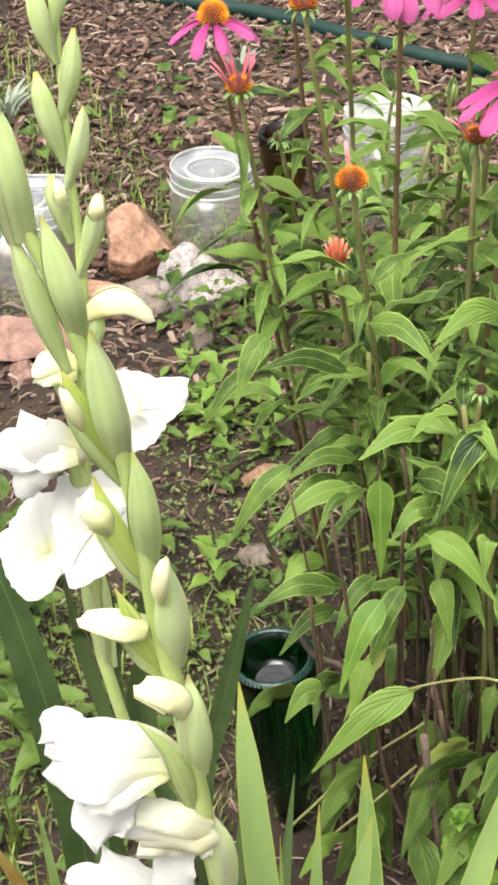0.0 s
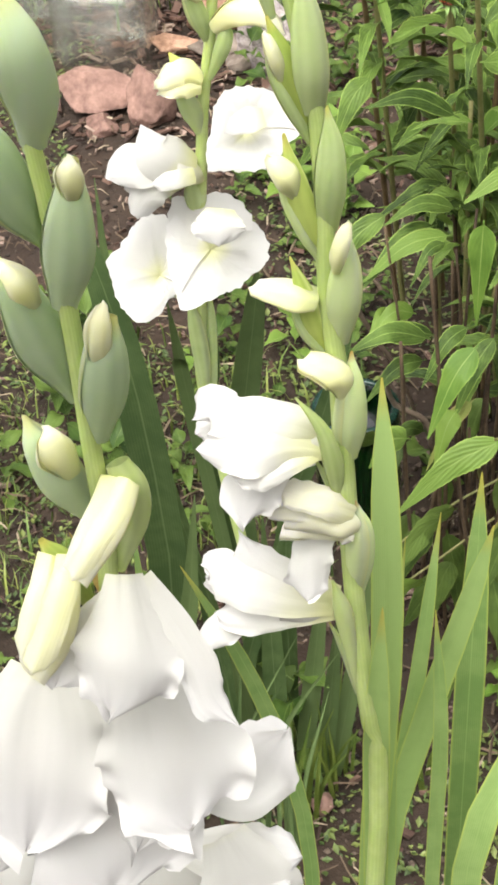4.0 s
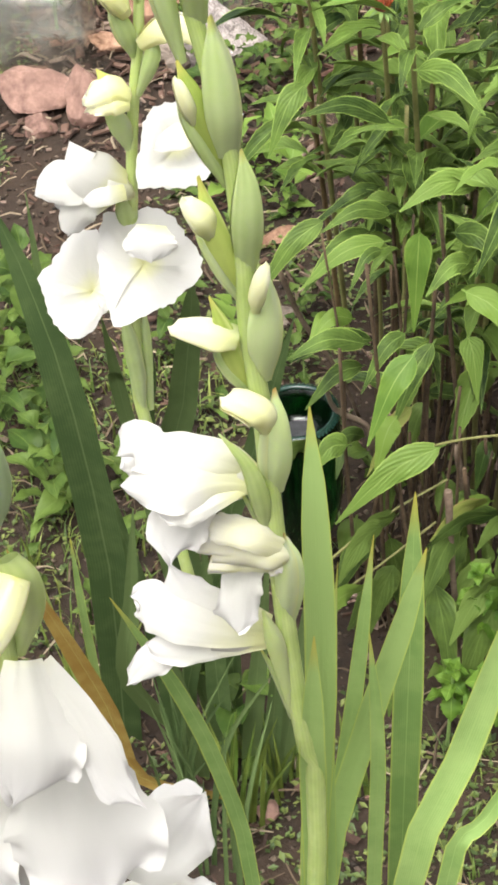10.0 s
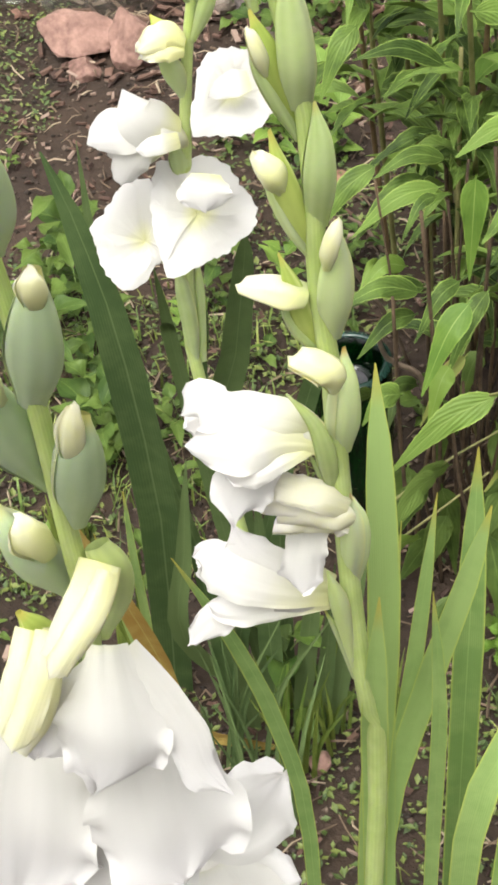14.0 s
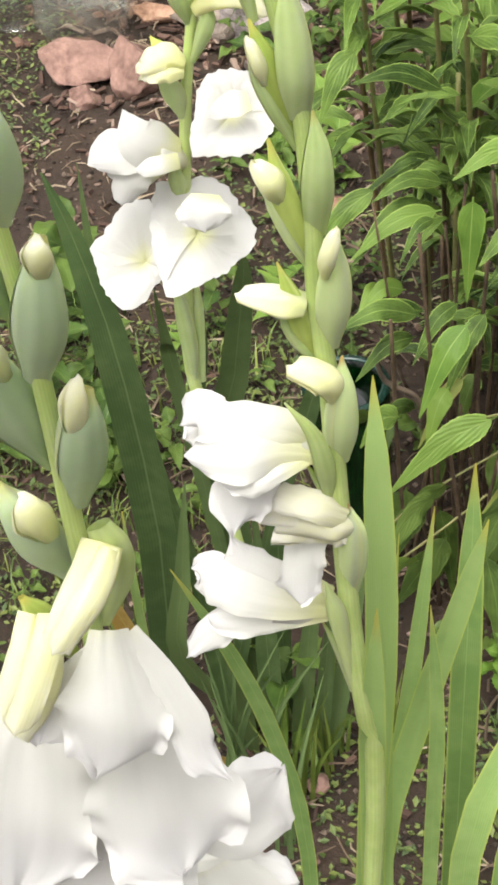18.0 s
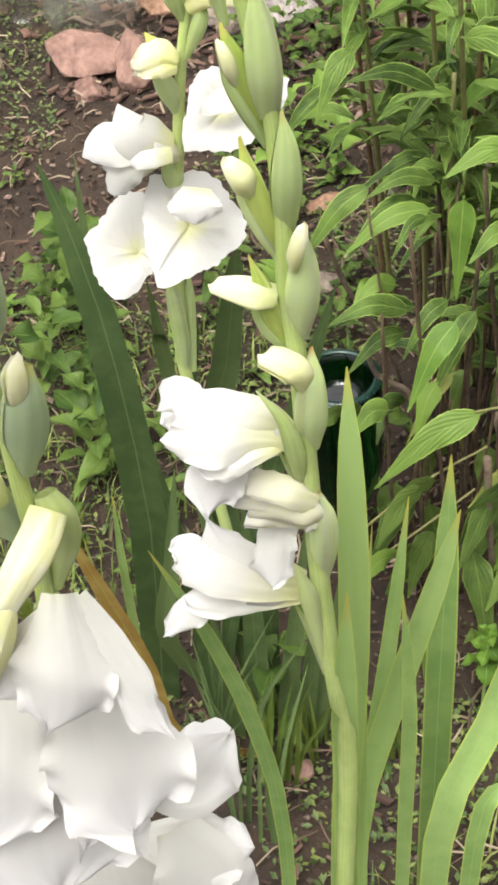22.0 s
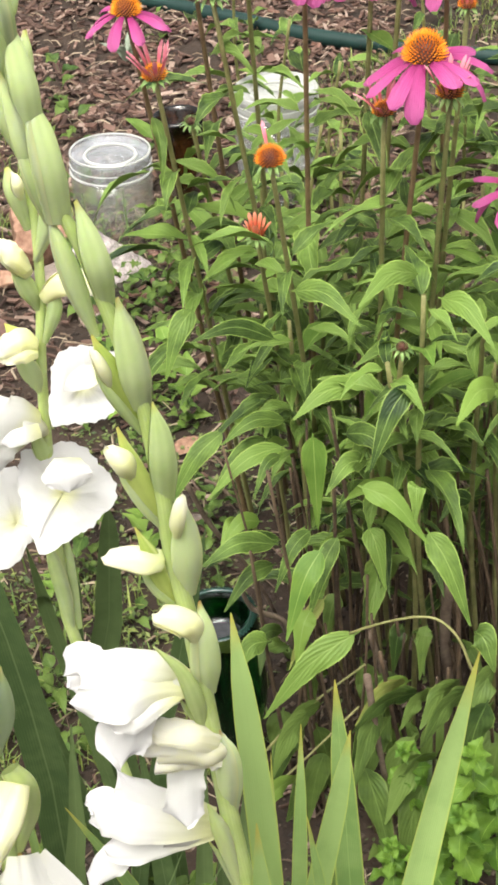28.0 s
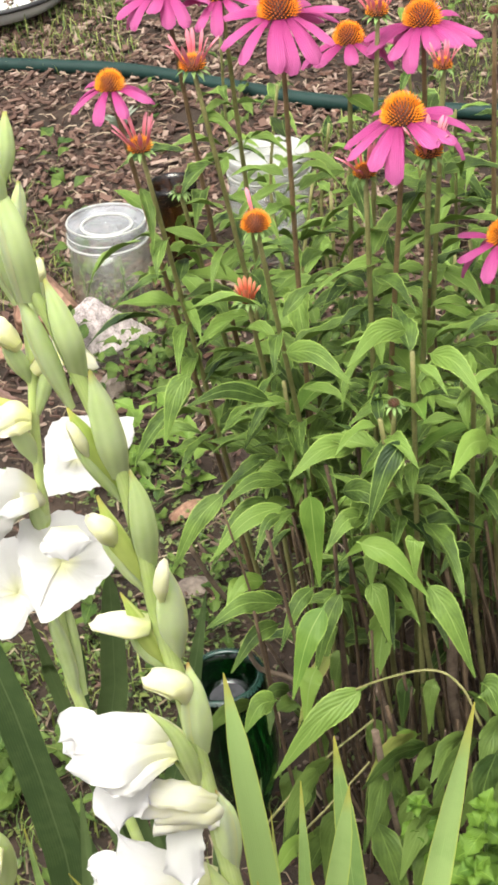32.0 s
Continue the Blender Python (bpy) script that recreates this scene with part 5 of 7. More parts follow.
# white flowers of the nearest spike
bloom = piece("flower", None, glad_c)
tepal(bloom, [(0.1239, 0.4689, 0.9653, 0.0018, 0.0018), (0.1177, 0.4641, 0.9559, 0.0050, 0.0048), (0.1130, 0.4610, 0.9472, 0.0054, 0.0064), (0.1093, 0.4603, 0.9413, 0.0027, 0.0032)], 810, WAY_C, cup=0.14, frill=0.1, tip=1.6, pale=0.22)
tepal(bloom, [(0.1291, 0.4681, 0.9687, 0.0023, 0.0026), (0.1360, 0.4648, 0.9596, 0.0045, 0.0033), (0.1409, 0.4622, 0.9496, 0.0048, 0.0038), (0.1434, 0.4605, 0.9401, 0.0044, 0.0037), (0.1489, 0.4603, 0.9324, 0.0015, 0.0011)], 811, WAY_C, cup=0.1, frill=0.1, tip=1.6, pale=0.22)
tepal(bloom, [(0.1255, 0.4666, 0.9710, 0.0033, 0.0044), (0.1258, 0.4613, 0.9635, 0.0065, 0.0077), (0.1257, 0.4572, 0.9550, 0.0106, 0.0116), (0.1242, 0.4561, 0.9455, 0.0080, 0.0126), (0.1215, 0.4560, 0.9365, 0.0012, 0.0017)], 812, WAY_C, cup=0.16, frill=0.1, tip=1.6, pale=0.22)
bloom = piece("flower", None, glad_c)
tepal(bloom, [(0.0922, 0.4949, 0.8905, 0.0032, 0.0032), (0.0820, 0.4914, 0.8920, 0.0091, 0.0073), (0.0698, 0.4880, 0.8880, 0.0098, 0.0098), (0.0588, 0.4860, 0.8822, 0.0036, 0.0036)], 820, WAY_C, cup=0.1, frill=0.1, tip=1.6, pale=0.22)
tepal(bloom, [(0.0978, 0.4926, 0.8963, 0.0040, 0.0040), (0.1016, 0.4882, 0.8845, 0.0126, 0.0123), (0.1022, 0.4846, 0.8708, 0.0137, 0.0146), (0.1010, 0.4838, 0.8600, 0.0100, 0.0106), (0.1004, 0.4839, 0.8553, 0.0031, 0.0037)], 821, WAY_C, cup=0.14, frill=0.1, tip=1.6, pale=0.22)
tepal(bloom, [(0.0810, 0.5047, 0.8598, 0.0047, 0.0047), (0.0729, 0.4986, 0.8439, 0.0117, 0.0120), (0.0664, 0.4952, 0.8260, 0.0137, 0.0124), (0.0605, 0.4942, 0.8069, 0.0086, 0.0086)], 822, WAY_C, cup=0.14, frill=0.1, tip=1.6, pale=0.22)
bloom = piece("flower", None, glad_c)
tepal(bloom, [(0.1249, 0.5014, 0.8708, 0.0030, 0.0027), (0.1335, 0.4980, 0.8629, 0.0091, 0.0091), (0.1418, 0.4982, 0.8647, 0.0130, 0.0133), (0.1476, 0.5008, 0.8712, 0.0105, 0.0090), (0.1526, 0.5034, 0.8774, 0.0036, 0.0030)], 830, WAY_C, cup=0.06, tip=3.0, frill=0.1, pale=0.22)
tepal(bloom, [(0.1121, 0.5331, 0.7745, 0.0046, 0.0046), (0.1250, 0.5320, 0.7749, 0.0100, 0.0096), (0.1376, 0.5320, 0.7748, 0.0136, 0.0111), (0.1456, 0.5331, 0.7749, 0.0092, 0.0088), (0.1507, 0.5340, 0.7749, 0.0029, 0.0029)], 831, WAY_C, cup=0.08, tip=3.0, frill=0.1, pale=0.22)
tepal(bloom, [(0.1228, 0.4949, 0.8875, 0.0015, 0.0017), (0.1220, 0.4897, 0.8779, 0.0079, 0.0079), (0.1209, 0.4858, 0.8685, 0.0116, 0.0137), (0.1176, 0.4846, 0.8556, 0.0085, 0.0091), (0.1136, 0.4846, 0.8441, 0.0012, 0.0016)], 832, WAY_C, cup=0.16, frill=0.1, tip=1.6, pale=0.22)
bloom = piece("flower", None, glad_c)
tepal(bloom, [(0.1245, 0.4808, 0.9291, 0.0078, 0.0078), (0.1275, 0.4771, 0.9112, 0.0148, 0.0148), (0.1304, 0.4740, 0.8913, 0.0181, 0.0181), (0.1321, 0.4729, 0.8742, 0.0130, 0.0130)], 850, WAY_C, cup=0.1, frill=0.1, tip=1.6, pale=0.22)
tepal(bloom, [(0.0981, 0.4848, 0.9174, 0.0082, 0.0082), (0.0952, 0.4809, 0.9004, 0.0183, 0.0169), (0.0914, 0.4770, 0.8772, 0.0191, 0.0191), (0.0868, 0.4756, 0.8535, 0.0138, 0.0138)], 851, WAY_C, cup=0.1, frill=0.1, tip=1.6, pale=0.22)
tepal(bloom, [(0.1101, 0.4909, 0.9002, 0.0113, 0.0113), (0.1099, 0.4861, 0.8765, 0.0191, 0.0191), (0.1077, 0.4828, 0.8507, 0.0231, 0.0231), (0.1050, 0.4821, 0.8240, 0.0162, 0.0162)], 852, WAY_C, cup=0.1, frill=0.1, tip=1.6, pale=0.22)
bloom = piece("flower", None, glad_c)
tepal(bloom, [(0.1280, 0.5293, 0.7893, 0.0072, 0.0072), (0.1348, 0.5248, 0.7723, 0.0154, 0.0154), (0.1359, 0.5220, 0.7506, 0.0163, 0.0175), (0.1328, 0.5215, 0.7227, 0.0079, 0.0079)], 840, WAY_C, cup=0.1, frill=0.1, tip=1.6, pale=0.22)
tepal(bloom, [(0.0773, 0.5269, 0.7950, 0.0072, 0.0072), (0.0731, 0.5212, 0.7782, 0.0178, 0.0178), (0.0680, 0.5182, 0.7526, 0.0215, 0.0215), (0.0622, 0.5159, 0.7236, 0.0121, 0.0121)], 841, WAY_C, cup=0.14, frill=0.1, tip=1.6, pale=0.22)
tepal(bloom, [(0.1015, 0.5327, 0.7774, 0.0074, 0.0074), (0.1047, 0.5274, 0.7586, 0.0175, 0.0175), (0.1063, 0.5250, 0.7336, 0.0201, 0.0201), (0.1066, 0.5221, 0.7076, 0.0102, 0.0102)], 842, WAY_C, cup=0.14, frill=0.1, tip=1.6, pale=0.22)
bloom = piece("flower", None, glad_c)
for k, (pts, w, more) in enumerate((
    ([(0.079, 0.558, 0.696), (0.061, 0.566, 0.648), (0.034, 0.589, 0.565), (-0.012, 0.647, 0.396)], 0.0382, dict(cup=-0.14, foot=0.22)),
    ([(0.080, 0.558, 0.696), (0.081, 0.562, 0.654), (0.073, 0.586, 0.568), (0.042, 0.648, 0.385)], 0.0382, dict(cup=-0.14, foot=0.22)),
    ([(0.081, 0.558, 0.697), (0.095, 0.563, 0.662), (0.106, 0.580, 0.603), (0.110, 0.619, 0.492)], 0.0364, dict(cup=-0.15, foot=0.28)),
)):
    open_petal(bloom, pts, w, 1300 + k, pale=0.14, flip=0.50, **more)
for pts, w in (
    (((0.022, 0.708, 0.246), (0.054, 0.672, 0.416), (0.076, 0.645, 0.529)), 0.012),
    (((-0.028, 0.719, 0.213), (-0.019, 0.683, 0.382), (-0.025, 0.670, 0.453)), 0.012),
):
    leaf_blade(glad_c, [(0.09, 0.56, 0.0)] + list(pts), [w * 0.7, w, w, w * 0.85, w * 0.5, w * 0.04])


glad_e = thing("gladiolus", "white gladiolus leaning out from the bed's edge", "flower", group="white gladioli")
stem(glad_e, [(-0.200, 1.050, 0.000), (-0.160, 1.000, 0.450), (-0.080, 0.930, 0.720), (-0.048, 0.913, 0.865)], 0.0045, 0.0025)
bloom = piece("flower", None, glad_e)
for k, (pts, w) in enumerate((
    ([(-0.048, 0.913, 0.868), (-0.037, 0.904, 0.874), (-0.025, 0.896, 0.884), (-0.016, 0.896, 0.888)], 0.022),
    ([(-0.048, 0.913, 0.867), (-0.033, 0.900, 0.875), (-0.022, 0.891, 0.878), (-0.016, 0.891, 0.874)], 0.020),
    ([(-0.048, 0.913, 0.867), (-0.043, 0.904, 0.879), (-0.039, 0.896, 0.890), (-0.042, 0.896, 0.896)], 0.022),
    ([(-0.048, 0.913, 0.867), (-0.042, 0.904, 0.866), (-0.038, 0.896, 0.866), (-0.041, 0.896, 0.861)], 0.022),
)):
    open_petal(bloom, pts, w, 900 + k)


# ---- coneflowers ----
def cone_mesh(r, h, mat, count, seed):
    """A domed head of many small spikes set in spirals."""
    verts, faces = [], []
    rings = 7
    for i in range(rings + 1):
        a = i / rings * math.pi / 2
        for j in range(14):
            b = 2 * math.pi * j / 14
            verts.append((r * 0.9 * math.cos(a) * math.cos(b), r * 0.9 * math.cos(a) * math.sin(b), h * 0.9 * math.sin(a)))
    faces = grid_faces(rings + 1, 14, True)
    dome = mesh_of("core", verts, faces, M_CONE_D)
    verts, faces = [], []
    for k in range(count):
        z = (k + 0.5) / count
        a = k * 2.39996
        q = math.sqrt(max(0.0, 1 - z * z))
        n = Vector((q * math.cos(a), q * math.sin(a), z + 0.25)).normalized()
        p = Vector((r * 0.86 * q * math.cos(a), r * 0.86 * q * math.sin(a), h * 0.88 * z))
        s = n.orthogonal().normalized()
        u = n.cross(s)
        b = len(verts)
        w = r * 0.058
        ln = r * 0.34
        for c in range(3):
            d = 2 * math.pi * c / 3
            verts.append(p + (s * math.cos(d) + u * math.sin(d)) * w)
        verts.append(p + n * ln)
        faces += [(b, b + 1, b + 3), (b + 1, b + 2, b + 3), (b + 2, b, b + 3)]
    return dome, mesh_of("bristles", verts, faces, mat, smooth=False)


CONES = {}


def ray_petal(length, width, droop, mat, seed):
    rng = random.Random(seed)
    verts, uvs = [], []
    rows = 7
    for i in range(rows + 1):
        s = i / rows
        x = length * math.sin(droop * s) / droop if abs(droop) > 1e-3 else length * s
        z = -length * (1 - math.cos(droop * s)) / droop if abs(droop) > 1e-3 else 0
        w = width * (0.45 + 0.6 * math.sin(min(1, s * 1.3) * math.pi / 2)) * (1 - max(0, (s - 0.8) / 0.2) ** 2 * 0.6)
        for j, u in enumerate((-1, -0.5, 0, 0.5, 1)):
            verts.append((x - 0.04 * length * (abs(u) > 0.9) * (i == rows), u * w / 2, z + w * 0.16 * (1 - u * u) + w * 0.05 * math.cos(u * 9) + rng.uniform(-1, 1) * 0.02 * w))
            uvs.append((0.5 + u / 2, s))
    return mesh_of("petal", verts, grid_faces(rows + 1, 5), mat, uvs)


PETALS = [ray_petal(0.043 + 0.003 * (i % 3), 0.0142, d, M_PINK, i) for i, d in enumerate((0.25, 0.60, 0.95, 0.40))]
YOUNG = [ray_petal(0.025, 0.0033, d, M_FADE, i) for i, d in enumerate((0.3, 0.6, 0.1))]
RED = [ray_petal(0.020, 0.0036, d, M_RED, i) for i, d in enumerate((0.3, 0.6, 0.1))]
CALYX_LEAF = leaf_mesh("sepal", 0.012, 0.0035, M_CALYX, 0.9, 0.2, rows=4)


def head(parent, place, kind, size=1.0, tilt=(0, 0, 1), seed=0, petals=13):
    """A flower head on its stem: 'full', 'young', 'bare' or 'green'."""
    rng = random.Random(seed)
    z = Vector(tilt).normalized()
    x = z.orthogonal().normalized()
    x = (x - z * x.dot(z)).normalized()
    m = Matrix((x, z.cross(x), z)).transposed().to_4x4()
    f = piece("flower_head", None, parent, Matrix.Translation(place) @ m @ Matrix.Diagonal((size, size, size, 1)))
    key = kind
    if key not in CONES:
        CONES[key] = {"full": lambda: cone_mesh(0.0158, 0.0195, M_CONE, 250, 1), "bare": lambda: cone_mesh(0.0115, 0.0125, M_CONE, 190, 2),
                      "young": lambda: cone_mesh(0.0095, 0.0090, M_CONE, 150, 3), "red": lambda: cone_mesh(0.0070, 0.0065, M_RED, 80, 5), "green": lambda: cone_mesh(0.0065, 0.0060, M_CALYX, 70, 4)}[kind]()
    dome, spikes = CONES[key]
    piece("core", dome, f)
    piece("bristles", spikes, f, None, "orange-tipped bristles of the cone" if kind != "green" else "green bristles of the bud")
    r = {"full": 0.0125, "bare": 0.010, "young": 0.008, "red": 0.0062, "green": 0.006}[kind]
    for k in range(10 if kind != "green" else 12):
        a = 2 * math.pi * k / 10 + rng.uniform(-0.2, 0.2)
        piece("sepal", CALYX_LEAF, f, Matrix.Rotation(a, 4, "Z") @ pose(r * 0.5, 0, -0.002, 0, rng.uniform(-10, 35), 0))
    if kind == "full":
        for k in range(petals):
            a = 2 * math.pi * k / petals + rng.uniform(-0.12, 0.12)
            piece("petal", PETALS[rng.randrange(4)], f, Matrix.Rotation(a, 4, "Z") @ pose(r * 0.85, 0, 0.000, rng.uniform(-14, 14), rng.uniform(-4, 26), 0))
    elif kind == "young":
        for k in range(12):
            a = 2 * math.pi * k / 12 + rng.uniform(-0.15, 0.15)
            piece("petal", YOUNG[rng.randrange(3)], f, Matrix.Rotation(a, 4, "Z") @ pose(r * 0.85, 0, 0, rng.uniform(-10, 10), rng.uniform(-84, -60), 0))
    elif kind == "red":
        for k in range(14):
            a = 2 * math.pi * k / 14 + rng.uniform(-0.15, 0.15)
            piece("petal", RED[k % 3], f, Matrix.Rotation(a, 4, "Z") @ pose(r * 0.9, 0, 0, rng.uniform(-10, 10), rng.uniform(-92, -74), 0) @ Matrix.Diagonal((rng.uniform(0.7, 1.0), 1, 0.8, 1)))
    elif kind == "bare" and petals:
        piece("petal", YOUNG[0], f, Matrix.Rotation(1.0, 4, "Z") @ pose(r * 0.7, 0, 0.004, 0, -60, 0))
    return f


LEAVES = [leaf_mesh("leaf", 0.094 + 0.014 * (i % 4), 0.0175 + 0.0040 * (i % 3), M_LEAF, 0.6 + 0.28 * (i % 5), 0.30, 0.05, rows=17, seed=i, wave=0.18, stalk=0.13) for i in range(10)]
PALE = [leaf_mesh("leaf", 0.092, 0.026, M_LEAF_Y, 0.5 + 0.2 * i, 0.2, 0.02, seed=i + 30) for i in range(3)]


def coneflower(top, foot, kind, size=1.0, tilt=(0, -0.1, 1), seed=0, brown=False, leaves=14, label="", petals=14, low=0.40, high=0.86, bow=0.02):
    rng = random.Random(seed)
    e = thing("coneflower", label or {"full": "pink coneflower with an orange cone on a tall stem", "young": "opening coneflower with thin upright pink petals",
              "red": "small red coneflower bud just opening", "bare": "orange coneflower cone without open petals", "green": "coneflower stem with a small green bud", "none": "leafy coneflower stem without a bloom"}[kind], "flower", group="coneflower clump")
    top, foot = Vector(top), Vector(foot)
    foot.z = ground_z(foot.x, foot.y) - 0.01
    mid = (top + foot) / 2 + Vector((rng.uniform(-bow, bow), rng.uniform(-bow, bow), 0))
    line = spline([foot, mid, top - Vector(tilt).normalized() * 0.004], 14)
    piece("stem", loft("stem", line, [0.0034 - 0.0013 * i / 14 for i in range(15)], M_CSTEM_B if brown else M_CSTEM, 7), e)
    if kind != "none":
        head(e, top, kind, size, tilt, seed, petals)
    a = rng.uniform(0, 6)
    leaves = round(leaves * 1.9)
    for k in range(leaves):
        s = low + (high - low) * (k + rng.uniform(-0.3, 0.3)) / max(leaves - 1, 1)
        s = min(max(s, 0.02), 0.9 if kind != "none" else 0.985) * 14
        i = min(int(s), 13)
        p = line[i] + (line[i + 1] - line[i]) * (s - i)
        a += 2.4 + rng.uniform(-0.4, 0.4)
        sc = (1.15 - 0.55 * s / 14) * rng.uniform(0.7, 1.15)
        way = Vector((math.cos(a), math.sin(a), rng.uniform(-0.1, 0.8)))
        me = LEAVES[rng.randrange(10)] if rng.random() > 0.06 else PALE[rng.randrange(3)]
        piece("leaf", me, e, aim(p, way, size=sc, roll=rng.uniform(-0.3, 0.3)))
    return e


def hero_leaf(parent, foot, tip, width, mat, facing=(0, -0.8, 0.6), sag=0.014, label="", fold=0.10):
    """A large leaf on a short stalk, toothed and waved along its edge."""
    a, b = Vector(foot), Vector(tip)
    line = spline([a, (a + b) / 2 + Vector((0, 0, sag)), b], 30)
    rng = random.Random(round(a.x * 9973 + b.z * 7717))
    p1, p2 = rng.uniform(0, 6), rng.uniform(0, 6)
    verts, uvs = [], []
    for i, p in enumerate(line):
        s = i / 30
        t = (line[min(i + 1, 30)] - line[max(i - 1, 0)]).normalized()
        side = t.cross(Vector(facing)).normalized()
        side = Matrix.Rotation(0.35 * math.sin(p1) * s, 3, t) @ side
        nor = side.cross(t)
        q = max(0.0, (s - 0.07) / 0.93)
        w = 0.05 * width + width * 0.86 * math.sin(math.pi * q ** 0.66) * (1 - 0.42 * q) if s > 0.07 else 0.06 * width
        w = max(w, 0.02 * width) * (1 if i > 29 else 1 + 0.02 * (1 if i % 2 else -1))
        for j in range(9):
            u = -1 + j / 4
            e = abs(u)
            wav = 0.06 * w * e ** 1.5 * (math.sin(p1 + 13 * s + (1.5 if u > 0 else 0)) + 0.5 * math.sin(p2 + 29 * s))
            verts.append(p + side * (u * w / 2) + nor * (fold * w * e - 0.10 * w * u * u + wav))
            uvs.append((j / 8, s))
    return piece("leaf", mesh_of("leaf", verts, grid_faces(31, 9), mat, uvs), parent, None, label)


hero = coneflower((0.310, 1.380, 0.794), (0.286, 1.562, 0.019), "full", 1.05, (0.0, 0.02, 1), 1, True, 13, high=0.86, petals=12)
coneflower((0.074, 1.500, 0.804), (0.120, 1.774, 0.038), "full", 0.78, (0.05, 0.02, 1), 2, True, 9, petals=9, high=0.86, bow=0.0)
coneflower((0.223, 1.450, 0.866), (0.221, 1.652, 0.027), "full", 1.05, (0, 0.02, 1), 3, True, 12, high=0.86)
coneflower((0.281, 1.550, 0.802), (0.256, 1.675, 0.029), "full", 0.85, (0, 0.02, 1), 4, False, 12, petals=10, high=0.86)
coneflower((0.343, 1.520, 0.821), (0.325, 1.684, 0.030), "full", 1.0, (0, 0.02, 1), 5, True, 12, high=0.86)
coneflower((0.392, 1.420, 0.659), (0.378, 1.629, 0.025), "full", 0.9, (0, 0.02, 1), 6, False, 12, petals=11, high=0.88)
coneflower((0.123, 1.620, 0.843), (0.170, 1.829, 0.043), "full", 0.9, (0, 0.02, 1), 7, True, 8, high=0.86)
coneflower((0.173, 1.620, 0.832), (0.198, 1.824, 0.043), "full", 0.85, (0, 0.02, 1), 8, False, 8, petals=10, high=0.86)
coneflower((0.093, 1.480, 0.755), (0.130, 1.752, 0.036), "young", 1.1, (0, -0.1, 1), 9, False, 12, high=0.86, bow=0.0)
coneflower((0.146, 1.500, 0.814), (0.216, 1.681, 0.030), "young", 1.15, (0, -0.1, 1), 10, False, 12, high=0.88, bow=0.0)
coneflower((0.277, 1.380, 0.752), (0.267, 1.582, 0.021), "young", 0.95, (0, -0.1, 1), 11, False, 13, high=0.88)
coneflower((0.327, 1.360, 0.772), (0.289, 1.519, 0.015), "young", 1.1, (0, -0.1, 1), 12, False, 13, high=0.8)
coneflower((0.304, 1.500, 0.841), (0.273, 1.701, 0.032), "young", 1.0, (0, -0.1, 1), 13, False, 12, high=0.88)
coneflower((0.352, 1.460, 0.803), (0.346, 1.634, 0.026), "young", 0.8, (0, -0.1, 1), 14, False, 12, high=0.88)
coneflower((0.186, 1.360, 0.727), (0.230, 1.641, 0.026), "bare", 1.0, (0, -0.1, 1), 15, False, 12, petals=1, high=0.86, bow=0.0)
coneflower((0.168, 1.450, 0.614), (0.198, 1.722, 0.033), "red", 1.0, (0, -0.1, 1), 16, False, 11, high=0.75, bow=0.0, label="small red coneflower bud just opening")
coneflower((0.112, 1.600, 0.659), (0.156, 1.853, 0.045), "green", 1.0, (0, 0, 1), 17, False, 9, high=0.8)
coneflower((0.281, 1.300, 0.584), (0.276, 1.513, 0.015), "green", 0.9, (0, 0, 1), 18, False, 10, high=0.85)
coneflower((0.408, 1.550, 0.813), (0.388, 1.694, 0.031), "green", 1.0, (0, 0, 1), 19, True, 12, high=0.7)
for k, (x, y, hgt) in enumerate(((0.20, 1.55, 0.5), (0.27, 1.45, 0.45), (0.32, 1.52, 0.5), (0.38, 1.46, 0.5), (0.30, 1.36, 0.36), (0.36, 1.38, 0.4), (0.42, 1.55, 0.55), (0.24, 1.66, 0.5), (0.34, 1.68, 0.52), (0.14, 1.50, 0.36), (0.26, 1.34, 0.33), (0.44, 1.40, 0.45), (0.40, 1.70, 0.55), (0.17, 1.72, 0.42))):
    if hgt > 0.41:
        coneflower((x - 0.01, y - 0.05, hgt), (x, y, 0), "none", seed=50 + k, leaves=11, high=1.0, low=0.60)
for k in range(3):
    rb = random.Random(800 + k)
    x, y, hgt = rb.uniform(0.19, 0.52), rb.uniform(1.42, 1.68), rb.uniform(0.22, 0.36)
    coneflower((x + rb.uniform(-0.03, 0.03), y - 0.03, hgt), (x, y, 0), "none", seed=800 + k, leaves=8, high=1.0, low=0.45)
for k, (x, hgt) in enumerate(((0.28, 0.58), (0.36, 0.60), (0.44, 0.60), (0.31, 0.64), (0.40, 0.66))):
    coneflower((x - 0.012, 1.29 + 0.02 * (k % 3), hgt), (x + 0.01, 1.43 + 0.03 * (k % 2), 0), "none", seed=970 + k, leaves=8, high=1.0, low=0.70)
for k in range(20):
    rb = random.Random(900 + k)
    x, y, hgt = rb.uniform(0.16, 0.75), rb.uniform(1.75, 2.6), rb.uniform(0.18, 0.42)
    coneflower((x + rb.uniform(-0.03, 0.03), y - 0.04, ground_z(x, y) + hgt), (x, y, 0), "none", seed=900 + k, leaves=9, high=1.0, low=0.15)
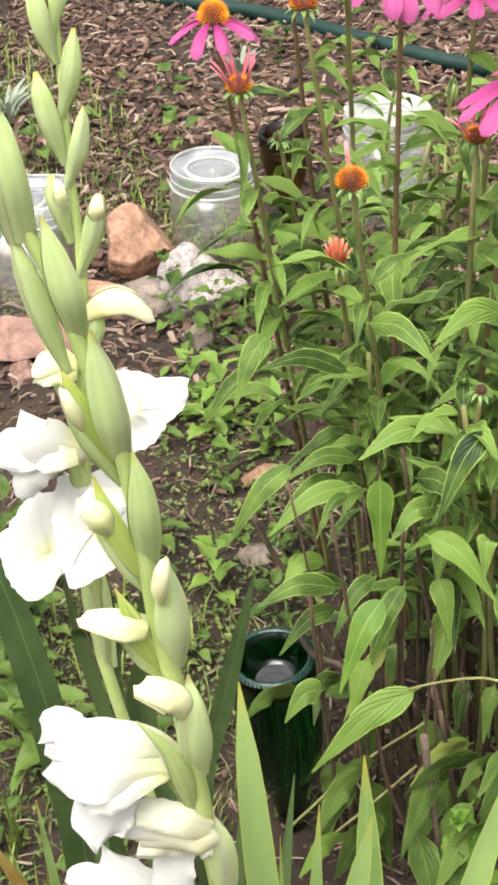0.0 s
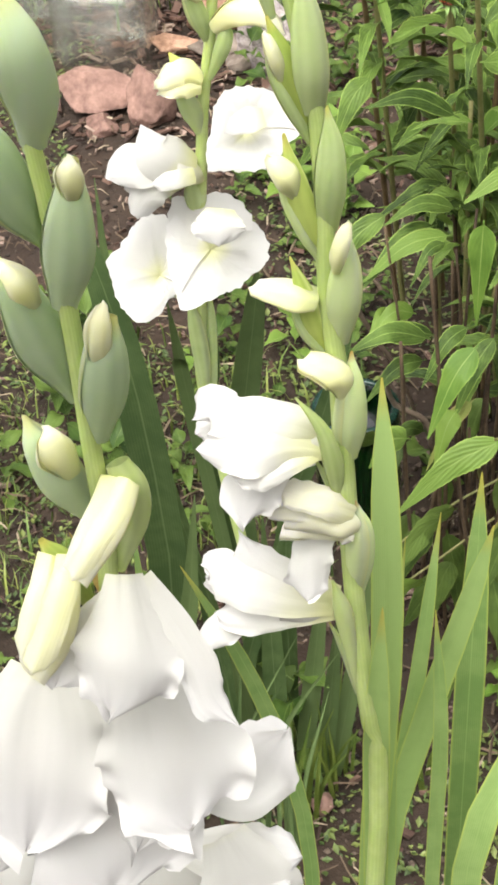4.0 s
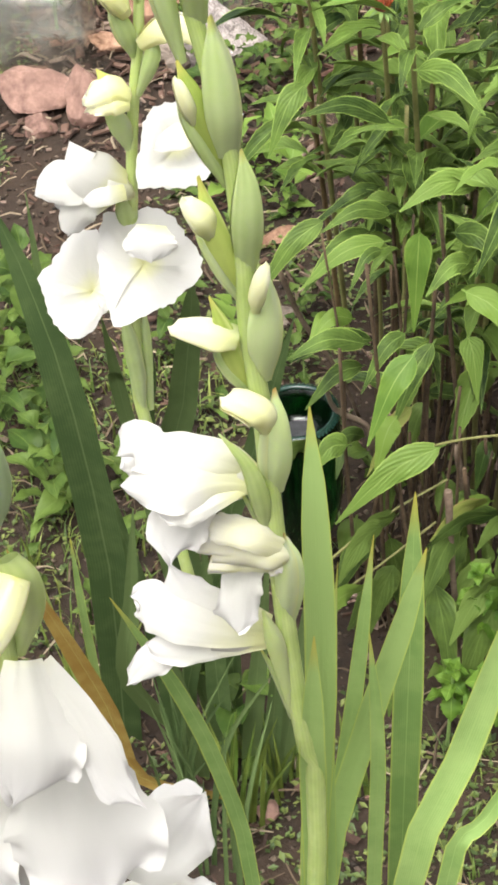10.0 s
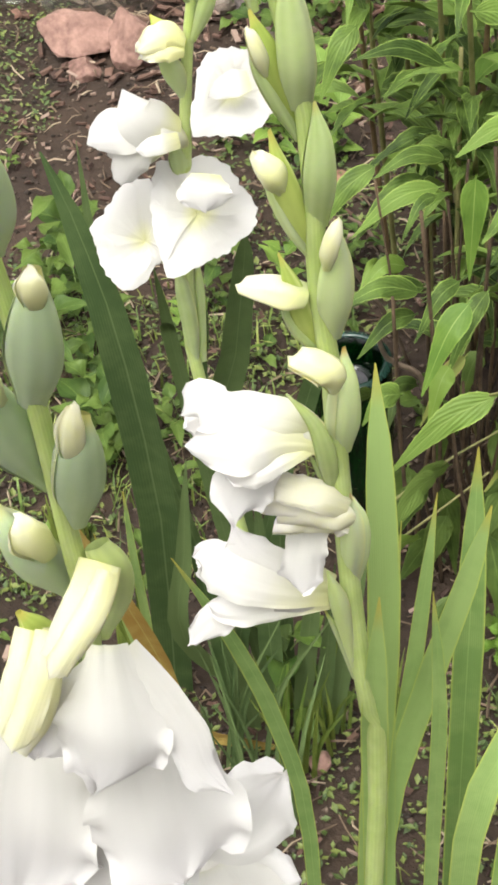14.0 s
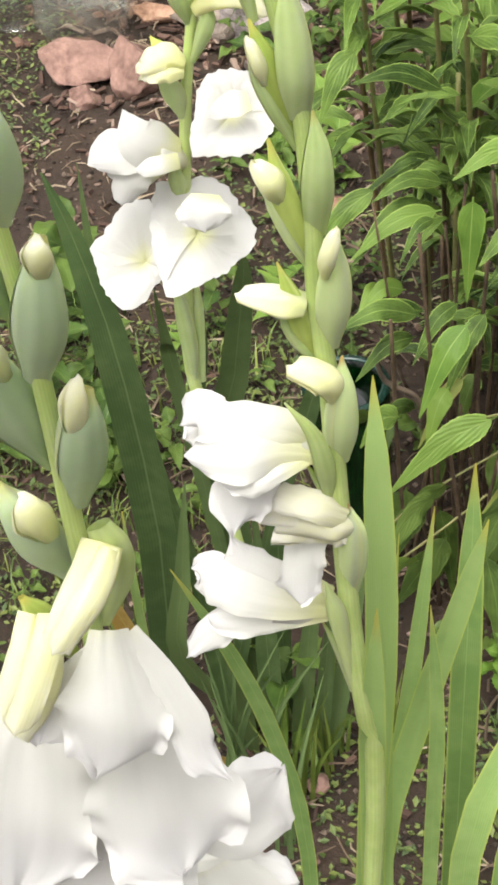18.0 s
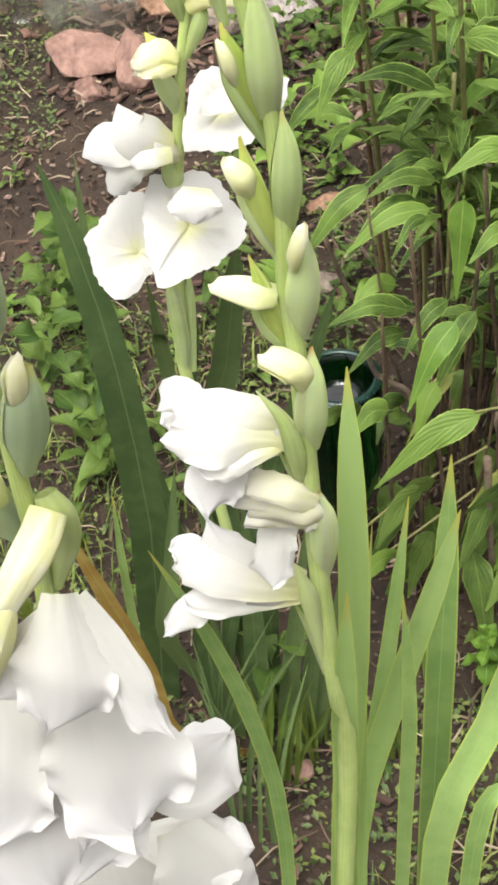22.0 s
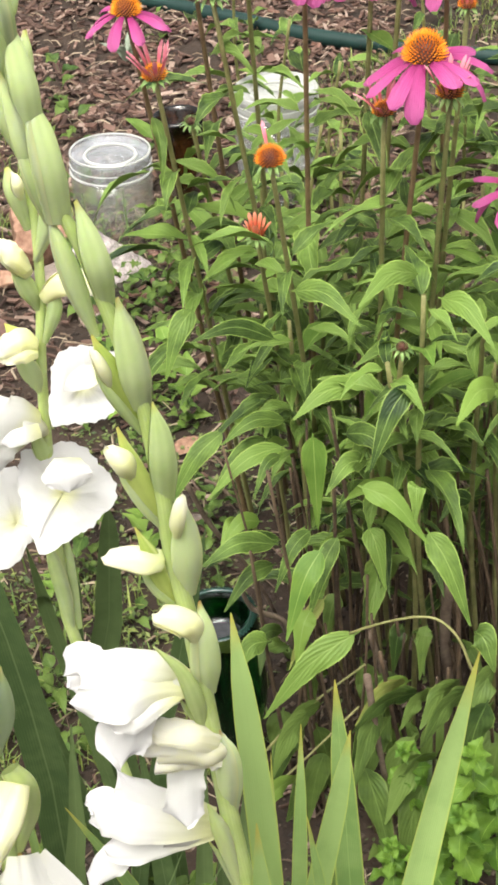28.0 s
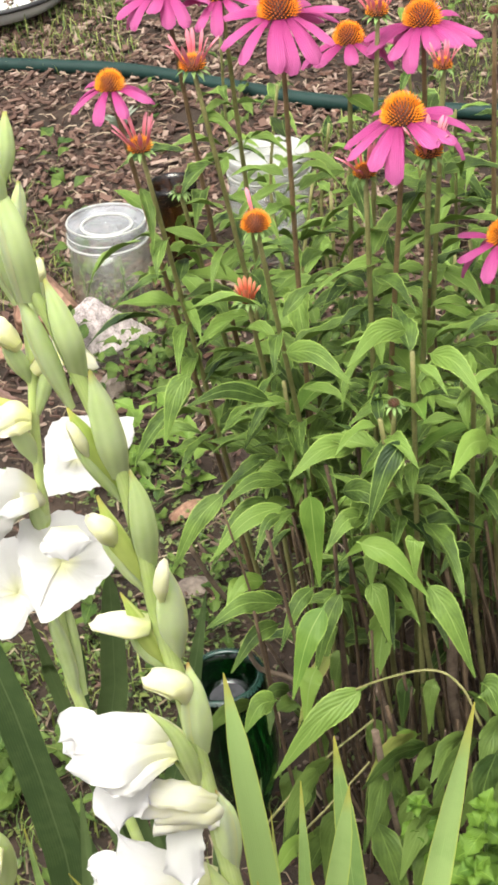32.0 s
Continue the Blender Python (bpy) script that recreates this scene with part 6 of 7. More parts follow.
for foot, tip, w, m in (
    ((0.205, 1.290, 0.513), (0.204, 1.280, 0.419), 0.027, M_LEAF_Y),
    ((0.236, 1.280, 0.301), (0.144, 1.240, 0.238), 0.034, M_LEAF),
    ((0.207, 1.280, 0.400), (0.170, 1.240, 0.330), 0.030, M_LEAF_Y),
    ((0.239, 1.270, 0.471), (0.294, 1.240, 0.428), 0.026, M_LEAF_Y),
    ((0.295, 1.270, 0.421), (0.328, 1.230, 0.343), 0.030, M_LEAF),
    ((0.287, 1.280, 0.563), (0.248, 1.240, 0.505), 0.026, M_LEAF),
    ((0.299, 1.320, 0.639), (0.245, 1.260, 0.647), 0.024, M_LEAF),
    ((0.195, 1.340, 0.620), (0.248, 1.280, 0.618), 0.024, M_LEAF),
    ((0.182, 1.380, 0.549), (0.109, 1.340, 0.578), 0.020, M_LEAF),
    ((0.312, 1.320, 0.616), (0.350, 1.260, 0.601), 0.024, M_LEAF),
    ((0.167, 1.360, 0.341), (0.097, 1.320, 0.353), 0.026, M_LEAF),
    ((0.167, 1.420, 0.421), (0.107, 1.360, 0.392), 0.026, M_LEAF),
    ((0.123, 1.460, 0.405), (0.061, 1.420, 0.341), 0.026, M_LEAF),
    ((0.103, 1.500, 0.518), (0.072, 1.460, 0.465), 0.028, M_LEAF),
    ((0.288, 1.260, 0.475), (0.284, 1.240, 0.449), 0.020, M_LEAF),
    ((0.230, 1.320, 0.489), (0.274, 1.280, 0.480), 0.026, M_LEAF),
    ((0.252, 1.320, 0.533), (0.189, 1.280, 0.534), 0.026, M_LEAF),
    ((0.356, 1.280, 0.551), (0.315, 1.220, 0.559), 0.026, M_LEAF_Y),
    ((0.255, 1.260, 0.231), (0.220, 1.200, 0.182), 0.036, M_LEAF),
    ((0.180, 1.300, 0.179), (0.139, 1.260, 0.112), 0.034, M_LEAF),
    ((0.128, 1.340, 0.237), (0.079, 1.300, 0.238), 0.030, M_LEAF),
    ((0.287, 1.260, 0.240), (0.221, 1.220, 0.233), 0.034, M_LEAF),
    ((0.282, 1.300, 0.217), (0.230, 1.280, 0.185), 0.034, M_LEAF_Y),
    ((0.305, 1.300, 0.199), (0.267, 1.270, 0.181), 0.026, M_LEAF),
    ((0.198, 1.280, 0.215), (0.149, 1.240, 0.186), 0.034, M_LEAF),
    ((0.333, 1.260, 0.241), (0.283, 1.220, 0.210), 0.036, M_LEAF),
    ((0.357, 1.280, 0.247), (0.329, 1.240, 0.204), 0.034, M_LEAF),
    ((0.301, 1.340, 0.249), (0.291, 1.320, 0.196), 0.020, M_LEAF),
    ((0.289, 1.240, 0.181), (0.247, 1.200, 0.134), 0.034, M_LEAF),
    ((0.153, 1.300, 0.277), (0.120, 1.270, 0.266), 0.028, M_LEAF),
    ((0.173, 1.280, 0.117), (0.127, 1.240, 0.105), 0.032, M_LEAF_Y),
    ((0.193, 1.300, 0.313), (0.176, 1.270, 0.267), 0.026, M_LEAF_Y),
    ((0.152, 1.400, 0.338), (0.113, 1.370, 0.333), 0.022, M_LEAF_Y),
    ((0.287, 1.240, 0.144), (0.261, 1.200, 0.070), 0.046, M_LEAF),
    ((0.271, 1.280, 0.149), (0.249, 1.260, 0.077), 0.030, M_LEAF),
    ((0.279, 1.360, 0.234), (0.267, 1.340, 0.188), 0.024, M_LEAF),
    ((0.249, 1.340, 0.372), (0.261, 1.310, 0.322), 0.026, M_LEAF),
    ((0.220, 1.380, 0.261), (0.203, 1.360, 0.208), 0.024, M_LEAF),
    ((0.340, 1.300, 0.273), (0.355, 1.270, 0.249), 0.034, M_LEAF),
    ((0.347, 1.250, 0.235), (0.319, 1.220, 0.161), 0.040, M_LEAF),
    ((0.197, 1.320, 0.110), (0.175, 1.300, 0.030), 0.032, M_LEAF),
    ((0.172, 1.380, 0.330), (0.100, 1.340, 0.335), 0.022, M_LEAF),
    ((0.163, 1.370, 0.310), (0.112, 1.330, 0.289), 0.022, M_LEAF),
    ((0.181, 1.400, 0.424), (0.106, 1.360, 0.398), 0.023, M_LEAF),
    ((0.176, 1.380, 0.429), (0.148, 1.340, 0.409), 0.014, M_LEAF),
    ((0.199, 1.340, 0.373), (0.162, 1.300, 0.335), 0.020, M_LEAF),
    ((0.223, 1.350, 0.357), (0.189, 1.310, 0.287), 0.023, M_LEAF),
    ((0.252, 1.380, 0.341), (0.258, 1.340, 0.305), 0.024, M_LEAF_SHADE),
    ((0.295, 1.380, 0.209), (0.297, 1.340, 0.182), 0.017, M_LEAF_SHADE),
    ((0.325, 1.270, 0.238), (0.283, 1.230, 0.223), 0.036, M_LEAF),
    ((0.166, 1.330, 0.260), (0.135, 1.290, 0.269), 0.018, M_LEAF),
    ((0.187, 1.250, 0.234), (0.148, 1.210, 0.194), 0.034, M_LEAF),
    ((0.342, 1.330, 0.400), (0.308, 1.290, 0.410), 0.020, M_LEAF),
    ((0.252, 1.320, 0.459), (0.212, 1.280, 0.455), 0.024, M_LEAF),
    ((0.184, 1.420, 0.437), (0.122, 1.380, 0.443), 0.020, M_LEAF),
    ((0.248, 1.360, 0.473), (0.256, 1.320, 0.458), 0.024, M_LEAF_SHADE),
    ((0.322, 1.340, 0.461), (0.347, 1.300, 0.481), 0.018, M_LEAF),
    ((0.207, 1.330, 0.300), (0.169, 1.290, 0.249), 0.018, M_SERE),
    ((0.124, 1.500, 0.261), (0.105, 1.460, 0.260), 0.014, M_LEAF_Y),
    ((0.279, 1.300, 0.216), (0.226, 1.260, 0.202), 0.025, M_SERE),
    ((0.260, 1.270, 0.202), (0.229, 1.230, 0.148), 0.038, M_LEAF_SHADE),
    ((0.297, 1.240, 0.172), (0.264, 1.200, 0.195), 0.025, M_LEAF_SHADE),
    ((0.259, 1.360, 0.280), (0.284, 1.320, 0.348), 0.017, M_LEAF_SHADE),
    ((0.304, 1.370, 0.305), (0.316, 1.330, 0.290), 0.018, M_LEAF_SHADE),
    ((0.149, 1.360, 0.222), (0.140, 1.320, 0.215), 0.018, M_LEAF_SHADE),
    ((0.326, 1.350, 0.216), (0.350, 1.310, 0.206), 0.024, M_LEAF_SHADE),
):
    # plain leaves below 0.27 m get the green with shade painted in
    hero_leaf(hero, foot, tip, w, M_LEAF_SHADE if foot[2] < 0.27 and m is M_LEAF else m, facing=(0, -1.0, -0.05) if foot[2] < 0.26 else (0, -0.8, 0.6))
rl = random.Random(77)
for k in range(26):  # low leaves round the clump's foot, shade painted into their green
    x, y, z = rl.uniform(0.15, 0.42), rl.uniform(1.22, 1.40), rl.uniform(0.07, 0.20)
    hero_leaf(hero, (x, y, z), (x + rl.uniform(-0.05, 0.03), y - rl.uniform(0.01, 0.05), max(0.02, z - rl.uniform(0.06, 0.12))), rl.uniform(0.030, 0.044), M_LEAF_SHADE, facing=(rl.uniform(-0.3, 0.3), -1.0, 0.1))
stem(hero, [(0.188, 1.300, 0.262), (0.241, 1.270, 0.313), (0.291, 1.250, 0.339), (0.316, 1.240, 0.326), (0.331, 1.230, 0.287)], 0.0011, 0.0013, M_CSTEM, name="leaf_stalk")
stem(hero, [(0.239, 1.290, 0.250), (0.182, 1.270, 0.217), (0.119, 1.250, 0.157)], 0.0011, 0.0014, M_CSTEM, name="leaf_stalk")
stem(hero, [(0.232, 1.310, 0.177), (0.193, 1.290, 0.150), (0.158, 1.270, 0.130)], 0.0012, 0.0012, M_CSTEM, name="leaf_stalk")


# ---- glass under the plants ----
KEEP_OFF = []


def upturned(name, label, category, profile, mat, spot, tilt=(0, 0), squash=1.0, group="upturned jars", base=None, base_mat=None):
    e = thing(name, label, category, (spot[0], spot[1], ground_z(spot[0], spot[1]) - 0.004), group)
    e.rotation_euler = (radians(tilt[0]), radians(tilt[1]), 0)
    KEEP_OFF.append((spot[0], spot[1] - 0.03, 0.10))
    piece("glass_body", lathe("glass_body", profile, mat, 48, squash), e)
    if base:
        foot = piece("glass_base", lathe("glass_base", base, base_mat or M_BASE, 64, squash), e, None, "thick ribbed glass base")
        top, r = max(z for _, z in base), max(q for q, _ in base)
        # opaque off-white rings paint the sky's glints along the base ribs
        for q, z, thick in ((1.0, top - 0.030, 0.0019), (1.0, top - 0.017, 0.0008), (0.975, top - 0.001, 0.0017), (0.62, top - 0.0085, 0.0026)):
            prof = [(r * q + thick * math.cos(k * math.pi / 3), z + thick * math.sin(k * math.pi / 3)) for k in range(7)]
            piece("glass_rib", lathe("glass_rib", prof, M_RIM, 64, squash), foot)
        for ob in e.children_recursive:
            ob.visible_shadow = False
    return e


def jar_profile(r, h, wall=0.003):
    outer = [(r * 0.80, 0.0), (r * 0.80, 0.018), (r * 0.84, 0.022), (r * 0.99, 0.045), (r, 0.06), (r, h * 0.80)]
    return outer + [(max(a - wall, 0.0005), b) for a, b in reversed(outer)] + [outer[0]]


def jar_base(r, h, dome=0.012):
    outer = [(r * 0.99, h * 0.80), (r * 0.965, h * 0.825), (r * 1.0, h * 0.85), (r, h * 0.885), (r * 0.965, h * 0.91), (r * 1.0, h * 0.935), (r * 0.99, h * 0.975), (r * 0.95, h), (r * 0.86, h - 0.003), (r * 0.74, h - dome * 0.9), (r * 0.5, h - dome * 0.8), (r * 0.3, h - dome * 0.55), (0.0005, h - dome * 0.45)]
    inner = [(max(a - 0.003, 0.0005), b - 0.0035) for a, b in reversed(outer)]
    return outer + inner + [outer[0]]


def bottle_profile(r, h):
    return [(0.0005, -0.06), (0.014, -0.06), (0.014, 0.02), (0.018, 0.05), (r * 0.75, 0.085), (r * 0.97, 0.12), (r, 0.14), (r, h - 0.012), (r * 0.985, h - 0.004), (r * 0.94, h), (r * 0.86, h - 0.001), (r * 0.78, h - 0.008), (r * 0.62, h - 0.024), (r * 0.56, h - 0.030), (0.0005, h - 0.028)]


upturned("jar", "clear glass jar standing upside down on the soil", "jar", jar_profile(0.062, 0.165), M_MIST, (-0.078, 2.434, 0.263), (0, 3), base=jar_base(0.062, 0.165))
upturned("jar", "milky glass jar standing upside down among the stems", "jar", jar_profile(0.066, 0.18), M_HAZE, (0.180, 2.558, 0.289), (0, 2), base=jar_base(0.066, 0.18), base_mat=M_RIM)
upturned("jar", "square clear glass jar standing upside down by a rock", "jar", jar_profile(0.068, 0.195), M_MIST, (-0.334, 2.299, 0.250), (-4, 0), 0.0, base=jar_base(0.068, 0.195))
upturned("jar", "round clear jar upside down beside a square jar", "jar", jar_profile(0.062, 0.17), M_MIST, (-0.454, 2.350, 0.260), base=jar_base(0.062, 0.17))
upturned("bottle", "brown glass bottle pushed neck down into the soil", "bottle", bottle_profile(0.040, 0.16), M_AMBER, (0.031, 2.528, 0.266), group="upturned bottles")
wine = upturned("bottle", "dark green glass bottle pushed neck down into the soil", "bottle", bottle_profile(0.041, 0.235), M_GREEN, (0.107, 1.391, 0.0), (2, -2), group="upturned bottles")


# ---- stones ----
def stone(name, label, place, size, mat, seed, turn=0.0, cut=7):
    """A broken stone: a ball cut by flat planes, then roughened."""
    rng = random.Random(seed)
    bm = bmesh.new()
    bmesh.ops.create_icosphere(bm, subdivisions=5, radius=1.0)
    planes = []
    for _ in range(cut):
        n = Vector((rng.uniform(-1, 1), rng.uniform(-1, 1), rng.uniform(-0.5, 1))).normalized()
        planes.append((n, rng.uniform(0.55, 0.85)))
    for v in bm.verts:
        p = v.co.copy()
        for n, d in planes:
            o = p.dot(n) - d
            if o > 0:
                p -= n * o * 0.98
        p *= 1 + 0.09 * noise.noise(p * 2.3 + Vector((seed, 0, 0))) + 0.05 * noise.noise(p * 6 + Vector((0, seed, 0))) + 0.025 * noise.noise(p * 17 + Vector((0, 0, seed))) - 0.03 * abs(noise.noise(p * 4 + Vector((seed, seed, 0))))
        v.co = Vector((p.x * size[0], p.y * size[1], p.z * size[2]))
    me = bpy.data.meshes.new(name)
    bm.to_mesh(me)
    bm.free()
    me.materials.append(mat)
    me.polygons.foreach_set("use_smooth", [True] * len(me.polygons))
    ob = new(name, me)
    ob.location = place
    ob.rotation_euler = (0, 0, turn)
    KEEP_OFF.append((place[0], place[1] - 0.03, size[0] + 0.035))
    return tagged(ob, label, "rock", "garden rocks")


stone("rock", "coral sandstone rock on bare soil", (-0.189, 2.411, 0.141), (0.060, 0.050, 0.062), M_CORAL, 3, 0.4)
stone("rock", "pale speckled granite rock on the soil", (-0.083, 2.319, 0.122), (0.066, 0.050, 0.062), M_GRANITE, 5, 0.2)
stone("rock", "flat pink rock on the soil", (-0.335, 2.193, 0.101), (0.060, 0.045, 0.034), M_PINKROCK, 7, 0.1)
stone("rock", "small pink rock beside a flat rock", (-0.315, 2.138, 0.079), (0.026, 0.022, 0.018), M_PINKROCK, 8, 0.5)
stone("rock", "rounded red-brown rock half in soil", (-0.247, 2.173, 0.104), (0.036, 0.034, 0.055), M_PINKROCK, 9, 0.9)
stone("rock", "flat brown rock under a coral rock", (-0.176, 2.335, 0.101), (0.055, 0.035, 0.020), M_GREYROCK, 11, 0.0)
stone("rock", "small brown rock in the soil", (-0.145, 2.301, 0.096), (0.022, 0.022, 0.018), M_GREYROCK, 12, 0.0)
stone("rock", "small round stone in the soil", (-0.080, 2.219, 0.086), (0.024, 0.024, 0.022), M_GREYROCK, 13, 0.0)
stone("rock", "small pink stone lying on the soil", (0.090, 1.104, 0.006), (0.012, 0.012, 0.010), M_PINKROCK, 14, 0.0)


# ---- hose and dish on the mulch ----
def hose():
    pts = [(-0.666, 3.526, 0.208), (-0.422, 3.411, 0.198), (-0.228, 3.342, 0.191), (-0.065, 3.276, 0.185), (0.114, 3.162, 0.175), (0.262, 3.065, 0.166), (0.424, 2.990, 0.160), (0.620, 2.917, 0.153), (0.814, 2.878, 0.149)]
    line = spline(pts, 60)
    ob = new("garden_hose", loft("garden_hose", line, [0.0145] * 61, M_HOSE, 14))
    return tagged(ob, "dark green garden hose lying across the mulch", "hose")


hose()


def dish():
    e = thing("enamel_dish", "white enamel dish with a black rim on the mulch", "dish", (-0.397, 3.696, 0.211))
    prof = [(0.0005, 0.010), (0.12, 0.010), (0.155, 0.020), (0.185, 0.048), (0.19, 0.048), (0.16, 0.014), (0.12, 0.002), (0.0005, 0.002)]
    piece("bowl", lathe("bowl", prof, M_ENAMEL, 64), e)
    piece("rim", lathe("rim", [(0.184, 0.046), (0.196, 0.046), (0.199, 0.051), (0.192, 0.056), (0.184, 0.052), (0.184, 0.046)], M_BLACK, 64), e, None, "black rim")
    return e


dish()


def knurl(parent, r, z, n, mat):
    """The ring of small beads round a bottle's base."""
    verts, faces = [], []
    for k in range(n):
        a = 2 * math.pi * k / n
        c = Vector((r * math.cos(a), r * math.sin(a), z))
        t, o = Vector((-math.sin(a), math.cos(a), 0)), Vector((math.cos(a), math.sin(a), 0))
        b = len(verts)
        w = 2.2 * r / n
        verts += [c - t * w - o * 0.003, c + t * w - o * 0.003, c + t * w + o * 0.003, c - t * w + o * 0.003, c + Vector((0, 0, 0.0028))]
        faces += [(b, b + 1, b + 4), (b + 1, b + 2, b + 4), (b + 2, b + 3, b + 4), (b + 3, b, b + 4)]
    piece("base_ring", mesh_of("base_ring", verts, faces, mat, smooth=False), parent, None, "ring of small glass beads")


M_BOTTLE_RIM = plain("glossy_green_rim", (0.003, 0.016, 0.011), (0.012, 0.042, 0.030), 160, 0.25, 0.2, spec=0.6)
knurl(wine, 0.0385, 0.2345, 60, M_BOTTLE_RIM)
piece("rim", lathe("rim", [(0.0362 + 0.0032 * math.cos(k * math.pi / 4), 0.2345 + 0.0022 * math.sin(k * math.pi / 4)) for k in range(9)], M_BOTTLE_RIM, 64), wine, None, "glossy green rim of the bottle's base")


# ---- small plants on the ground ----
WEED_LEAVES = [leaf_mesh("leaf", 0.030 + 0.008 * (i % 3), 0.012 + 0.004 * (i % 2), M_WEED, 0.6 + 0.3 * (i % 3), 0.2, 0.04, 10, seed=70 + i, stalk=0.25, point=0.7, wave=0.2) for i in range(6)]
MINT_LEAVES = [leaf_mesh("leaf", 0.034, 0.022, M_MINT, 0.5 + 0.3 * i, 0.15, 0.09, 14, seed=90 + i, point=0.5, wave=0.16) for i in range(3)]
PALE_WEED = [leaf_mesh("leaf", 0.030, 0.014, M_LEAF_Y, 0.5 + 0.3 * i, 0.2, 0.08, 8, seed=95 + i, stalk=0.2) for i in range(2)]


def weed(spot, size, count, seed, meshes=None, label="low green weed on the soil", rise=0.35, anywhere=False):
    if not anywhere and any((spot[0] - x) ** 2 + (spot[1] - y) ** 2 < (r + 0.02 * size) ** 2 for x, y, r in KEEP_OFF):
        return None
    rng = random.Random(seed)
    e = thing("weed", label, "plant", (spot[0], spot[1], ground_z(spot[0], spot[1])), "weeds")
    a = rng.uniform(0, 6)
    for k in range(count):
        a += 2.4
        way = Vector((math.cos(a), math.sin(a), rng.uniform(0.1, 0.5) + rise * (k / count)))
        piece("leaf", rng.choice(meshes or WEED_LEAVES), e, aim((0, 0, 0.004 + 0.012 * size * rise * k), way, size=size * rng.uniform(0.7, 1.25), roll=rng.uniform(-0.4, 0.4)))
    return e


def sprig(name, label, foot, height, pairs, meshes, seed, size=1.0, lean=(0, 0)):
    """An upright stem with leaves in crossed pairs."""
    rng = random.Random(seed)
    z = ground_z(foot[0], foot[1])
    e = thing(name, label, "plant", (foot[0], foot[1], z), name + " patch")
    line = spline([Vector((0, 0, -0.005)), Vector((lean[0] * 0.4, lean[1] * 0.4, height * 0.5)), Vector((lean[0], lean[1], height))], 8)
    piece("stem", loft("stem", line, [0.0022 - 0.001 * i / 8 for i in range(9)], M_CALYX, 6), e)
    for k in range(pairs):
        s = 8 * (0.25 + 0.75 * (k + 1) / pairs)
        i = min(int(s), 7)
        p = line[i] + (line[i + 1] - line[i]) * (s - i)
        for q in (0, 1):
            a = 1.57 * k + math.pi * q + rng.uniform(-0.3, 0.3)
            piece("leaf", rng.choice(meshes), e, aim(p, (math.cos(a), math.sin(a), rng.uniform(0.1, 0.7)), size=size * (1.1 - 0.45 * (k + 1) / pairs) * rng.uniform(0.8, 1.2)))
    return e


rngw = random.Random(5)
for k, spot in enumerate(((-0.025, 2.05), (-0.070, 2.07), (0.018, 2.07), (-0.040, 1.99), (0.000, 1.72), (0.045, 1.98))):
    weed(spot, 1.35, 9, 640 + k, PALE_WEED, "yellow-green lobed weed on the soil", 0.6)
for k, spot in enumerate(((-0.220, 1.63), (-0.160, 1.44), (-0.245, 1.60), (-0.175, 1.47), (-0.260, 1.70))):
    weed(spot, 1.5, 6, 660 + k, None, "broad-leaved green weed beside the sword leaves", 1.0)


def mint(top, foot, seed, size=1.0, tiers=2):
    """A stem of mint with a rosette of toothed leaves at its top and crossed pairs below."""
    rng = random.Random(seed)
    z = ground_z(foot[0], foot[1])
    e = thing("mint", "bright green mint with crinkled toothed leaves", "plant", (foot[0], foot[1], z), "mint patch")
    tip = Vector(top) - Vector((foot[0], foot[1], z))
    line = spline([Vector((0, 0, -0.005)), Vector((tip.x * 0.3, tip.y * 0.3, tip.z * 0.5)), tip], 8)
    piece("stem", loft("stem", line, [0.0020 - 0.0008 * i / 8 for i in range(9)], M_CALYX, 6), e)
    up, out = Vector((0.0, -0.62, 0.78)), Vector((0.0, 0.78, 0.62))
    for tier in range(tiers + 1):
        p = tip - (tip - line[5]) * (0.45 * tier)
        n = 4 if tier else 5
        for k in range(n):
            a = 2 * math.pi * k / n + 0.7 * tier + rng.uniform(-0.25, 0.25) + seed
            way = Vector((1, 0, 0)) * math.cos(a) + out * math.sin(a) + up * (0.55 if tier == 0 else 0.15)
            piece("leaf", rng.choice(MINT_LEAVES), e, aim(p, way, size=size * (0.55 + 0.30 * tier) * rng.uniform(0.85, 1.15), roll=rng.uniform(-0.3, 0.3)))
    return e


for k, (top, foot, size) in enumerate((
    ((0.327, 1.190, 0.226), (0.329, 1.236, 0.000), 1.0),
    ((0.269, 1.220, 0.208), (0.279, 1.256, 0.000), 0.75),
    ((0.313, 1.170, 0.173), (0.315, 1.197, 0.000), 1.0),
    ((0.349, 1.200, 0.164), (0.352, 1.206, 0.000), 1.05),
    ((0.286, 1.170, 0.140), (0.287, 1.188, 0.000), 0.9),
    ((0.252, 1.190, 0.114), (0.252, 1.192, 0.000), 0.7),
)):
    mint(top, foot, k, size)
for k in range(190):
    x, y = rngw.uniform(-0.75, 0.75), rngw.uniform(0.85, 2.35)
    if abs(x + 0.03) < 0.14 and 1.9 < y < 2.5 and rngw.random() < 0.7:
        continue
    pale = rngw.random() < 0.12
    weed((x, y), rngw.uniform(0.45, 1.05), rngw.randrange(5, 10), k, PALE_WEED if pale else None, "pale yellow-green weed on the soil" if pale else "low green weed on the soil", rngw.uniform(0.1, 0.8))
for k in range(60):
    x, y = rngw.uniform(-0.1, 0.9), rngw.uniform(1.6, 2.5)
    weed((x, y), rngw.uniform(0.5, 1.1), rngw.randrange(6, 11), 700 + k, None, rise=rngw.uniform(0.3, 1.0))
for k in range(26):
    x, y = rngw.uniform(-0.6, 0.7), rngw.uniform(2.3, 3.6)
    weed((x, y), rngw.uniform(0.7, 1.4), rngw.randrange(5, 9), 300 + k, rise=0.8)
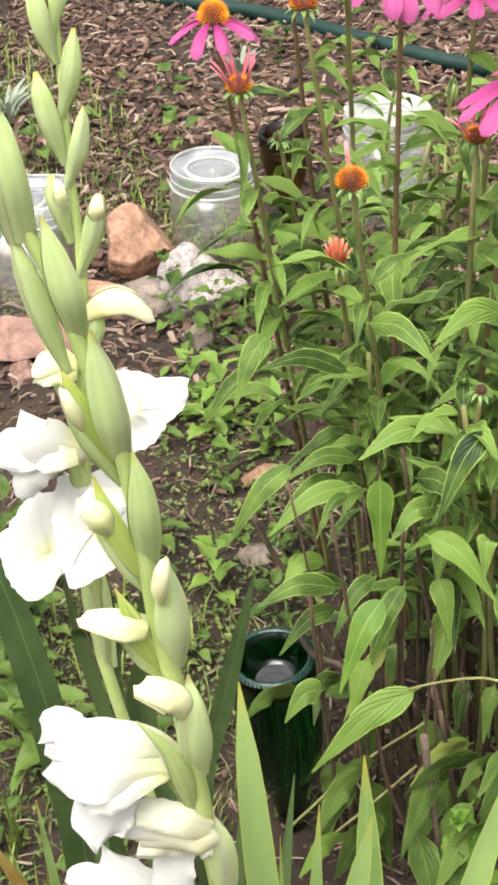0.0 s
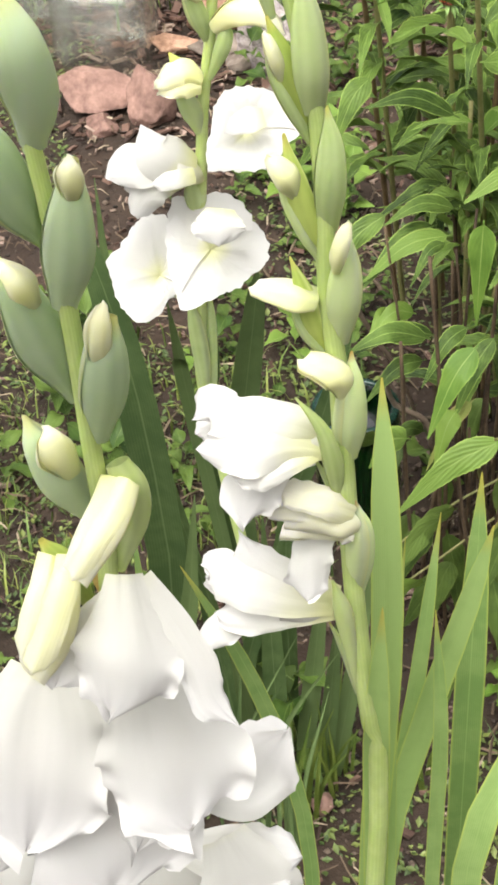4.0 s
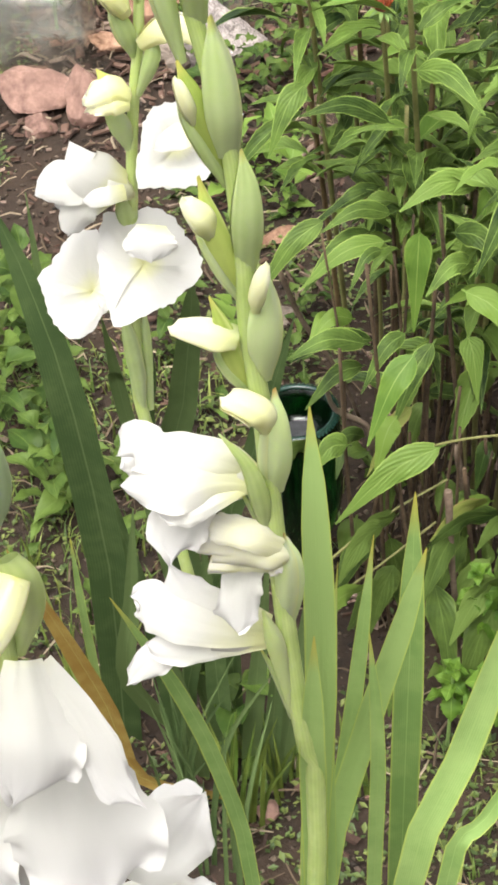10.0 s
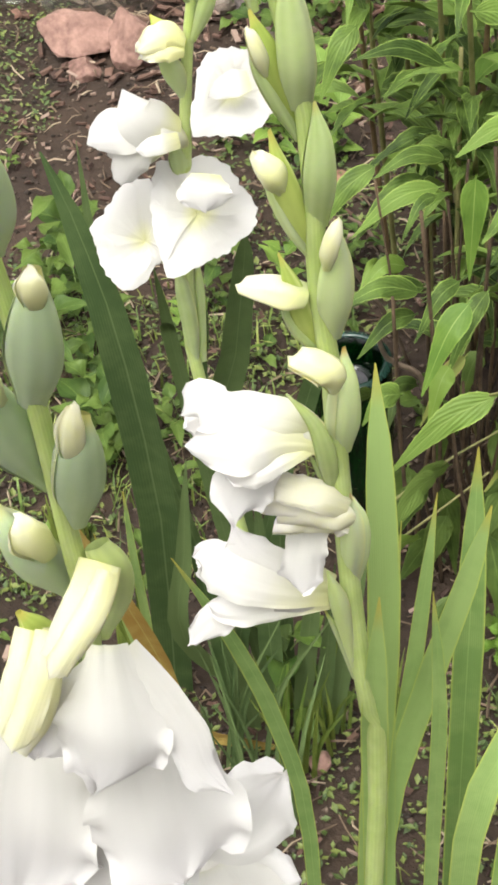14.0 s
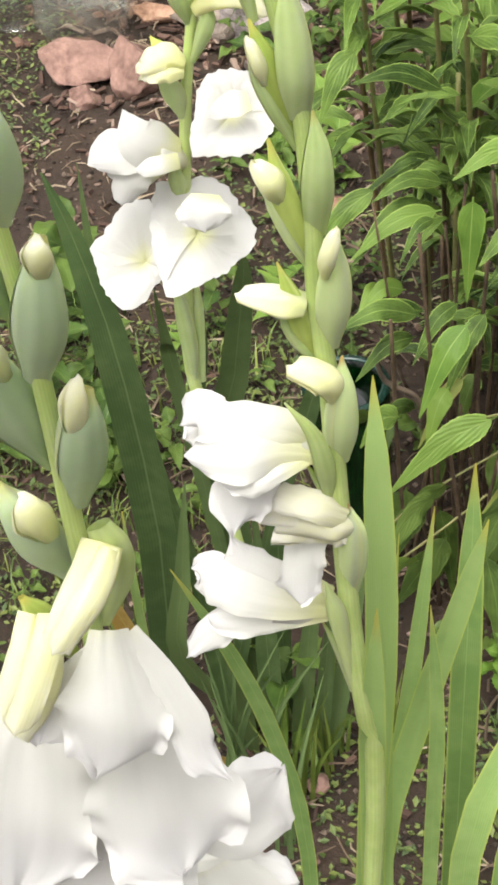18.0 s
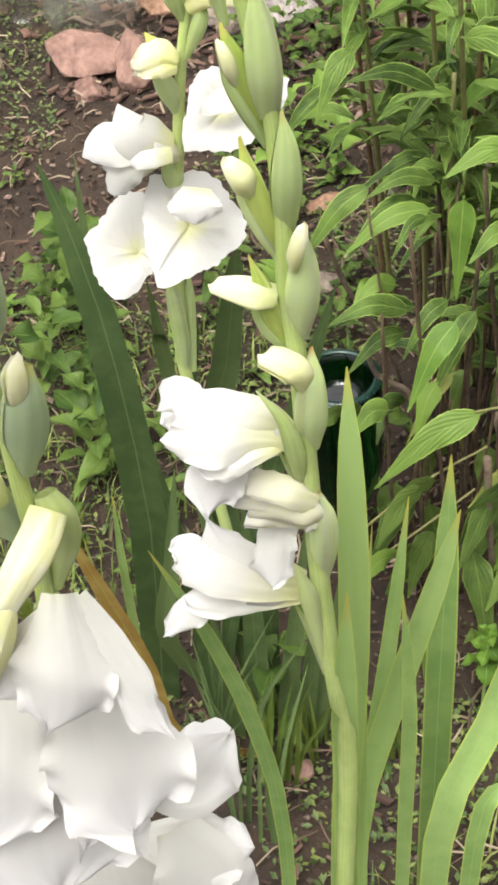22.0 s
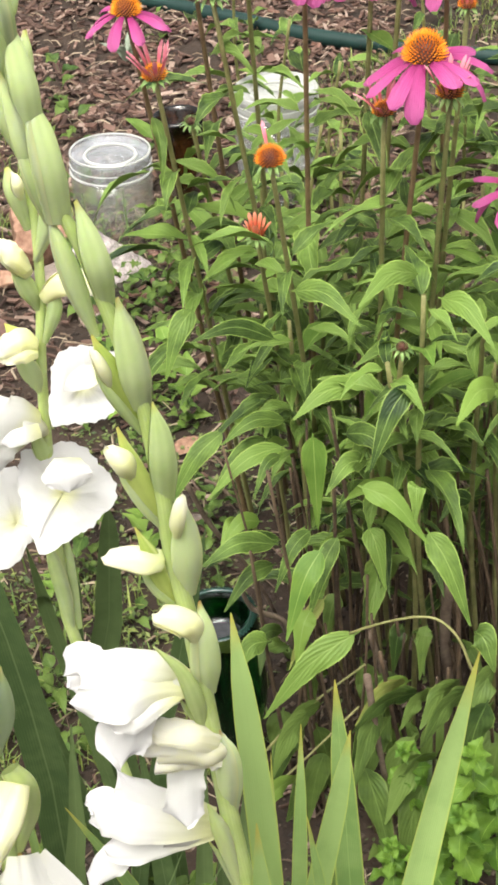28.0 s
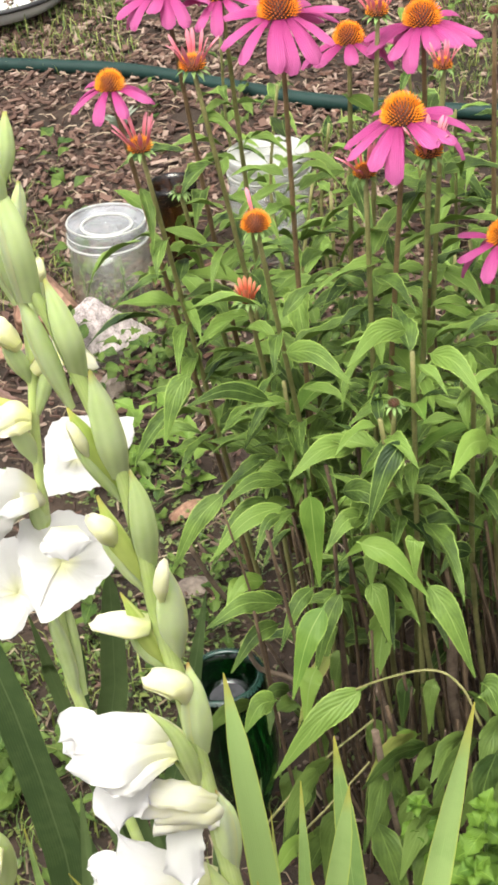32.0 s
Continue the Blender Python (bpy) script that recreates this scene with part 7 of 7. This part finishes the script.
for k, (sx, sy) in enumerate(((-0.251, 1.661, 0.028)[:2], (-0.179, 1.490, 0.013)[:2], (-0.243, 1.728, 0.034)[:2], (-0.236, 1.554, 0.018)[:2], (-0.077, 1.724, 0.034)[:2], (-0.149, 1.459, 0.010)[:2], (-0.275, 1.695, 0.031)[:2], (-0.294, 1.470, 0.011)[:2], (0.104, 1.118, 0.000)[:2], (0.064, 1.153, 0.000)[:2])):
    weed((sx, sy), rngw.uniform(1.0, 1.5), 11, 500 + k, rise=0.7, label="broad-leaved green weed on the soil")


# ---- loose stuff on the ground ----
def soup(name, label, category, count, seed, make, mat, smooth=False):
    """Many small pieces in one mesh; make(rng) gives the places and faces of one."""
    rng = random.Random(seed)
    verts, faces = [], []
    for _ in range(count):
        got = make(rng)
        if got is None:
            continue
        b = len(verts)
        verts += got[0]
        faces += [tuple(i + b for i in f) for f in got[1]]
    ob = new(name, mesh_of(name, verts, faces, mat, smooth=smooth))
    return tagged(ob, label, category, kind="stuff")


BOX = [(0, 3, 2, 1), (4, 5, 6, 7), (0, 1, 5, 4), (1, 2, 6, 5), (2, 3, 7, 6), (3, 0, 4, 7)]


def chip_shape(rng, ln, wd, th):
    out = []
    for z in (-1, 1):
        for x, y in ((-1, -1), (1, -1), (1, 1), (-1, 1)):
            out.append(Vector((x * ln / 2 * rng.uniform(0.7, 1.1), y * wd / 2 * rng.uniform(0.5, 1.2), z * th / 2 * rng.uniform(0.6, 1.3))))
    return out


def island(name, stops, rough=0.9, bump=0.5, scale=200.0, step=0.001):
    """Like plain(), but each loose piece of the mesh takes a colour of its own."""
    m, n, l = material(name)
    p = n["Principled BSDF"]
    geo = n.new("ShaderNodeNewGeometry")
    c = n.new("ShaderNodeTexCoord").outputs["Object"]
    nz = noise_node(n, l, c, scale, 3.0)
    mx = n.new("ShaderNodeMath")
    mx.operation = "MULTIPLY_ADD"
    l.new(nz.outputs["Fac"], mx.inputs[0])
    mx.inputs[1].default_value = 0.35
    l.new(geo.outputs["Random Per Island"], mx.inputs[2])
    r = ramp_node(n, stops)
    l.new(mx.outputs[0], r.inputs["Fac"])
    l.new(r.outputs["Color"], p.inputs["Base Color"])
    p.inputs["Roughness"].default_value = rough
    bn = n.new("ShaderNodeBump")
    bn.inputs["Strength"].default_value, bn.inputs["Distance"].default_value = bump, step
    l.new(nz.outputs["Fac"], bn.inputs["Height"])
    l.new(bn.outputs["Normal"], p.inputs["Normal"])
    return m


M_CHIPS = island("mixed_bark_chips", [(0.1, (0.022, 0.011, 0.008)), (0.55, (0.078, 0.042, 0.029)), (1.0, (0.140, 0.080, 0.058)), (1.3, (0.26, 0.185, 0.145))])
M_CLODS = island("soil_clods", [(0.1, (0.010, 0.0075, 0.005)), (0.7, (0.045, 0.030, 0.021)), (1.2, (0.13, 0.095, 0.070))])
M_LITTER = island("dry_litter", [(0.1, (0.06, 0.038, 0.024)), (0.7, (0.150, 0.105, 0.068)), (1.2, (0.34, 0.27, 0.19))])
M_TUFT = island("short_grass", [(0.1, (0.040, 0.075, 0.011)), (0.6, (0.095, 0.150, 0.024)), (1.2, (0.207, 0.240, 0.054))], 0.6, 0.1)
M_MOSS = island("creeping_leaves", [(0.1, (0.028, 0.053, 0.009)), (0.6, (0.064, 0.101, 0.018)), (1.2, (0.135, 0.165, 0.035))], 0.6, 0.1)


def mulch(rng):
    x, y = rng.uniform(-0.9, 1.0), rng.uniform(0.9, 3.9)
    if y < 2.35 and rng.random() > 0.16 + 0.5 * max(0.0, y - 1.6):
        return None
    if noise.noise(Vector((x * 3, y * 2.2, 7))) > 0.22 and rng.random() < 0.75:
        return None
    ln = rng.uniform(0.008, 0.032) * (1.0 if y > 2.1 else 0.6)
    pts = chip_shape(rng, ln, ln * rng.uniform(0.12, 0.45), rng.uniform(0.002, 0.005))
    turn = Euler((rng.uniform(-0.5, 0.5), rng.uniform(-0.5, 0.5), rng.uniform(0, 6.3))).to_matrix()
    o = Vector((x, y, ground_z(x, y) + rng.uniform(0.001, 0.010)))
    return [o + turn @ p for p in pts], BOX


def clod(rng):
    x, y = rng.uniform(-0.85, 0.9), rng.uniform(0.75, 2.9)
    r = rng.uniform(0.0014, 0.0042) * (1.5 if rng.random() < 0.08 else 1)
    o = Vector((x, y, ground_z(x, y) + r * 0.3))
    pts = [o + Vector(q) * r * rng.uniform(0.6, 1.3) for q in ((1, 0, 0), (-1, 0, 0), (0, 1, 0), (0, -1, 0), (0, 0, 0.8), (0, 0, -0.8))]
    return pts, [(0, 2, 4), (2, 1, 4), (1, 3, 4), (3, 0, 4), (2, 0, 5), (1, 2, 5), (3, 1, 5), (0, 3, 5)]


def straw(rng):
    x, y = rng.uniform(-0.85, 0.9), rng.uniform(0.8, 3.8)
    ln = rng.uniform(0.012, 0.045)
    a, w = rng.uniform(0, 6.3), rng.uniform(0.0006, 0.0016)
    d, s = Vector((math.cos(a), math.sin(a), rng.uniform(-0.15, 0.15))) * ln / 2, Vector((-math.sin(a), math.cos(a), 0)) * w
    o = Vector((x, y, ground_z(x, y) + rng.uniform(0.004, 0.013)))
    bend = Vector((0, 0, 0.004)) + s * rng.uniform(-4, 4)
    up = Vector((0, 0, w * 1.4))
    return [o - d - s, o - d + s, o - d + up, o + bend - s, o + bend + s, o + bend + up, o + d - s * 0.5, o + d + s * 0.5, o + d + up * 0.5], [(0, 1, 4, 3), (1, 2, 5, 4), (2, 0, 3, 5), (3, 4, 7, 6), (4, 5, 8, 7), (5, 3, 6, 8)]


def grass(rng):
    x, y = rng.uniform(-0.9, 0.9), rng.uniform(0.85, 3.7)
    if 0.14 < x < 0.6 and 1.2 < y < 1.7:
        return None
    g = noise.noise(Vector((x * 2.6, y * 2.6, 1.5))) + 0.18 * (y < 2.3)
    if g < 0.12:
        return None
    h = rng.uniform(0.012, 0.05) * (1.4 if rng.random() < 0.1 else 1)
    a = rng.uniform(0, 6.3)
    s = Vector((-math.sin(a), math.cos(a), 0)) * rng.uniform(0.0007, 0.0017)
    l = Vector((math.cos(a), math.sin(a), 0)) * h * rng.uniform(0.2, 1.0)
    o = Vector((x, y, ground_z(x, y) - 0.002))
    return [o - s, o + s, o + l * 0.35 + Vector((0, 0, h * 0.6)) - s * 0.8, o + l * 0.35 + Vector((0, 0, h * 0.6)) + s * 0.8, o + l + Vector((0, 0, h * 0.85))], [(0, 1, 3, 2), (2, 3, 4)]


def moss_leaf(rng):
    x, y = rng.uniform(-0.85, 0.9), rng.uniform(0.85, 2.6)
    if 0.14 < x < 0.6 and 1.2 < y < 1.7 and rng.random() < 0.85:
        return None
    if noise.noise(Vector((x * 4.5, y * 4.5, 4.5))) + 0.25 * noise.noise(Vector((x * 15, y * 15, 2))) < 0.06:
        return None
    r = rng.uniform(0.002, 0.006)
    a = rng.uniform(0, 6.3)
    d = Vector((math.cos(a), math.sin(a), rng.uniform(0.0, 0.6))) * r
    s = Vector((-math.sin(a), math.cos(a), rng.uniform(-0.3, 0.3))) * r * 0.55
    o = Vector((x, y, ground_z(x, y) + rng.uniform(0.002, 0.014)))
    return [o, o + d - s, o + d * 1.9, o + d + s, o + d + Vector((0, 0, -0.0008))], [(0, 1, 4), (1, 2, 4), (2, 3, 4), (3, 0, 4)]


soup("bark_mulch", "reddish brown bark chips covering the soil", "mulch", 36000, 21, mulch, M_CHIPS)
soup("soil_crumbs", "loose dark crumbs of garden soil", "soil", 22000, 22, clod, M_CLODS, True)
soup("dry_straw", "bits of pale dry straw on the soil", "straw", 4600, 23, straw, M_LITTER)
soup("grass", "thin short grass between the weeds", "grass", 30000, 24, grass, M_TUFT)
soup("ground_cover", "tiny creeping green leaves on the soil", "ground cover", 42000, 25, moss_leaf, M_MOSS)


# ---- sticks ----
def stick(a, b, r, label, seed, name="dry_stick", mat=None):
    rng = random.Random(seed)
    a, b = Vector(a), Vector(b)
    line = spline([a, (a * 2 + b) / 3 + Vector((rng.uniform(-1, 1), 0, rng.uniform(-1, 1))) * 0.008, (a + b * 2) / 3 + Vector((rng.uniform(-1, 1), 0, rng.uniform(-1, 1))) * 0.006, b], 12)
    ob = new(name, loft(name, line, [r * (1 - 0.3 * i / 12) for i in range(13)], mat or M_TWIG, 8, rough=0.10))
    return tagged(ob, label, "stick", "dry sticks")


stick((0.276, 1.403, 0.005), (0.246, 1.350, 0.235), 0.0045, "broken grey-brown dead stem in the clump", 1)
stick((0.172, 1.400, 0.175), (0.125, 1.372, 0.290), 0.0032, "bent dry twig over the bottle", 2)
stick((0.238, 1.235, 0.288), (0.262, 1.262, 0.004), 0.0034, "grey broken twig upright in the clump", 12)
stick((0.322, 1.340, 0.307), (0.325, 1.410, 0.004), 0.0058, "thick old broken stem in the clump", 13)
stick((0.071, 1.520, 0.306), (0.150, 1.615, 0.030), 0.0030, "grey dry twig leaning behind the bottle", 14)
stick((0.121, 1.392, 0.004), (0.243, 1.420, 0.120), 0.0016, "pale dry stalk lying in the clump", 3)
stick((0.171, 1.416, 0.006), (0.262, 1.440, 0.061), 0.0016, "pale dry stalk lying in the clump", 4)
stick((0.111, 1.806, 0.041), (0.066, 1.831, 0.073), 0.003, "pale dry twig on the soil", 5)
stick((0.349, 1.606, 0.023), (0.333, 1.500, 0.189), 0.004, "broken grey-brown dead stem in the clump", 6)
stick((0.080, 1.788, 0.039), (0.050, 1.833, 0.073), 0.003, "pale dry twig on the soil", 7)
for k in range(120):
    x, y = rngw.uniform(0.15, 0.52), rngw.uniform(1.30, 1.64)
    stick((x, y, ground_z(x, y) - 0.01), (x + rngw.uniform(-0.05, 0.03), y - rngw.uniform(0.0, 0.06), rngw.uniform(0.16, 0.48)), rngw.uniform(0.0014, 0.0030), "old brown stem in the clump", 20 + k, mat=M_OLD)


# ---- single bark chips that can be told apart ----
CHIPS = []
for k in range(12):
    rc = random.Random(200 + k)
    CHIPS.append(mesh_of("bark_chip", chip_shape(rc, rc.uniform(0.022, 0.042), rc.uniform(0.006, 0.014), 0.005), BOX, M_CHIP, smooth=False))
for k in range(290):
    x, y = rngw.uniform(-0.55, 0.45), rngw.uniform(2.25, 3.2)
    c = piece("bark_chip", CHIPS[k % 12], ground, pose(x, y, ground_z(x, y) + 0.007, rngw.uniform(-20, 20), rngw.uniform(-20, 20), rngw.uniform(0, 360)))

piece("dust", lathe("dust", [(0.0005, 0.2075), (0.016, 0.2072), (0.018, 0.2080)], M_PUNT, 24), wine, None, "grey disc in the hollow base")


def tuft(spot, size, count, seed):
    """A silvery clump of narrow stiff leaves."""
    rng = random.Random(seed)
    e = thing("silvery_plant", "small silvery grey clump of narrow leaves", "plant", (spot[0], spot[1], ground_z(spot[0], spot[1])), "silvery plants")
    for k in range(count):
        a, h = rng.uniform(0, 6.3), size * rng.uniform(0.7, 1.2)
        d = Vector((math.cos(a), math.sin(a), 0)) * h * rng.uniform(0.3, 1.0)
        piece("leaf", blade("leaf", [Vector((0, 0, 0)), d * 0.4 + Vector((0, 0, h * 0.6)), d + Vector((0, 0, h * 0.8))], [0.006, 0.008, 0.007, 0.001], M_SILVER, fold=0.2, rows=5), e)
    return e


M_SILVER = leafy("silvery_leaf", (0.16, 0.20, 0.14), (0.30, 0.34, 0.26), (0.32, 0.36, 0.28), thin=0.15, stripes=3.0, relief=0.1)
tuft((-0.486, 2.866, 0.136), 0.07, 26, 1)
tuft((-0.547, 2.917, 0.141), 0.06, 20, 2)
tuft((-0.088, 3.044, 0.152), 0.05, 16, 3)


def grass_clump(spot, height, count, seed, mat):
    """Thin upright blades from one foot."""
    rng = random.Random(seed)
    e = thing("grass_clump", "clump of thin upright green grass blades", "grass", (spot[0], spot[1], ground_z(spot[0], spot[1]) - 0.004), "grass clumps")
    for k in range(count):
        a, h = rng.uniform(0, 6.3), height * rng.uniform(0.5, 1.1)
        d = Vector((math.cos(a), math.sin(a), 0)) * h * rng.uniform(0.05, 0.30)
        foot = Vector((rng.uniform(-0.02, 0.02), rng.uniform(-0.02, 0.02), 0))
        w = rng.uniform(0.003, 0.0055)
        piece("blade", blade("blade", [foot, foot + d * 0.3 + Vector((0, 0, h * 0.55)), foot + d + Vector((0, 0, h))], [w, w, w * 0.8, 0.0004], mat, fold=0.2, twist=rng.uniform(-0.6, 0.6), rows=7), e)
    return e


for k, (spot, h, n, m) in enumerate((((0.057, 1.044, 0.000), 0.20, 9, M_SWORD_SHADE), ((0.081, 1.081, 0.000), 0.17, 12, M_GRASS), ((0.024, 1.090, 0.000), 0.22, 14, M_SWORD_SHADE), ((0.102, 1.132, 0.000), 0.12, 10, M_GRASS), ((-0.090, 1.178, 0.000), 0.18, 10, M_GRASS), ((0.170, 1.136, 0.000), 0.10, 9, M_GRASS), ((-0.184, 1.339, 0.000), 0.12, 9, M_GRASS))):
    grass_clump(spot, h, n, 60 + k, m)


# ---- small growth round the jar and the granite ----
for k, (spot, h) in enumerate((((-0.125, 2.462, 0.100), 0.085), ((-0.061, 2.458, 0.100), 0.080), ((-0.095, 2.432, 0.097), 0.050), ((-0.334, 2.379, 0.093), 0.11))):
    sprig("seedling", "slim green seedling standing before a glass jar", spot, h, 4, PALE_WEED, 40 + k, 0.62)
for k, spot in enumerate(((-0.057, 2.244, 0.080), (-0.029, 2.257, 0.082), (-0.002, 2.220, 0.078), (-0.043, 2.197, 0.076), (-0.080, 2.179, 0.075), (-0.009, 2.167, 0.073), (0.024, 2.230, 0.079), (-0.121, 2.256, 0.082), (0.036, 2.285, 0.084), (0.006, 2.306, 0.086))):
    weed(spot, 0.75 + 0.06 * k, 10, 620 + k, None, "small dark weed at the foot of a pale rock", 0.9, True)
for k, spot in enumerate(((-0.028, 2.013, 0.060), (-0.054, 2.032, 0.061), (-0.007, 2.031, 0.061))):
    weed(spot, 0.9, 8, 640 + k, PALE_WEED, "lobed yellow-green weed on the soil", 0.5, True)
for k, spot in enumerate(((0.048, 1.855, 0.045), (0.019, 1.816, 0.042), (0.025, 2.044, 0.062), (-0.012, 1.902, 0.050), (0.040, 2.145, 0.072))):
    weed(spot, 0.6, 7, 650 + k, None, "tiny round-leaved weed on bare soil", 0.2, True)
stone("rock", "flat pale orange stone lying on the soil", (0.032, 1.925, 0.058), (0.030, 0.014, 0.012), M_CORAL, 21, 0.5)
stone("rock", "flat dark brown stone on the soil", (0.045, 1.779, 0.045), (0.028, 0.018, 0.012), M_GREYROCK, 22, 0.2)
stone("rock", "thin brown stone beside a coral rock", (-0.243, 2.345, 0.100), (0.045, 0.020, 0.014), M_CORAL, 23, 0.1)
